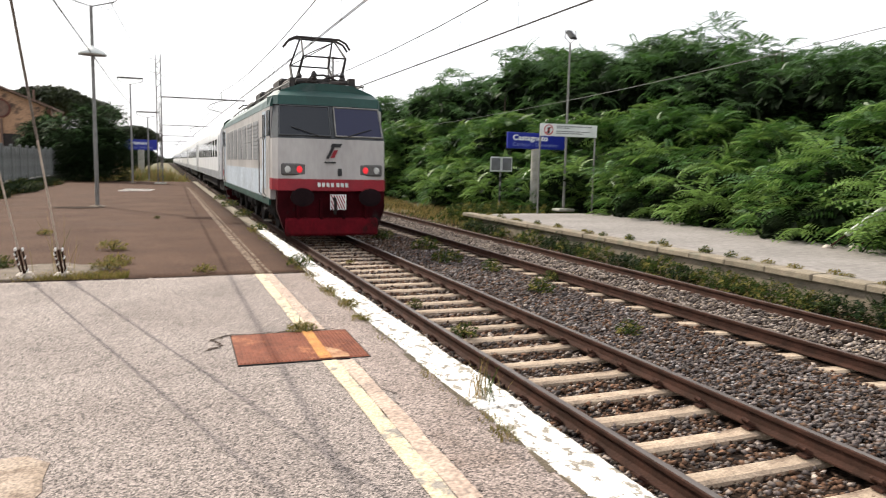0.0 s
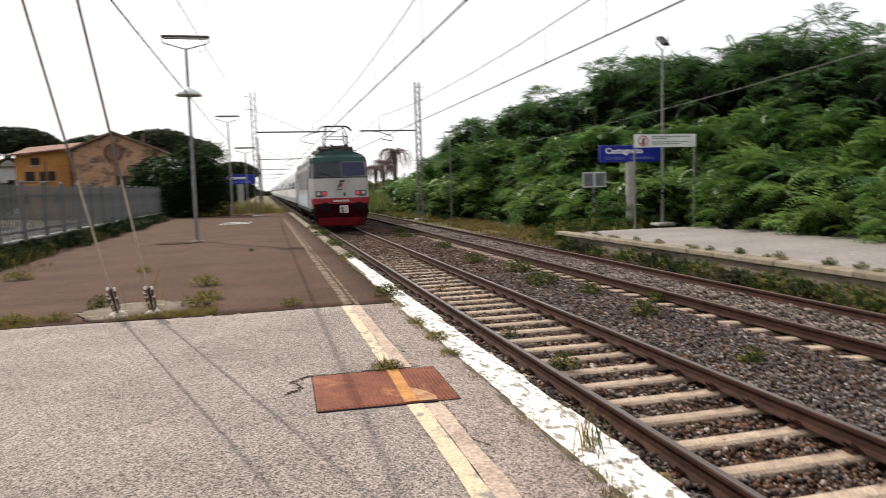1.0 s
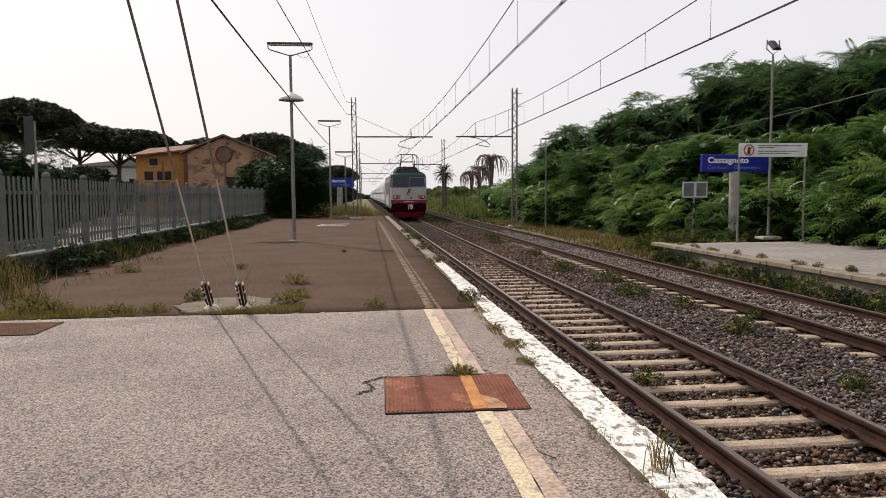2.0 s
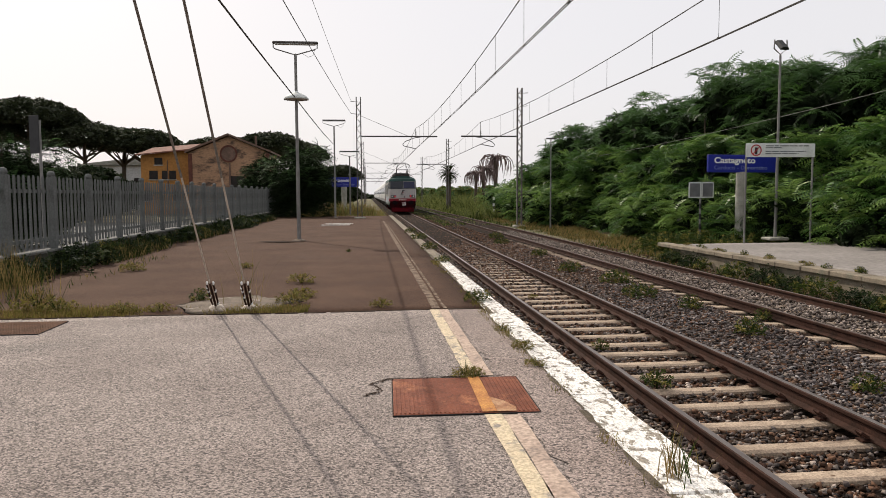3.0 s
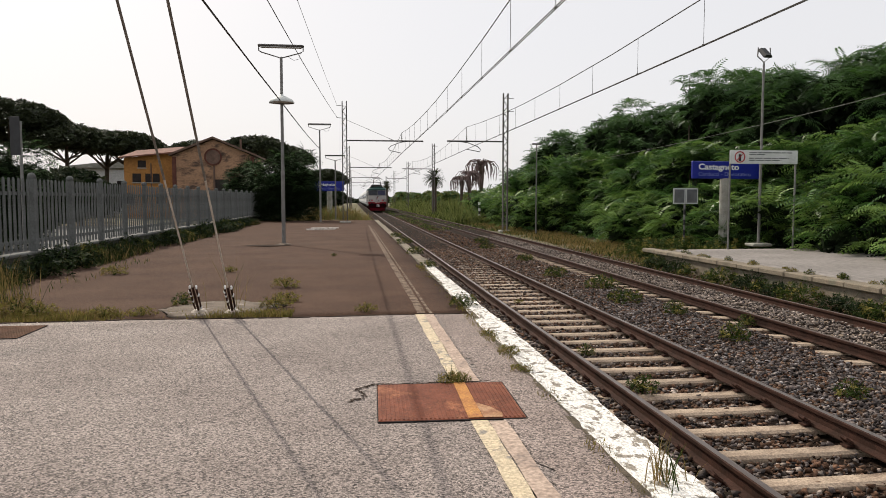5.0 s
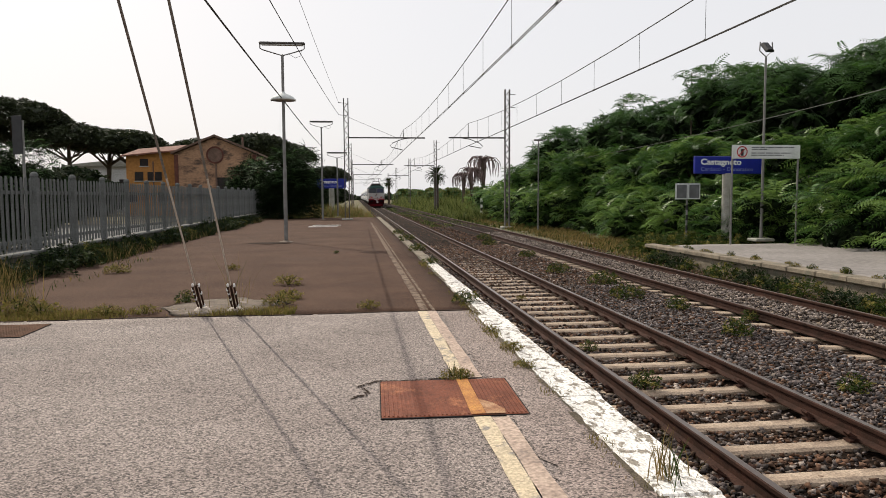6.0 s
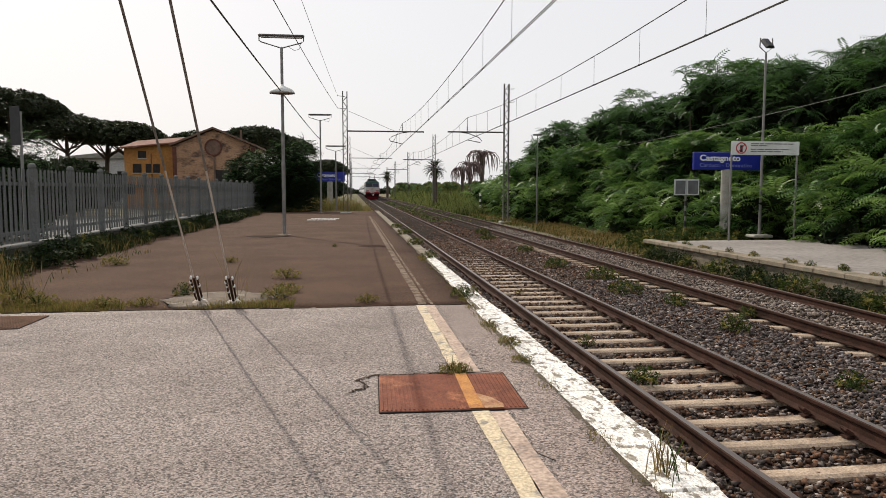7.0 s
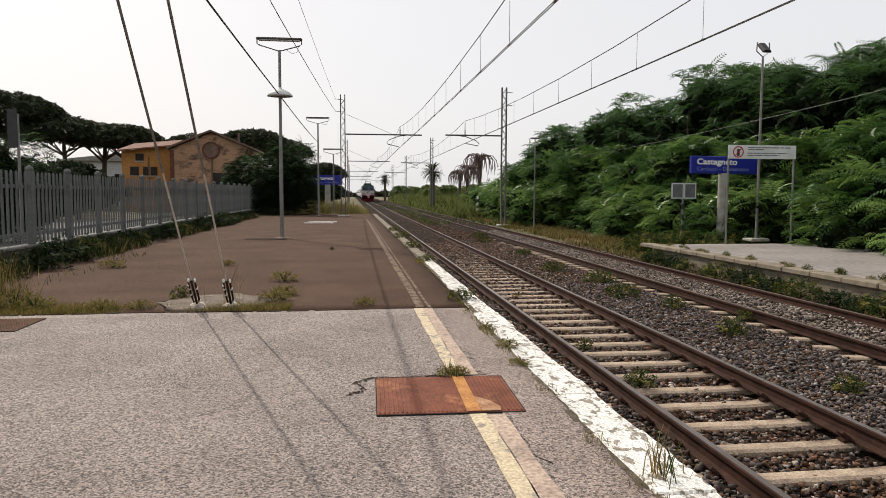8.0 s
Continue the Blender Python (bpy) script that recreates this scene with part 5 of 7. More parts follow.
def build_catenary():
    left = [51.7 + 43 * i for i in range(5)]
    right = [47.0 + 43 * i for i in range(5)]
    for y in left:
        build_mast(-0.5, y, -0.05 if y < 55 else -0.55, 8.55, 1, 5.80, 5.6, TRACKS[0])
    for y in right:
        build_mast(10.1, y, -0.52, 8.60, -1, 5.45, 3.9, TRACKS[1])
    for cx, ys in ((TRACKS[0], [-34.3, 8.7] + left), (TRACKS[1], [-39.0, 4.0] + right)):
        t = tagged(empty("overhead_line", cx, 0, 0), "dark contact and messenger wires with thin droppers over the track", "overhead line", "overhead lines")
        for nm, z, sag, off in (("contact_wire", 4.93, 0.03, 0.018), ("messenger_wire", 6.38, 0.62, 0.016)):
            for dx in (-0.022, 0.022) if nm == "contact_wire" else (0.0,):
                s = Shape()
                pts = [(dx, a + (b - a) * i / 8, z - sag * 4 * (i / 8) * (1 - i / 8)) for a, b in zip(ys, ys[1:]) for i in range(8)] + [(dx, ys[-1], z)]
                s.tube(pts, 0.0105 if nm == "contact_wire" else 0.014, 5)
                put(nm, s, M_WIRE, t)
        for a, b in zip(ys[:4], ys[1:4]):
            for i in range(1, 12):
                k = i / 12
                y = a + (b - a) * k
                s = Shape()
                zt = 6.38 - 0.62 * 4 * k * (1 - k)
                zb = 4.93 - 0.03 * 4 * k * (1 - k)
                s.rod((0, y, zb), (0.0, y, zt), 0.0055, n=4)
                s.box(-0.02, y - 0.03, zb - 0.015, 0.02, y + 0.03, zb + 0.025)
                put("dropper", s, M_WIRE, t)
    # feeder wires on the platform side
    for a, b, sag, r in (((-2.35, 2.9, 6.25), (-1.0, 51.7, 7.4), 0.25, 0.013), ((-1.95, 2.9, 7.6), (-1.0, 51.7, 8.25), 0.2, 0.008)):
        s = Shape()
        wire(s, a, b, sag, r, 24)
        tagged(put("feeder_wire", s, M_WIRE), "thin dark wire strung from mast to mast", "wire", "feeder wires")
    s = Shape()
    wire(s, (-2.42, 2.9, 5.0), (-2.46, 26.5, 5.12), 0.05, 0.02, 16)
    wire(s, (-2.46, 26.5, 5.12), (-2.24, 51.8, 5.2), 0.08, 0.02, 16)
    tagged(put("lamp_cable", s, M_WIRE), "dark supply cable strung along the lamp posts", "cable")
    s = Shape()
    wire(s, (14.0, 2.0, 5.4), (14.28, 23.8, 4.25), 0.15, 0.010, 16)
    wire(s, (14.28, 23.8, 4.25), (14.2, 58.0, 4.1), 0.2, 0.009, 16)
    tagged(put("lamp_cable", s, M_GALV), "pale supply cable running to the floodlight pole", "cable")


def build_stay(x, y, mast_y, mast_z, pale, label):
    """A stay from an anchor in the ground to the head of a mast, with a turnbuckle or a sleeve at its foot."""
    t = tagged(empty("stay_cable", x, y, 0), label, "stay cable", "mast stays")
    d = Vector((0, mast_y - y, mast_z)).normalized()
    L = Vector((0, mast_y - y, mast_z)).length
    s = Shape()
    s.turned(0, 0, [(0.13, -0.05), (0.12, 0.03), (0.07, 0.07)], 10)
    put("anchor_foot", s, M_SLEEVE, t)
    s = Shape()
    s.rod(d * 0.02, d * 0.60, 0.018, n=8)
    put("anchor_rod", s, M_RAIL, t)
    if not pale:
        u = Vector((1, 0, 0))
        for off in (-0.034, 0.034):
            s = Shape()
            s.tube([d * 0.12 + u * off, d * 0.2 + u * off * 1.3, d * 0.54 + u * off * 1.3, d * 0.60 + u * off], 0.014, 6)
            put("turnbuckle_bar", s, M_RAIL, t)
        for k, offs in ((0.16, (0.045,)), (0.29, (-0.040,)), (0.42, (-0.045, 0.050)), (0.50, (-0.052,)), (0.585, (-0.035, 0.048))):
            for off in offs:
                s = Shape()
                p = d * (k + 0.012 * math.sin(40 * k + 90 * off)) + u * off
                s.turned(p.x, p.y, [(0.006, p.z - 0.026), (0.015, p.z - 0.014), (0.017, p.z + 0.010), (0.008, p.z + 0.028)], 8)
                put("bolt", s, M_WHITE, t, "white bolt cap")
    s = Shape()
    s.rod(d * 0.58, d * (2.6 if not pale else 2.6), 0.0125 if not pale else 0.06, n=8)
    put("sleeve", s, M_SLEEVE if not pale else M_PALE_SIGN, t, "pale weathered sleeve")
    s = Shape()
    s.rod(d * 2.55, d * (L - 0.02), 0.0145, n=8)
    put("cable", s, M_CABLE, t)
    return t


def build_stays():
    for x, y in ((-2.12, 10.5), (-1.64, 10.42)):
        build_stay(x, y, 2.9 + (0.0 if x < -2 else 0.05), 8.1 if x < -2 else 7.9, False, "dark stay cable with a white-bolted turnbuckle on the paving")
    s = Shape()
    lattice(s, -1.88, 2.75, -0.05, 8.6, 0.44)
    tagged(put("anchor_mast", s, M_GALV_DARK), "grey lattice steel mast that holds the stays", "catenary mast")
    for x, y in ((13.75, 11.2), (14.35, 11.0)):
        build_stay(x, y, 1.2, 7.8, True, "pale sleeved stay cable anchored in the far platform")
    s = Shape()
    lattice(s, 14.05, 1.05, -0.05, 8.3, 0.7)
    tagged(put("anchor_mast", s, M_GALV_DARK), "grey lattice steel mast beyond the tracks", "catenary mast")
    # the low mortar mound round the anchors
    s = Shape()
    rings = []
    for k, z in ((1.0, 0.0), (0.85, 0.018), (0.65, 0.035), (0.42, 0.046), (0.15, 0.052)):
        ring = []
        for j in range(40):
            a = 2 * math.pi * j / 40
            w = 1 + 0.30 * noise.noise(Vector((math.cos(a) * 1.6, math.sin(a) * 1.6, 2.3)))
            ring.append((-1.86 + 0.82 * k * w * math.cos(a), 11.02 + 0.80 * k * w * math.sin(a), z + 0.022 * k * noise.noise(Vector((a * 3, k * 5, 0.4)))))
        rings.append(ring)
    s.loft(rings, 0, True)
    tagged(put("mortar_mound", s, M_MORTAR, smooth=True), "low rough mortar mound round the stay anchors", "mound")


build_plate(0.25, 5.16, 1.35, 6.20, -1.5, "rusty ribbed steel cover in the paving, crossed by a yellow stripe", 0.17, M_RUST)
build_plate(-5.1, 8.87, -3.86, 9.72, 0, "dull brown steel cover at the joint of the paving", None, M_RUST_DULL)
build_lamp(-2.44, 26.5, 7.1, 5.1, "steel lamp post with a long top fitting and a dished shade")
build_lamp(-2.24, 51.8, 6.95, None, "slim steel lamp post with a long top fitting")
build_lamp(-1.35, 59.0, 5.2, None, "slim steel lamp post near the second name sign")
build_name_sign(13.9, 25.45, 8, 2.40, 3.05, 2.9, 0.19, "blue station name sign on a thick concrete post")
build_name_sign(-2.05, 66.0, 0, 2.38, 3.26, 2.65, 0.25, "blue station name sign beside a dark tree")
def build_verge_posts():
    t = tagged(empty("verge_lamp", POLE[0], POLE[1], -0.56), "thin grey lamp pole at the edge of the thicket", "lamp post")
    s = Shape()
    s.turned(0, 0, [(0.06, 0), (0.045, 3.0), (0.035, 5.6), (0.02, 5.65)], 10)
    put("pole", s, M_GALV, t)
    s = Shape()
    s.box(-0.30, -0.06, 5.62, 0.30, 0.06, 5.72, 0, 0.02)
    put("lamp_head", s, M_GALV_DARK, t)
    t = tagged(empty("marker_post", MARK[0], MARK[1], -0.56), "short black and white striped marker post", "marker post")
    for i in range(7):
        s = Shape()
        s.rod((0, 0, i * 0.28), (0, 0, i * 0.28 + 0.28), 0.10, n=10)
        put("band", s, M_BLACK if i % 2 else M_WHITE, t)


POLE, MARK = (11.55, 44.4), (11.6, 65.2)
build_verge_posts()
build_warning_sign()
build_board()
build_flood_lamp()
build_fence()
build_catenary()
build_stays()
for i, (x, y) in enumerate(((-1.70, 39.6), (-1.55, 41.2))):
    s = Shape()
    s.box(x - 0.78, y - 0.11, -0.02, x + 0.78, y + 0.11, 0.03, 0, 0.01)
    tagged(put("kerb_strip", s, M_WHITE_STONE), "pale flush kerb strip in the asphalt", "kerb", "kerb strips")


# ---- house and greenery ----
def build_house():
    t = tagged(empty("house", -15.7, 85, -0.5), "ochre gabled building with a round window and a lower yellow wing", "house")
    # gable part
    s = Shape()
    w, d, e, r = 4.55, 8, 7.05, 8.95
    s.loft([[(-w, y, 0), (w, y, 0), (w, y, e), (0, y, r), (-w, y, e)] for y in (d, 0)], 0, True)
    wall = put("wall", s, M_PLASTER, t, "stained ochre plaster wall")
    for sx in (-1, 1):
        s = Shape()
        s.box(sx * w - 0.42 * (1 if sx > 0 else 0) - 0.01, -0.08, 0, sx * w + 0.42 * (0 if sx > 0 else 1) + 0.01, 0.0, e - 0.1)
        put("corner_pilaster", s, M_BRICK, t, "red brick corner pilaster")
    s = Shape()
    for sx in (-1, 1):
        s.loft([[(sx * (w + 0.28), y, e - 0.02), (0, y, r + 0.08), (0, y, r + 0.30), (sx * (w + 0.28), y, e + 0.20)] for y in (-0.5, d + 0.4)], 0, True)
    put("roof", s, M_ROOF_EDGE, t, "weathered tiled gable roof")
    s = Shape()
    rr = [[(-0.05 + q * math.cos(a), yy, 6.95 + q * math.sin(a)) for a in [2 * math.pi * j / 28 for j in range(28)]] for q, yy in ((0.98, 0.0), (0.98, -0.1), (0.80, -0.1), (0.80, 0.0))]
    s.loft(rr, 0, False)
    oc = put("round_window", s, M_BRICK, t, "round brick-framed blind window")
    s = Shape()
    s.add([(-0.05 + 0.82 * math.cos(a), -0.03, 6.95 + 0.82 * math.sin(a)) for a in [2 * math.pi * j / 28 for j in range(28)]], [tuple(range(28))])
    put("infill", s, M_ROOF_EDGE, oc)
    s = Shape()
    s.rod((0.05, -0.08, 0), (0.05, -0.08, 5.9), 0.10, n=8)
    put("downpipe", s, M_ROOF_EDGE, t)
    for x, z, ww, hh in ((0.9, 2.5, 1.6, 1.9), (3.7, 2.4, 1.1, 1.7)):
        s = Shape()
        s.box(x - ww / 2, -0.04, z, x + ww / 2, 0.05, z + hh)
        put("window", s, M_SHUTTER, t)
    s = Shape()
    s.rod((2.6, 3, 8.0), (2.6, 3, 9.2), 0.12, n=8)
    put("chimney_pipe", s, M_ROOF_EDGE, t)
    # yellow wing
    s = Shape()
    s.loft([[(-10.4, y, 0), (-w + 0.02, y, 0), (-w + 0.02, y, 7.5), (-10.4, y, 6.9)] for y in (11, 2.0)], 0, True)
    put("wing_wall", s, M_PLASTER_Y, t, "yellow plaster wing")
    s = Shape()
    s.loft([[(-10.75, 1.2, 6.80), (-w, 1.2, 7.45), (-w, 1.2, 7.60), (-10.75, 1.2, 6.95)], [(-10.2, 6.5, 7.9), (-w, 6.5, 8.4), (-w, 6.5, 8.55), (-10.2, 6.5, 8.05)],
            [(-10.75, 12, 6.80), (-w, 12, 7.45), (-w, 12, 7.60), (-10.75, 12, 6.95)]], 0, True)
    put("wing_roof", s, M_ROOF, t, "red clay tile roof")
    for x, z, ww, hh in ((-9.0, 4.1, 0.95, 1.0), (-7.7, 4.1, 0.7, 1.0), (-6.85, 4.1, 0.75, 1.0), (-8.4, 5.8, 0.9, 0.8), (-9.7, 1.6, 0.9, 1.2), (-6.4, 1.6, 0.9, 1.2)):
        s = Shape()
        s.box(x - ww / 2, 1.93, z, x + ww / 2, 2.04, z + hh)
        wn2 = put("window", s, M_SHUTTER, t)
        s = Shape()
        s.box(x - ww / 2 - 0.08, 1.86, z - 0.12, x + ww / 2 + 0.08, 2.02, z - 0.02)
        put("sill", s, M_POST_CONC, wn2)
    s = Shape()
    s.rod((-7.4, 1.95, 0), (-7.4, 1.95, 6.3), 0.07, n=6)
    put("downpipe", s, M_ROOF_EDGE, t)


def frond_proto(pairs=9, length=1.0, width=0.23):
    """A feathered leaf along y that arches and droops: pairs of narrow hanging leaflets on a stalk."""
    v, f = [], []

    def at(k):
        return length * k, 0.16 * length * math.sin(k * 2.4) - 0.36 * length * k * k
    for i in range(pairs):
        k = 0.14 + 0.86 * i / (pairs - 1)
        y, z = at(k)
        ln = width * (0.6 + 0.4 * math.sin(math.pi * min(1, 0.2 + k * 0.8)))
        wd = length * 0.33 / pairs
        for sx in (-1, 1):
            o = len(v)
            v += [(0, y, z), (sx * ln * 0.5, y - wd + 0.03 * length, z - ln * 0.10), (sx * ln, y + 0.06 * length, z - ln * 0.42), (sx * ln * 0.5, y + wd + 0.03 * length, z - ln * 0.10)]
            f.append((o, o + 1, o + 2, o + 3))
    return v, f


def leaf_clump_proto(n=5, seed=1):
    r = random.Random(seed)
    v, f = [], []
    for i in range(n):
        a = 2 * math.pi * i / n + r.uniform(-0.4, 0.4)
        ln, w, dz = r.uniform(0.7, 1.0), r.uniform(0.18, 0.28), r.uniform(-0.3, 0.5)
        c, s = math.cos(a), math.sin(a)
        o = len(v)
        v += [(0, 0, 0), (c * ln * 0.5 - s * w, s * ln * 0.5 + c * w, dz * 0.6 + 0.08), (c * ln, s * ln, dz), (c * ln * 0.5 + s * w, s * ln * 0.5 - c * w, dz * 0.6 + 0.08)]
        f.append((o, o + 1, o + 2, o + 3))
    return v, f


def outward(dirs, rng, wild=0.5, droop=(-0.5, 0.35)):
    """Turns that lay a leaf along each outward direction with its face up."""
    n = len(dirs)
    d = dirs + rng.normal(0, wild, (n, 3))
    d[:, 2] = rng.uniform(droop[0], droop[1], n) + 0.35 * dirs[:, 2]
    d /= np.linalg.norm(d, axis=1)[:, None]
    up = np.array([0, 0, 1.0]) + rng.normal(0, 0.25, (n, 3))
    s = np.cross(d, up)
    s /= np.linalg.norm(s, axis=1)[:, None]
    u = np.cross(s, d)
    return np.stack([s, d, u], -1)


def lumpy(n, rng, lobes, rad, inner=0.72):
    """Points near the skin of a crown made of several lobes."""
    c = rng.integers(0, len(lobes), n)
    L = np.array(lobes)[c]
    u = rng.normal(0, 1, (n, 3))
    u /= np.linalg.norm(u, axis=1)[:, None]
    u[:, 2] = np.where(u[:, 2] < -0.5, -u[:, 2], u[:, 2])
    k = rng.uniform(inner, 1.05, n)[:, None]
    return L[:, :3] + u * k * L[:, 3:4] * np.array(rad), u


def ailanthus(seed, h, rosettes, spread, leaf, low=0.10, mats=None, light=0.3):
    """Crown of whorls of feathered leaves at the branch ends, inner leaves coloured dark as shade and a trunk with
    limbs, for one tree of the thicket.
    """
    r = np.random.default_rng(seed)
    lobes = []
    for i in range(17):
        a, z = r.uniform(0, 6.28), r.uniform(low, 0.86) * h
        q = spread * r.uniform(0.35, 0.95) * (1.0 if z < 0.7 * h else 0.75)
        lobes.append((q * math.cos(a), q * math.sin(a), z, r.uniform(0.75, 1.25)))
    for i in range(7 if low > 0.2 else 0):
        a = 0.9 * i
        lobes.append((0.75 * spread * math.cos(a), 0.75 * spread * math.sin(a), r.uniform(0.74, 0.92) * h, r.uniform(0.7, 1.0)))
    lobes.append((0, 0, h * 0.88, 0.9))
    p, u = lumpy(rosettes, r, lobes, (1.0, 1.0, 0.85), 0.7)
    p[:, 2] = np.clip(p[:, 2], 0.15, None)
    per = 6
    n = rosettes * per
    az = np.repeat(r.uniform(0, 6.283, rosettes), per) + np.tile(np.arange(per) * 6.283 / per, rosettes) + r.normal(0, 0.25, n)
    uu = np.repeat(u, per, 0)
    d = np.stack([np.cos(az) + 0.75 * uu[:, 0], np.sin(az) + 0.75 * uu[:, 1], r.uniform(-0.45, 0.6, n) + 0.35 * uu[:, 2]], -1)
    d /= np.linalg.norm(d, axis=1)[:, None]
    side = np.cross(d, np.array([0, 0, 1.0]) + r.normal(0, 0.35, (n, 3)))
    side /= np.linalg.norm(side, axis=1)[:, None]
    turn = np.stack([side, d, np.cross(side, d)], -1)
    size = np.repeat(r.uniform(leaf[0], leaf[1], rosettes), per) * r.uniform(0.75, 1.1, n)
    pick = r.uniform(0, 1, rosettes)
    mi = np.repeat(np.where(pick < light, 1, np.where(pick > 0.94, 2, 0)), per)
    pv, pf = frond_proto()
    crown = scatter("crown", pv, pf, np.repeat(p, per, 0), turn, size[:, None], mats or [M_LEAF, M_LEAF_LIGHT, M_LEAF_DARK], mi)
    # inner foliage, its near-black colour standing in for shade within the crown
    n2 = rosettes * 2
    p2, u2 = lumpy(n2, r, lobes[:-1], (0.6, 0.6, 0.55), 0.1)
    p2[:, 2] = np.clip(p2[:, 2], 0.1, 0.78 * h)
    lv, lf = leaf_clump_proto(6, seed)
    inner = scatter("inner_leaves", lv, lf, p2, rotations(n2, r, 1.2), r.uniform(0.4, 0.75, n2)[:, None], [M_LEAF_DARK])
    s = Shape()
    s.tube([(0, 0, -0.3), (0.05, 0.03, h * 0.3), (-0.05, 0.08, h * 0.62), (0, 0, h * 0.9)], [0.10, 0.08, 0.055, 0.02], 8)
    for L in lobes[:9]:
        z0 = max(0.3, L[2] * 0.55)
        s.tube([(0.02, 0.03, z0), (L[0] * 0.5, L[1] * 0.5, (z0 + L[2]) / 2 + 0.2), (L[0], L[1], L[2])], [0.05, 0.035, 0.012], 6)
    return crown, inner, s.mesh("trunk", [M_BARK])


def sapling(seed, h):
    """A thin bare stem that ends in two or three whorls of leaves above the thicket."""
    r = np.random.default_rng(seed)
    pv, pf = frond_proto()
    tips = [(0, 0, h), (0.3, 0.1, h - 0.4), (-0.35, 0.05, h - 0.25), (0.15, -0.2, h - 0.9)]
    az = r.uniform(0, 6.283, 32)
    d = np.stack([np.cos(az), np.sin(az), r.uniform(0.0, 0.6, 32)], -1)
    d /= np.linalg.norm(d, axis=1)[:, None]
    side = np.cross(d, np.array([0, 0, 1.0]))
    side /= np.linalg.norm(side, axis=1)[:, None]
    crown = scatter("crown", pv, pf, np.repeat(np.array(tips), 8, 0), np.stack([side, d, np.cross(side, d)], -1), r.uniform(0.5, 0.8, 32)[:, None], [M_LEAF_BACK])
    s = Shape()
    s.tube([(0, 0, -0.3), (0.08, 0.05, h * 0.6), (0, 0, h)], [0.06, 0.045, 0.015], 7)
    for t in tips[1:]:
        s.tube([(0.03, 0.02, h - 1.2), t], [0.025, 0.01], 5)
    return crown, s.mesh("trunk", [M_BARK])


def tree_thing(name, meshes, x, y, z, rz, sc, label, cat, group):
    t = tagged(empty(name, x, y, z, rz), label, cat, group)
    for nm, me in meshes:
        o = put(nm, me, [], t)
        if nm in ("stem", "leaves", "inner_leaves"):
            o["kind"] = "stuff"
    t.scale = (sc, sc, sc)
    return t


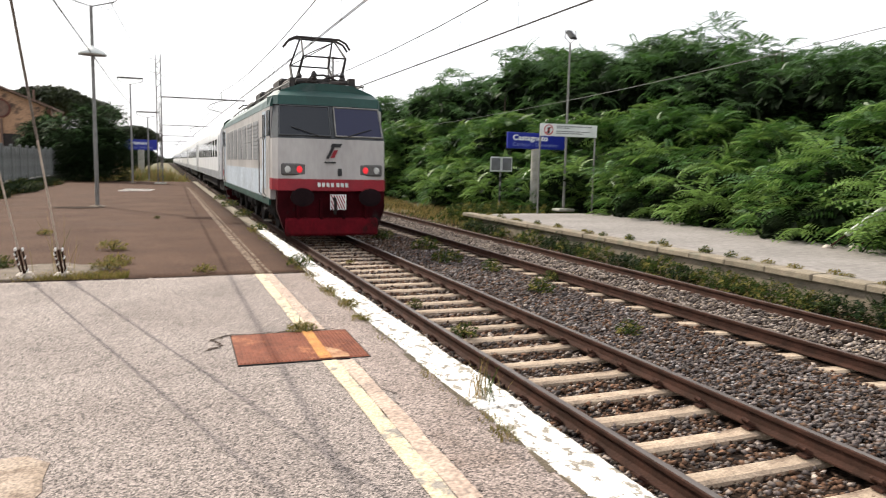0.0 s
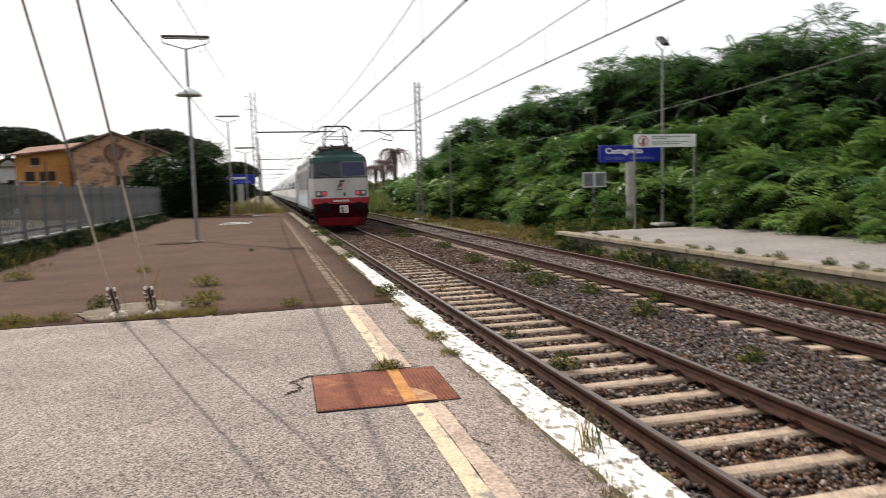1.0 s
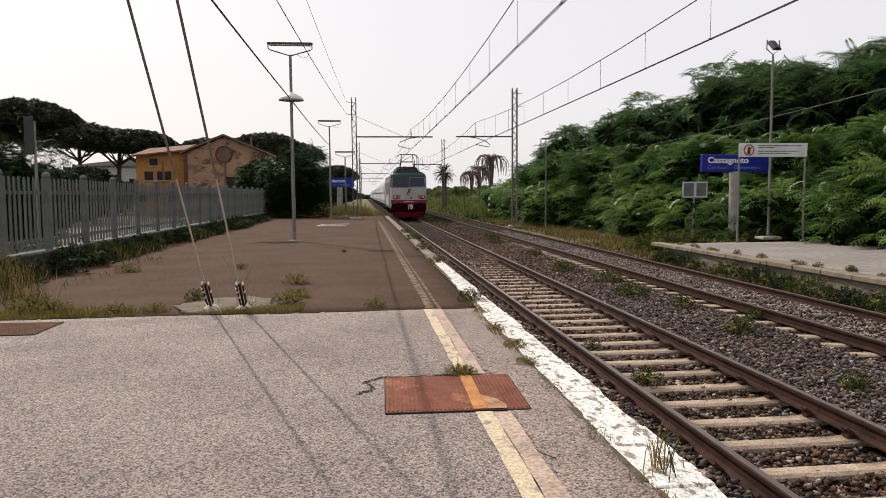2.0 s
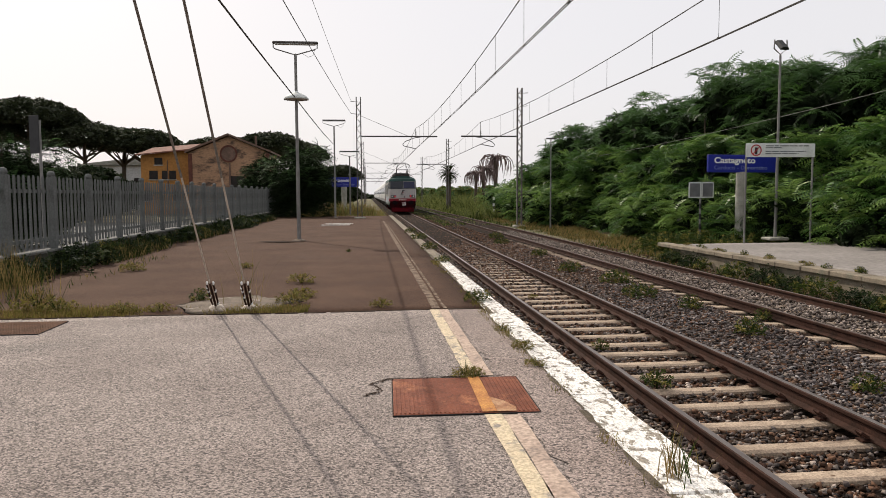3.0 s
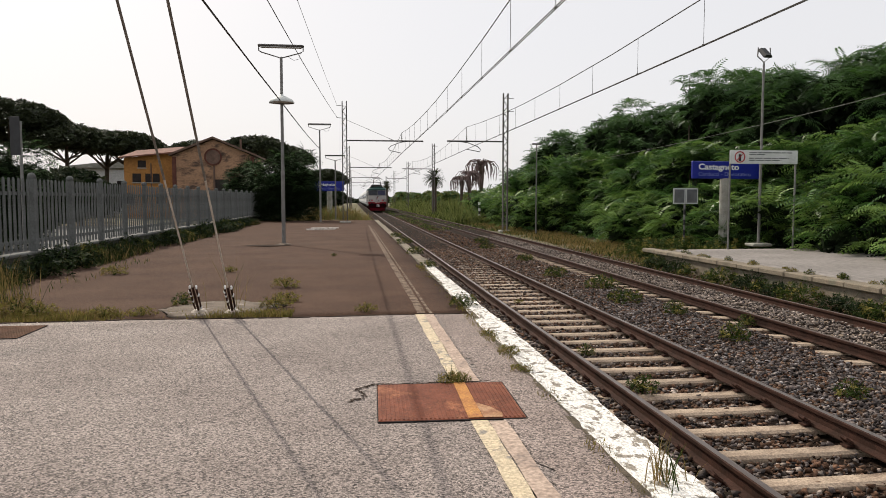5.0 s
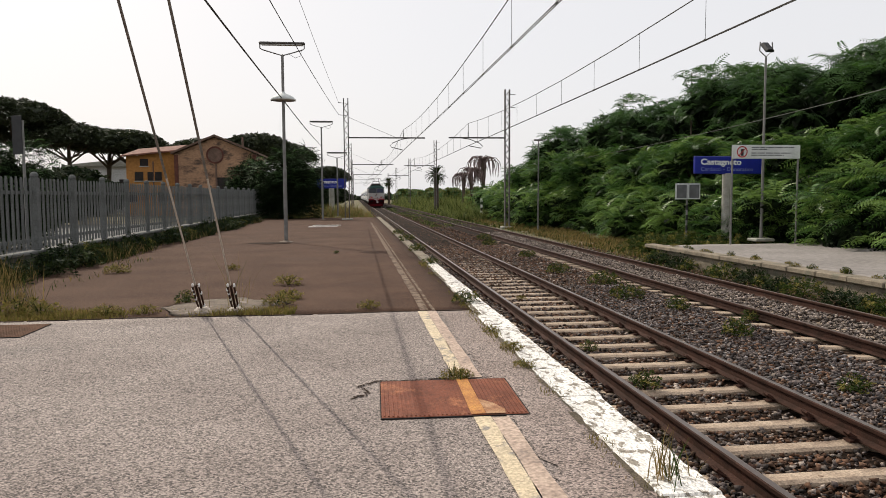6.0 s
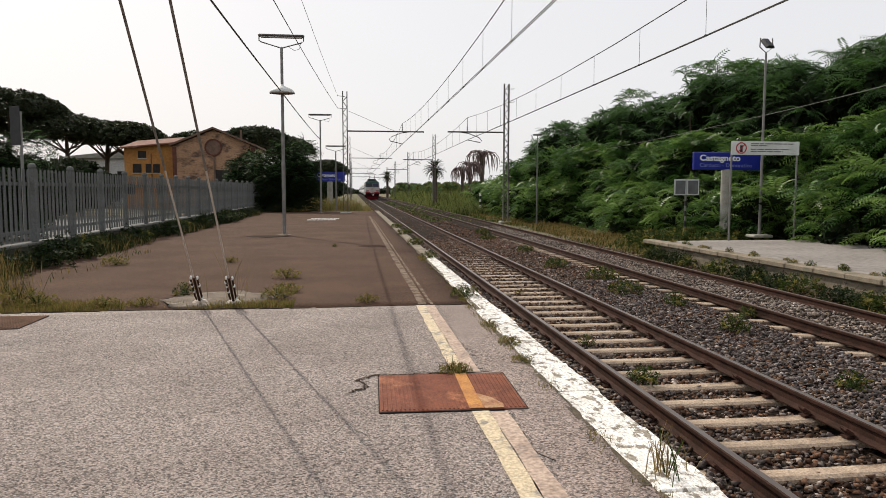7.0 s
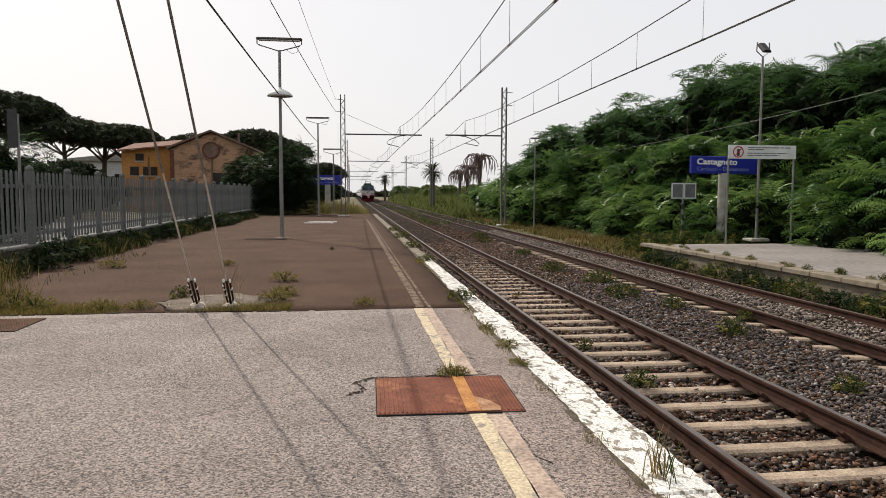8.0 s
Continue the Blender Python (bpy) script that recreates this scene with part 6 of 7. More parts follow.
def build_thicket():
    deep = [M_LEAF_BACK, M_LEAF, M_LEAF_DARK]
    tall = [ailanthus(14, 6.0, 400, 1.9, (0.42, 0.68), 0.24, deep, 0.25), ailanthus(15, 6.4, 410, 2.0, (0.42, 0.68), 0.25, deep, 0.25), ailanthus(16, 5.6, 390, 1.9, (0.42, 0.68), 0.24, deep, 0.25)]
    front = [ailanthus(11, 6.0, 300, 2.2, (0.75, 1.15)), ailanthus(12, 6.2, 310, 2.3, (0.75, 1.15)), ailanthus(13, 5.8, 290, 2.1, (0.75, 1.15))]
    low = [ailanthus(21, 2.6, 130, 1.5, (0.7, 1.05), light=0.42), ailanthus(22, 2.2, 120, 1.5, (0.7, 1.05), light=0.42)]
    r = random.Random(5)

    def grow(kinds, x, y, k, h, name, label, group, z=-0.45):
        c, n, tr = kinds[k % len(kinds)]
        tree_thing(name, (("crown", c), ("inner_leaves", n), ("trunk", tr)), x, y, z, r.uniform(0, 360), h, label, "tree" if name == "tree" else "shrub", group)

    # the tall back row, highest in its middle
    for k, (x, y, h) in enumerate(((20.6, 1.0, 0.66), (20.2, 5.0, 0.70), (20.0, 8.6, 0.76), (20.1, 12.0, 0.83), (20.2, 15.2, 0.91), (20.4, 18.4, 1.05), (20.5, 21.6, 1.12), (20.6, 24.8, 1.23), (20.4, 28.0, 1.33),
                                   (20.1, 31.2, 1.32), (19.5, 34.4, 1.29), (18.8, 37.8, 1.23), (18.1, 41.2, 1.24), (17.4, 44.8, 1.21), (16.9, 48.6, 1.16), (16.4, 52.6, 1.12), (16.1, 56.8, 1.0), (15.9, 61.0, 0.89),
                                   (15.8, 66.0, 0.78), (23.4, 19.0, 0.99), (23.6, 26.0, 1.16), (22.6, 33.0, 1.26))):
        grow(tall, x, y, k, h * r.uniform(0.96, 1.04), "tree", "tall dark green tree of heaven at the back of the thicket", "thicket trees")
    # the lower front of younger, lighter trees
    for k, (x, y, h) in enumerate(((18.0, -1.0, 0.56), (17.5, 3.0, 0.56), (17.2, 6.4, 0.58), (17.1, 9.6, 0.58), (17.2, 12.8, 0.60), (17.4, 16.0, 0.62), (17.6, 19.2, 0.66), (17.6, 22.4, 0.70), (17.2, 25.6, 0.72),
                                   (16.5, 28.8, 0.74), (15.9, 32.2, 0.76), (15.4, 35.8, 0.78), (15.0, 39.6, 0.80), (14.7, 43.6, 0.80), (14.5, 48.0, 0.80), (14.4, 52.6, 0.78), (14.4, 57.6, 0.74), (14.6, 62.6, 0.66))):
        grow(front, x, y, k, h * r.uniform(0.95, 1.05), "tree", "young green tree of heaven with long feathered leaves", "thicket trees")
    for k, (x, y, h) in enumerate(((15.4, 5.2, 1.0), (15.3, 9.2, 1.0), (15.6, 13.0, 0.95), (16.2, 17.2, 0.95), (16.3, 20.8, 1.0), (15.9, 24.4, 0.95), (14.4, 26.6, 0.72), (14.6, 29.4, 0.9), (13.5, 32.6, 0.8),
                                   (14.7, 36.2, 0.95), (14.6, 39.8, 0.9), (14.0, 43.6, 0.95), (12.9, 47.8, 0.95), (12.9, 52.4, 1.0), (13.0, 57.2, 1.0), (13.5, 62.5, 1.1), (13.6, 68.0, 1.1), (13.8, 74.0, 1.0))):
        grow(low, x, y, k, h, "shrub", "low feathered green shrub at the edge of the thicket", "thicket shrubs", -0.5)
    for x, y, h in ((17.3, 35.6, 8.4), (20.2, 19.2, 6.6)):
        c, tr = sapling(int(y), h)
        tree_thing("tree", (("crown", c), ("trunk", tr)), x, y, -0.5, 0, 1.0, "thin sapling that rises above the thicket", "tree", "thicket saplings")


def build_bush_tree():
    """The dark dense tree at the end of the fence."""
    r = np.random.default_rng(31)
    lobes = [(r.uniform(-1.5, 1.5), r.uniform(-1.2, 1.2), r.uniform(0.6, 4.2), r.uniform(0.9, 1.4)) for i in range(16)] + [(0, 0, 4.4, 0.9), (1.5, -0.5, 0.9, 1.2), (1.2, -0.8, 0.5, 1.1), (-0.6, -1.0, 0.7, 1.2), (1.6, 0.4, 1.9, 1.1), (0.4, -1.0, 1.6, 1.2)]
    p, u = lumpy(5200, r, lobes, (0.95, 0.95, 0.9), 0.6)
    p[:, 2] = np.clip(p[:, 2], 0.1, None)
    pv, pf = frond_proto(6, 1.0, 0.26)
    crown = scatter("crown", pv, pf, p, outward(u, r), r.uniform(0.35, 0.7, 5200)[:, None], [M_TREE_DARK, M_LEAF_BACK], np.where((p[:, 2] > 2.6) & (r.uniform(0, 1, 5200) < 0.2), 1, 0))
    s = Shape()
    s.tube([(0, 0, -0.2), (0.1, 0, 1.5), (0, 0.1, 4.0)], [0.16, 0.12, 0.04], 8)
    for L in lobes[:8]:
        s.tube([(0.05, 0, L[2] * 0.4 + 0.2), (L[0], L[1], L[2])], [0.06, 0.02], 6)
    tree_thing("tree", (("crown", crown), ("trunk", s.mesh("trunk", [M_BARK]))), -5.3, 56.5, -0.3, 0, 1.05, "dense dark green tree at the end of the fence", "tree", "")
    tree_thing("tree", (("crown", crown), ("trunk", bpy.data.meshes["trunk"])), -7.9, 59.5, -0.5, 140, 0.98, "dark bushy tree behind the fence", "tree", "")
    tree_thing("tree", (("crown", crown), ("trunk", bpy.data.meshes["trunk"])), -15.6, 33.0, -0.5, 60, 0.88, "leafy dark tree behind the paling fence", "tree", "")
    # the dark back of a road sign beyond the fence
    t = tagged(empty("road_sign", -10.2, 24.0, -0.5, -24), "dark back of a sign panel on a grey pole", "sign")
    sh = Shape()
    sh.rod((0, 0, 0), (0, 0, 4.55), 0.045, n=10)
    put("pole", sh, M_GALV, t)
    sh = Shape()
    sh.box(-0.36, -0.06, 3.50, 0.04, -0.046, 4.70, 0, 0.005)
    put("panel", sh, M_BLACK, t)


def build_pines():
    r = np.random.default_rng(41)
    pv, pf = leaf_clump_proto(6, 3)

    def pine(w, d, n):
        k = np.sqrt(r.uniform(0, 1, n))
        a = r.uniform(0, 6.283, n)
        bump = 0.5 + 0.5 * np.sin(a * 5 + k * 9) * np.cos(k * 11)
        x, y = w * k * np.cos(a), w * k * np.sin(a)
        top = d * np.sqrt(np.clip(1 - k * k, 0, 1)) * (0.88 + 0.14 * bump)
        z = np.where(r.uniform(0, 1, n) < 0.7, top * r.uniform(0.75, 1.02, n), r.uniform(-0.06, 0.25, n) * d)
        crown = scatter("crown", pv, pf, np.stack([x, y, z], -1), rotations(n, r, 0.8), r.uniform(0.28, 0.55, n)[:, None], [M_PINE])
        s = Shape()
        s.tube([(0, 0, -9), (0.2, 0.1, -5), (0, 0, -1.0), (0, 0, d * 0.3)], [0.38, 0.30, 0.24, 0.1], 10)
        for i in range(9):
            b = 2 * math.pi * i / 9
            s.tube([(0, 0, -2.4 + 0.1 * i), (0.35 * w * math.cos(b), 0.35 * w * math.sin(b), -0.8), (0.75 * w * math.cos(b), 0.75 * w * math.sin(b), d * 0.25)], [0.13, 0.09, 0.03], 6)
        return crown, s.mesh("trunk", [M_BARK])

    big, small = pine(6.4, 3.0, 4200), pine(4.6, 2.6, 3000)
    for x, y, z, k, sc in ((-52, 98, 8.2, 0, 1.25), (-44, 100, 10.0, 0, 1.15), (-37.5, 101, 7.6, 0, 1.0), (-34, 106, 7.3, 1, 1.1), (-29.2, 100, 6.8, 1, 1.05), (-24.5, 118, 7.0, 1, 1.1), (-13.2, 101, 6.3, 1, 1.15),
                           (-10.2, 108, 6.0, 1, 1.0), (-4.55, 122, 4.15, 1, 0.86), (-58, 90, 5.0, 0, 1.0)):
        c, tr = (big, small)[k]
        tree_thing("umbrella_pine", (("crown", c), ("trunk", tr)), x, y, z + (0.9 if x < -8 else 0.2), 37 * x % 360, sc, "umbrella pine with a broad dark flattened crown", "pine tree", "umbrella pines")
    # lower dark bushes under the pines
    lobes = [(r.uniform(-2.5, 2.5), r.uniform(-1.5, 1.5), r.uniform(0.6, 3.6), r.uniform(0.8, 1.5)) for i in range(12)]
    p, u = lumpy(1300, r, lobes, (1, 1, 0.9), 0.3)
    bush = scatter("crown", pv, pf, p, rotations(1300, r, 1.2), r.uniform(0.35, 0.7, 1300)[:, None], [M_LEAF_DARK, M_PINE], r.integers(0, 2, 1300))
    green = bush.copy()
    green.materials[0], green.materials[1] = M_LEAF_BACK, M_REED
    s = Shape()
    s.tube([(0, 0, -0.5), (0, 0, 3)], [0.2, 0.05], 6)
    st = s.mesh("trunk", [M_BARK])
    for x, y, sc in ((-22, 62, 1.25), (-26.5, 72, 1.2), (-31, 82, 1.3), (-38, 80, 1.4), (-34, 70, 1.0), (-10.0, 82, 0.9), (-28, 45, 1.1), (-24, 52, 1.15), (-20, 45, 1.1), (-31, 60, 1.5), (-36, 88, 1.2), (-42, 92, 1.3), (-29, 92, 1.1), (-24, 96, 1.2), (-47, 95, 1.4), (-40, 70, 1.2), (-7.5, 78, 1.1), (-9, 150, 0.9), (-8.0, 170, 1.0), (18, 84, 0.85), (20, 92, 1.0), (17.5, 100, 0.9), (19, 110, 0.95), (16.5, 122, 0.95), (19, 134, 1.0), (16.0, 146, 0.9), (18, 160, 1.1), (15.5, 176, 1.0), (16, 196, 1.1), (14.5, 220, 1.2), (17, 76, 0.8), (-7.0, 118, 1.0), (-5.4, 150, 0.9), (-6.0, 196, 1.1), (-4.6, 236, 1.1)):
        tree_thing("bush", (("crown", green if x > 10 else bush), ("trunk", st)), x, y, -0.5, 53 * x % 360, sc * (0.86 if abs(x) > 14 else 1.0),
                   "green leafy bush among the reeds" if x > 10 else "dark leafy bush among the farther trees", "bush", "far bushes")
    # a pale far building and a dark pole
    t = tagged(empty("far_building", -36, 118, -0.5), "pale far building half hidden by trees", "house")
    s = Shape()
    s.box(-8, 0, 0, 9, 10, 7.0, 0, 0.1)
    put("wall", s, M_FAR_WHITE, t)
    s = Shape()
    s.loft([[(-8.5, y, 7.0), (9.5, y, 7.0), (9.5, y, 7.2), (0.5, y, 8.2), (-8.5, y, 7.2)] for y in (10.5, -0.5)], 0, True)
    put("roof", s, M_POST_CONC, t)
    for x in (-6, -3, 0, 3, 6):
        s = Shape()
        s.box(x - 0.5, -0.06, 3.6, x + 0.5, 0.05, 5.0)
        put("window", s, M_SHUTTER, t)


def build_palms():
    r = np.random.default_rng(51)
    pv, pf = frond_proto(14, 1.0, 0.16)

    def palm(n, h, lo, hi, m, size):
        a = r.uniform(0, 6.283, n)
        el = r.uniform(lo, hi, n)
        d = np.stack([np.cos(a) * np.cos(el), np.sin(a) * np.cos(el), np.sin(el)], -1)
        s = np.cross(d, np.array([0, 0, 1.0]))
        s /= np.linalg.norm(s, axis=1)[:, None]
        turn = np.stack([s, d, np.cross(s, d)], -1)
        crown = scatter("crown", pv, pf, np.tile([[0, 0, h]], (n, 1)) + d * 0.2, turn, r.uniform(0.85, 1.1, n)[:, None] * size, [m])
        sh = Shape()
        sh.tube([(0, 0, -0.3), (0.05, 0, h * 0.5), (0, 0, h)], [0.32, 0.26, 0.30], 10)
        sh.turned(0, 0, [(0.3, h - 0.5), (0.45, h - 0.15), (0.3, h + 0.2), (0.08, h + 0.4)], 10)
        return crown, sh.mesh("trunk", [M_BARK])

    def dead_palm(n, h, m):
        """Bare crown: leaves that arch out of the head and hang straight down."""
        sh = Shape()
        for i in range(n):
            a, q, up = r.uniform(0, 6.283), r.uniform(0.9, 1.9), r.uniform(0.35, 0.95)
            drop = r.uniform(0.7, 1.9)
            prof = [(0.1, 0.05), (q * 0.4, up), (q * 0.75, up * 0.85), (q * 0.95, up * 0.2), (q * 1.02, -drop * 0.5), (q * 1.0, -drop)]
            sh.tube([(k * math.cos(a + 0.06 * j), k * math.sin(a + 0.06 * j), h + z) for j, (k, z) in enumerate(prof)], [0.04, 0.04, 0.04, 0.045, 0.04, 0.012], 4)
        crown = sh.mesh("crown", [m])
        sh = Shape()
        sh.tube([(0, 0, -0.3), (0.05, 0, h * 0.5), (0, 0, h)], [0.28, 0.22, 0.24], 10)
        sh.turned(0, 0, [(0.22, h - 0.9), (0.32, h - 0.3), (0.28, h + 0.1), (0.08, h + 0.4)], 10)
        return crown, sh.mesh("trunk", [M_BARK])

    live = palm(110, 4.9, -0.9, 1.4, M_WEED_DARK, 1.25)
    dead = dead_palm(52, 5.3, mat("dead_palm_leaf", (0.185, 0.130, 0.118), (0.105, 0.074, 0.068), 2, 0.9, bump=0, island=0.3))
    tree_thing("palm_tree", (("crown", live[0]), ("trunk", live[1])), 10.9, 96, -0.5, 0, 1.0, "green palm tree with a round crown", "palm tree", "palms")
    tree_thing("palm_tree", (("crown", live[0]), ("trunk", live[1])), 9.6, 205, -0.5, 80, 1.2, "far green palm tree beside the track", "palm tree", "palms")
    for x, y, sc, rz in ((14.3, 88, 0.92, 10), (16.6, 92, 1.18, 130), (13.1, 86, 0.80, 220)):
        tree_thing("palm_tree", (("crown", dead[0]), ("trunk", dead[1])), x, y, -0.5, rz, sc, "dead palm tree with brown hanging leaves", "palm tree", "palms")


def blades(name, places, heights, mats, r, width=0.012, lean=0.35, mi=None):
    """Grass: two-part bent blades in one mesh."""
    pv = [(-0.5, 0, 0), (0.5, 0, 0), (0.38, 0.10, 0.55), (-0.38, 0.10, 0.55), (0.06, 0.34, 1.0), (-0.06, 0.34, 1.0)]
    pf = [(0, 1, 2, 3), (3, 2, 4, 5)]
    n = len(places)
    pvv = np.array(pv)
    v = pvv[None] * np.stack([np.full(n, width), heights, heights], -1)[:, None, :]
    v = np.einsum("nij,npj->npi", rotations(n, r, lean), v) + places[:, None, :]
    f = np.array(pf)[None] + (np.arange(n) * len(pv))[:, None, None]
    return mesh_np(name, v.reshape(-1, 3), f.reshape(-1, 4), mats, None if mi is None else np.repeat(mi, 2))


def build_grass():
    r = np.random.default_rng(61)

    def strip(name, x0, x1, y0, y1, n, h0, h1, mats, label, z=-0.5, width=0.012, cat="grass", share=0.28, power=1.3, patch=0.5):
        y = y0 + (y1 - y0) * r.uniform(0, 1, n) ** power
        x = r.uniform(x0, x1, n)
        pat = np.array([noise.noise(Vector((a * 0.9, b * patch, 7.7))) for a, b in zip(x, y)])
        keep = pat + r.normal(0, 0.18, n) > (-0.05 if patch < 1 else 0.18)
        x, y, pat = x[keep], y[keep], pat[keep]
        h = r.uniform(h0, h1, len(x)) * (0.7 + 0.9 * np.clip(pat, 0, 1))
        mi = np.where(r.uniform(0, 1, len(x)) < share, 1, 0)
        tagged(new(name, blades(name, np.stack([x, y, np.full(len(x), z)], -1), h, mats, r, width, 0.4, mi)), label, cat, kind="stuff")

    strip("grass", -7.2, -6.1, 9, 50, 14000, 0.12, 0.42, [M_WEED_DARK, M_DRY], "straw-coloured grass along the fence plinth, its green darkened as in shade", -0.01, 0.016)
    strip("grass", -7.2, -5.2, 10.1, 20, 900, 0.05, 0.2, [M_WEED, M_DRY], "short weeds creeping over the asphalt", -0.01, 0.014)
    strip("grass", -5.6, -0.8, 10.05, 10.7, 9000, 0.02, 0.10, [M_WEED_YELLOW, M_DRY], "yellow weeds along the joint of the paving", -0.01, 0.012, share=0.45)
    strip("grass", 9.8, 12.2, 22.6, 62, 16000, 0.08, 0.32, [M_DRY, M_WEED], "dry yellow grass on the verge of the second track", -0.56, 0.03, share=0.33)
    strip("grass", 10.6, 14.2, 31, 45, 9000, 0.05, 0.22, [M_DRY, M_WEED_YELLOW], "bleached dry grass before the thicket", -0.56, 0.03, share=0.2)
    strip("grass", 9.0, 14.5, 62, 190, 22000, 0.3, 1.1, [M_REED, M_WEED], "tall green grass beside the far track", -0.56, 0.06, share=0.3, power=1.6)
    strip("grass", 11.5, 17.0, 70, 230, 20000, 1.3, 2.4, [M_REED, M_WEED], "tall pale green reeds beyond the verge", -0.56, 0.07, share=0.3, power=1.5)
    strip("grass", -7.0, 1.6, 57.2, 80, 7000, 0.3, 0.9, [M_DRY, M_REED], "tall dry grass beyond the end of the platform", -0.56, 0.05, share=0.3)
    strip("grass", -3.5, 0.6, 62, 72, 3500, 0.9, 1.7, [M_DRY, M_REED], "tall straw-coloured grass under the second name sign", -0.56, 0.05, share=0.3)
    strip("grass", 1.57, 1.73, 3.0, 18, 4200, 0.015, 0.07, [M_DRY, M_WEED_YELLOW], "dry grass in the joint behind the edge stones", 0.0, 0.007, share=0.6, patch=1.9)
    strip("grass", 8.35, 9.65, 4, 60, 2400, 0.05, 0.22, [M_WEED, M_DRY], "weeds among the stones by the second track", -0.5, 0.02)
    strip("grass", 5.1, 10.4, 48, 130, 14000, 0.06, 0.24, [M_WEED, M_REED], "thin weeds between the far tracks", -0.5, 0.05)


def build_weeds():
    r = np.random.default_rng(71)
    pv, pf = leaf_clump_proto(5, 9)

    def clump(n, w, h, mats, leaf):
        a, k = r.uniform(0, 6.283, n), np.sqrt(r.uniform(0, 1, n))
        z = h * r.uniform(0.05, 1, n) * (1 - 0.5 * k)
        p = np.stack([w * k * np.cos(a), w * k * np.sin(a), z], -1)
        lv = scatter("leaves", pv, pf, p, rotations(n, r, 0.7), r.uniform(0.6, 1.2, n)[:, None] * leaf, mats, r.integers(0, len(mats), n))
        s = Shape()
        for i in range(7):
            b, q = r.uniform(0, 6.28), r.uniform(0.2, 0.8) * w
            s.tube([(0, 0, -0.03), (q * 0.5 * math.cos(b), q * 0.5 * math.sin(b), h * 0.45), (q * math.cos(b), q * math.sin(b), h * 0.85)], [0.006, 0.005, 0.002], 4)
        return lv, s.mesh("stem", [M_WEED])

    kinds = [clump(90, 0.20, 0.26, [M_WEED, M_WEED, M_WEED_YELLOW], 0.055), clump(170, 0.34, 0.34, [M_WEED, M_WEED, M_WEED_YELLOW], 0.06), clump(110, 0.22, 0.17, [M_WEED_YELLOW, M_DRY, M_WEED_YELLOW], 0.04),
             clump(200, 0.32, 0.36, [M_LEAF_DARK, M_TREE_DARK, M_WEED_DARK], 0.06)]
    rr = random.Random(8)

    def plant(k, x, y, z, sc, label):
        tree_thing("weed", (("leaves", kinds[k][0]), ("stem", kinds[k][1])), x, y, z, rr.uniform(0, 360), sc, label, "weed", "weeds")

    for x, y, k, sc in ((5.53, 18.94, 1, 1.0), (5.9, 16.3, 1, 1.15), (5.55, 13.95, 1, 1.05), (5.9, 12.4, 0, 1.15), (5.68, 9.95, 0, 1.25), (3.19, 7.4, 0, 0.85), (3.2, 9.35, 0, 0.6), (5.9, 24.0, 1, 0.9),
                        (6.6, 11.2, 0, 0.8), (5.7, 30.0, 1, 1.0), (2.45, 4.2, 2, 0.7), (5.3, 6.9, 0, 0.9), (2.3, 17.0, 2, 0.9), (3.4, 14.2, 2, 0.5), (6.2, 34.0, 1, 1.1)):
        plant(k, x, y, -0.47, sc, "small green weed growing between the ballast stones")
    for x, y, k, sc in ((1.74, 10.85, 1, 0.65), (1.66, 8.4, 2, 0.5), (1.7, 7.4, 2, 0.6), (1.64, 6.6, 2, 0.5), (1.85, 17.2, 1, 0.6), (1.9, 21.5, 1, 0.8), (1.95, 26.5, 1, 0.9), (1.9, 31, 1, 0.8)):
        plant(k, x, y, 0.0, sc, "weed rooted in the joint behind the edge stones")
    for x, y, k, sc in ((0.92, 6.28, 2, 0.6), (1.0, 6.3, 2, 0.5), (0.24, 10.45, 2, 0.8), (-1.2, 13.6, 2, 1.2), (-1.1, 11.0, 2, 1.2), (-1.0, 11.7, 2, 1.0), (-2.7, 16.6, 2, 0.8), (-5.1, 16.3, 2, 1.3), (-2.55, 11.4, 0, 0.9),
                        (-2.9, 10.5, 2, 0.8), (-3.4, 10.4, 2, 1.0), (-4.7, 10.8, 2, 1.6), (-4.3, 10.5, 2, 1.3), (-0.5, 20.9, 0, 0.4)):
        plant(k, x, y, 0.0, sc, "yellowish weed growing out of the paving")
    for i in range(30):
        y = 4.0 + i * 0.61 + rr.uniform(-0.2, 0.2)
        if y > 13 and i % 3 == 0:
            continue
        plant(rr.choice((0, 1, 3)), 9.40 + rr.uniform(-0.2, 0.2), y, -0.5, rr.uniform(1.1, 1.5), "green shrubby weed against the far platform edge")
    for i in range(28):
        plant(rr.choice((0, 2, 2)), 10.0 + rr.uniform(-0.15, 0.2), 7 + i * 0.53 + rr.uniform(-0.3, 0.3), 0.0, rr.uniform(0.3, 0.7), "small dry weed in the joint of the far platform")
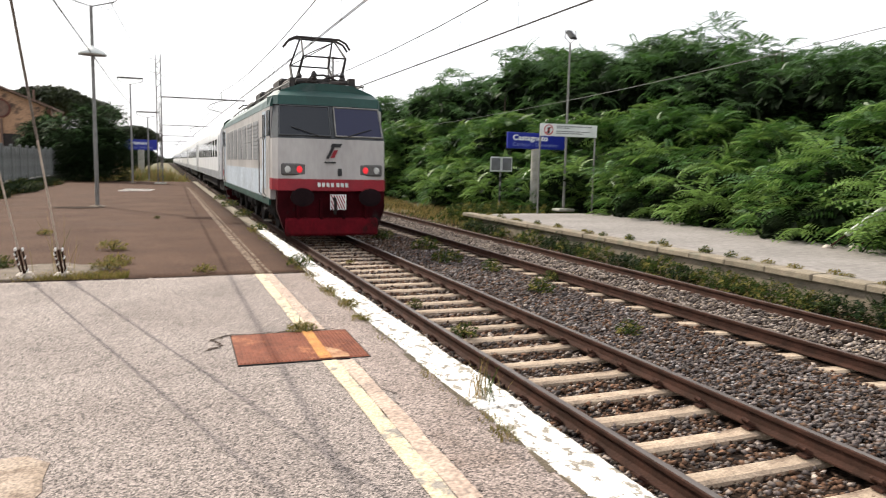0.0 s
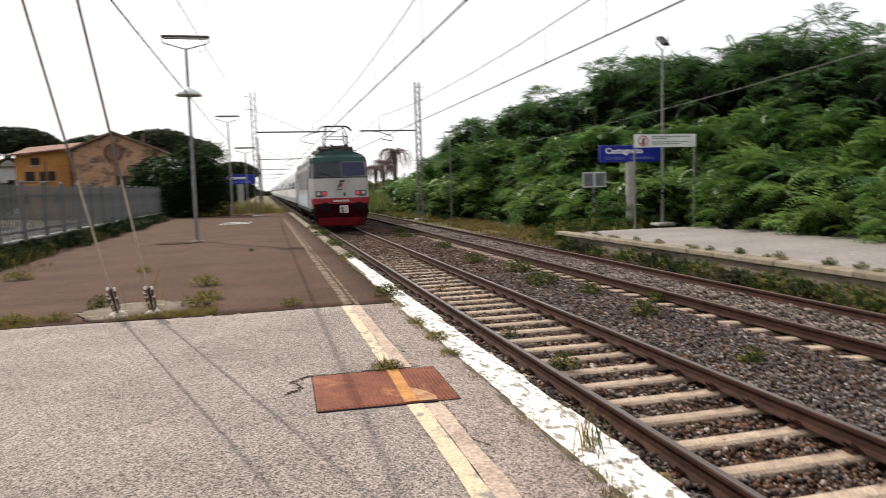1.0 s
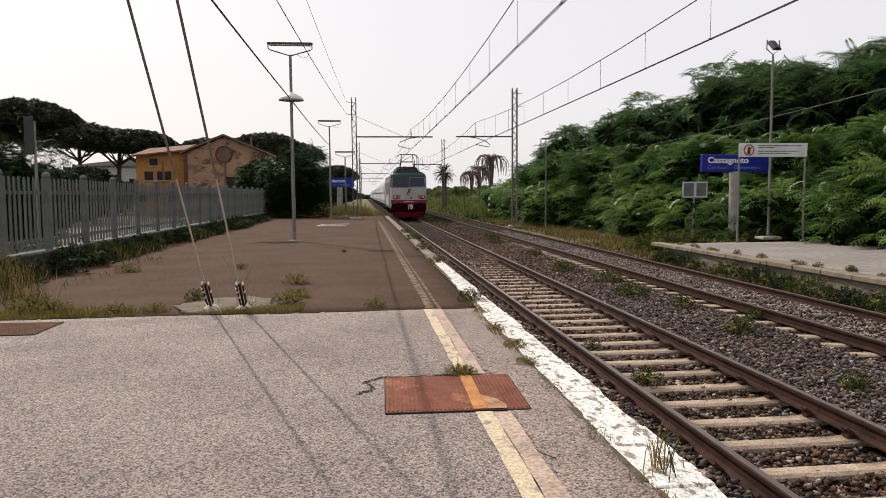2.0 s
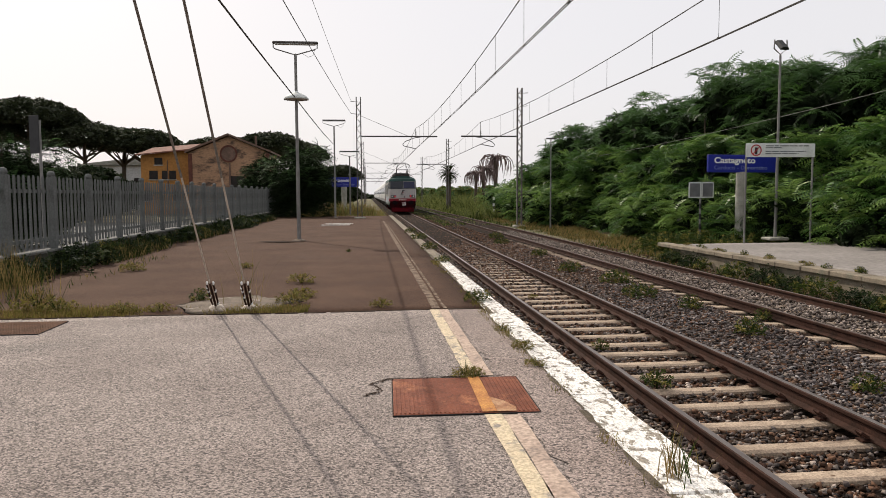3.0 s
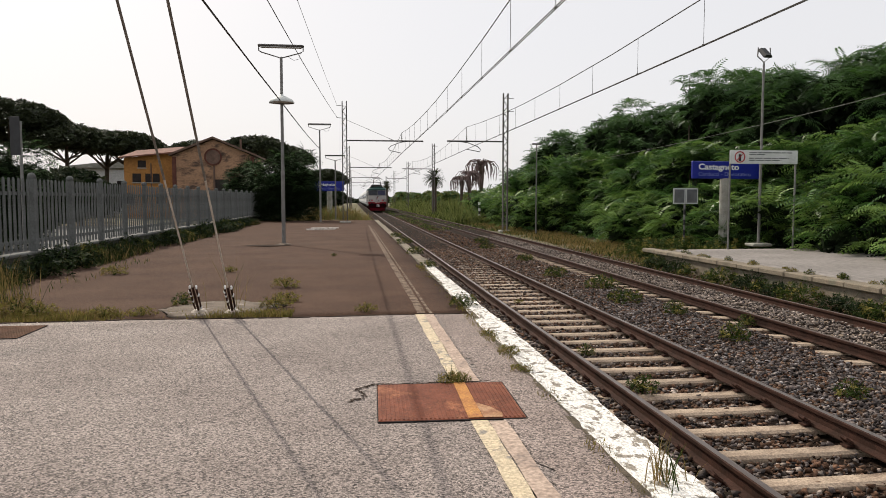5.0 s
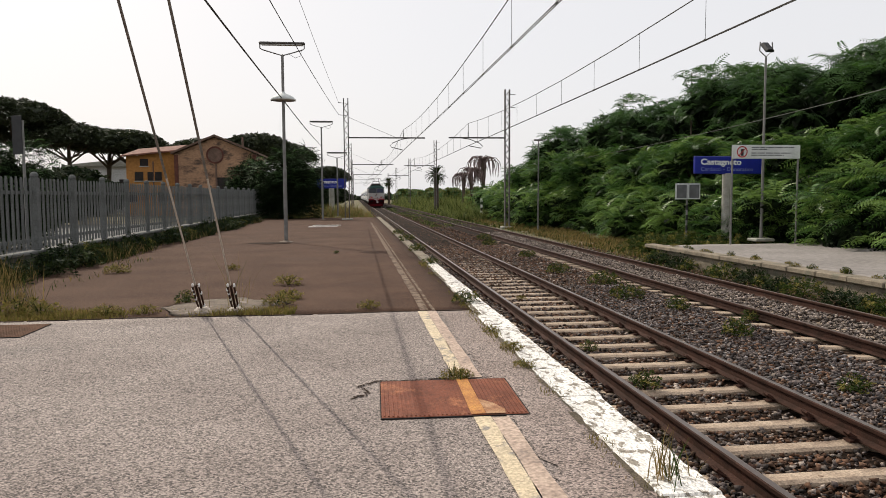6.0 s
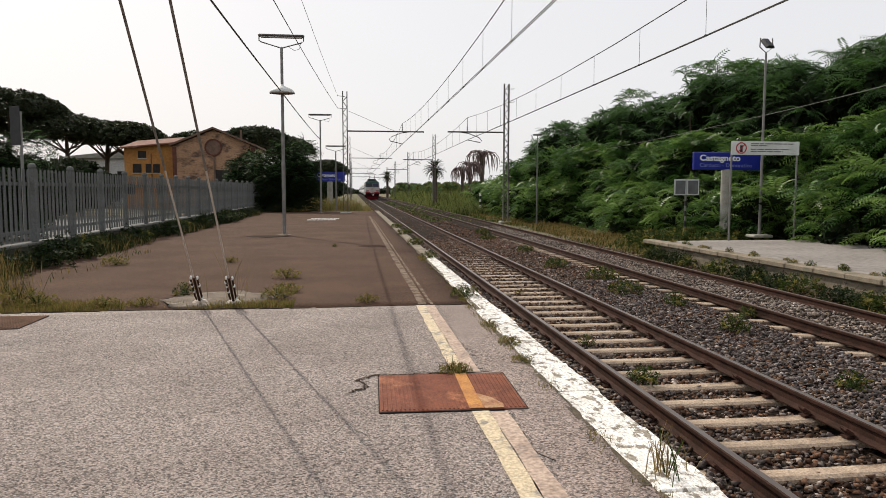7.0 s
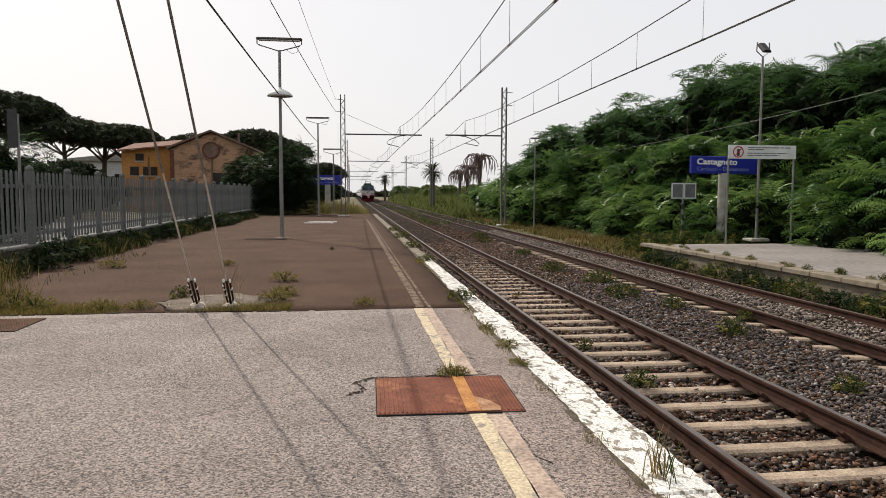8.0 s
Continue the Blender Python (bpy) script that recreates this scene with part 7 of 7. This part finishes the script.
    # dark leaf colours here stand in for the shadow of the fence
    for i in range(40):
        plant(3 if i % 5 else 1, -6.75 + rr.uniform(-0.3, 0.35), 10.5 + i * 0.95 + rr.uniform(-0.3, 0.3), -0.02, rr.uniform(1.0, 2.1), "leafy weed growing at the foot of the fence, darkened as in its shadow")
    for i in range(22):
        plant(rr.choice((0, 1, 1)), 11.2 + rr.uniform(-0.6, 3.2), 22.9 + rr.uniform(0, 4.2), -0.5, rr.uniform(1.4, 2.6), "leafy green herb on the verge behind the far platform")
    # tall seeding grass by the fence
    for x, y, n, h in ((-5.6, 12.2, 90, 0.95), (-4.75, 10.9, 70, 0.75), (-6.4, 13.2, 90, 1.0), (-1.7, 10.75, 14, 0.95), (1.8, 3.8, 40, 0.32), (0.95, 6.25, 26, 0.16)):
        p = np.stack([x + r.normal(0, 0.16 if h > 0.5 else 0.05, n), y + r.normal(0, 0.12 if h > 0.5 else 0.06, n), np.zeros(n)], -1)
        tagged(new("grass_tuft", blades("grass_tuft", p, r.uniform(0.5, 1.0, n) * h, [M_DRY, M_WEED], r, 0.008, 0.25, np.where(r.uniform(0, 1, n) < 0.3, 1, 0))),
               "tuft of tall dry seeding grass", "grass tuft", kind="stuff")


def build_far_woods():
    r = np.random.default_rng(81)
    pv, pf = leaf_clump_proto(6, 5)
    n = 5200
    x = r.uniform(-170, 170, n)
    h = np.array([3.2 + 2.6 * noise.noise(Vector((a * 0.05, 4.2, 0))) + 1.4 * noise.noise(Vector((a * 0.21, 8.2, 0))) for a in x])
    p = np.stack([x, 440 + r.uniform(-8, 8, n), -0.5 + np.clip(h, 1.2, None) * r.uniform(0, 1, n)], -1)
    tagged(new("far_woods", scatter("far_woods", pv, pf, p, rotations(n, r, 1.2), r.uniform(1.0, 2.0, n)[:, None], [M_PINE, M_LEAF_DARK], r.integers(0, 2, n))),
           "dark line of far woods along the horizon", "woods", kind="stuff")


build_far_woods()
build_house()
build_thicket()
build_bush_tree()
build_pines()
build_palms()
build_grass()
build_weeds()


def motions():
    """The train draws away along the first track."""
    walk(loco, [(t, on_track(y)) for t, y in TRAIN_ROWS])
    for i, c in enumerate(coaches):
        walk(c, [(t, coach_pose(y, i)) for t, y in TRAIN_ROWS])


motions()
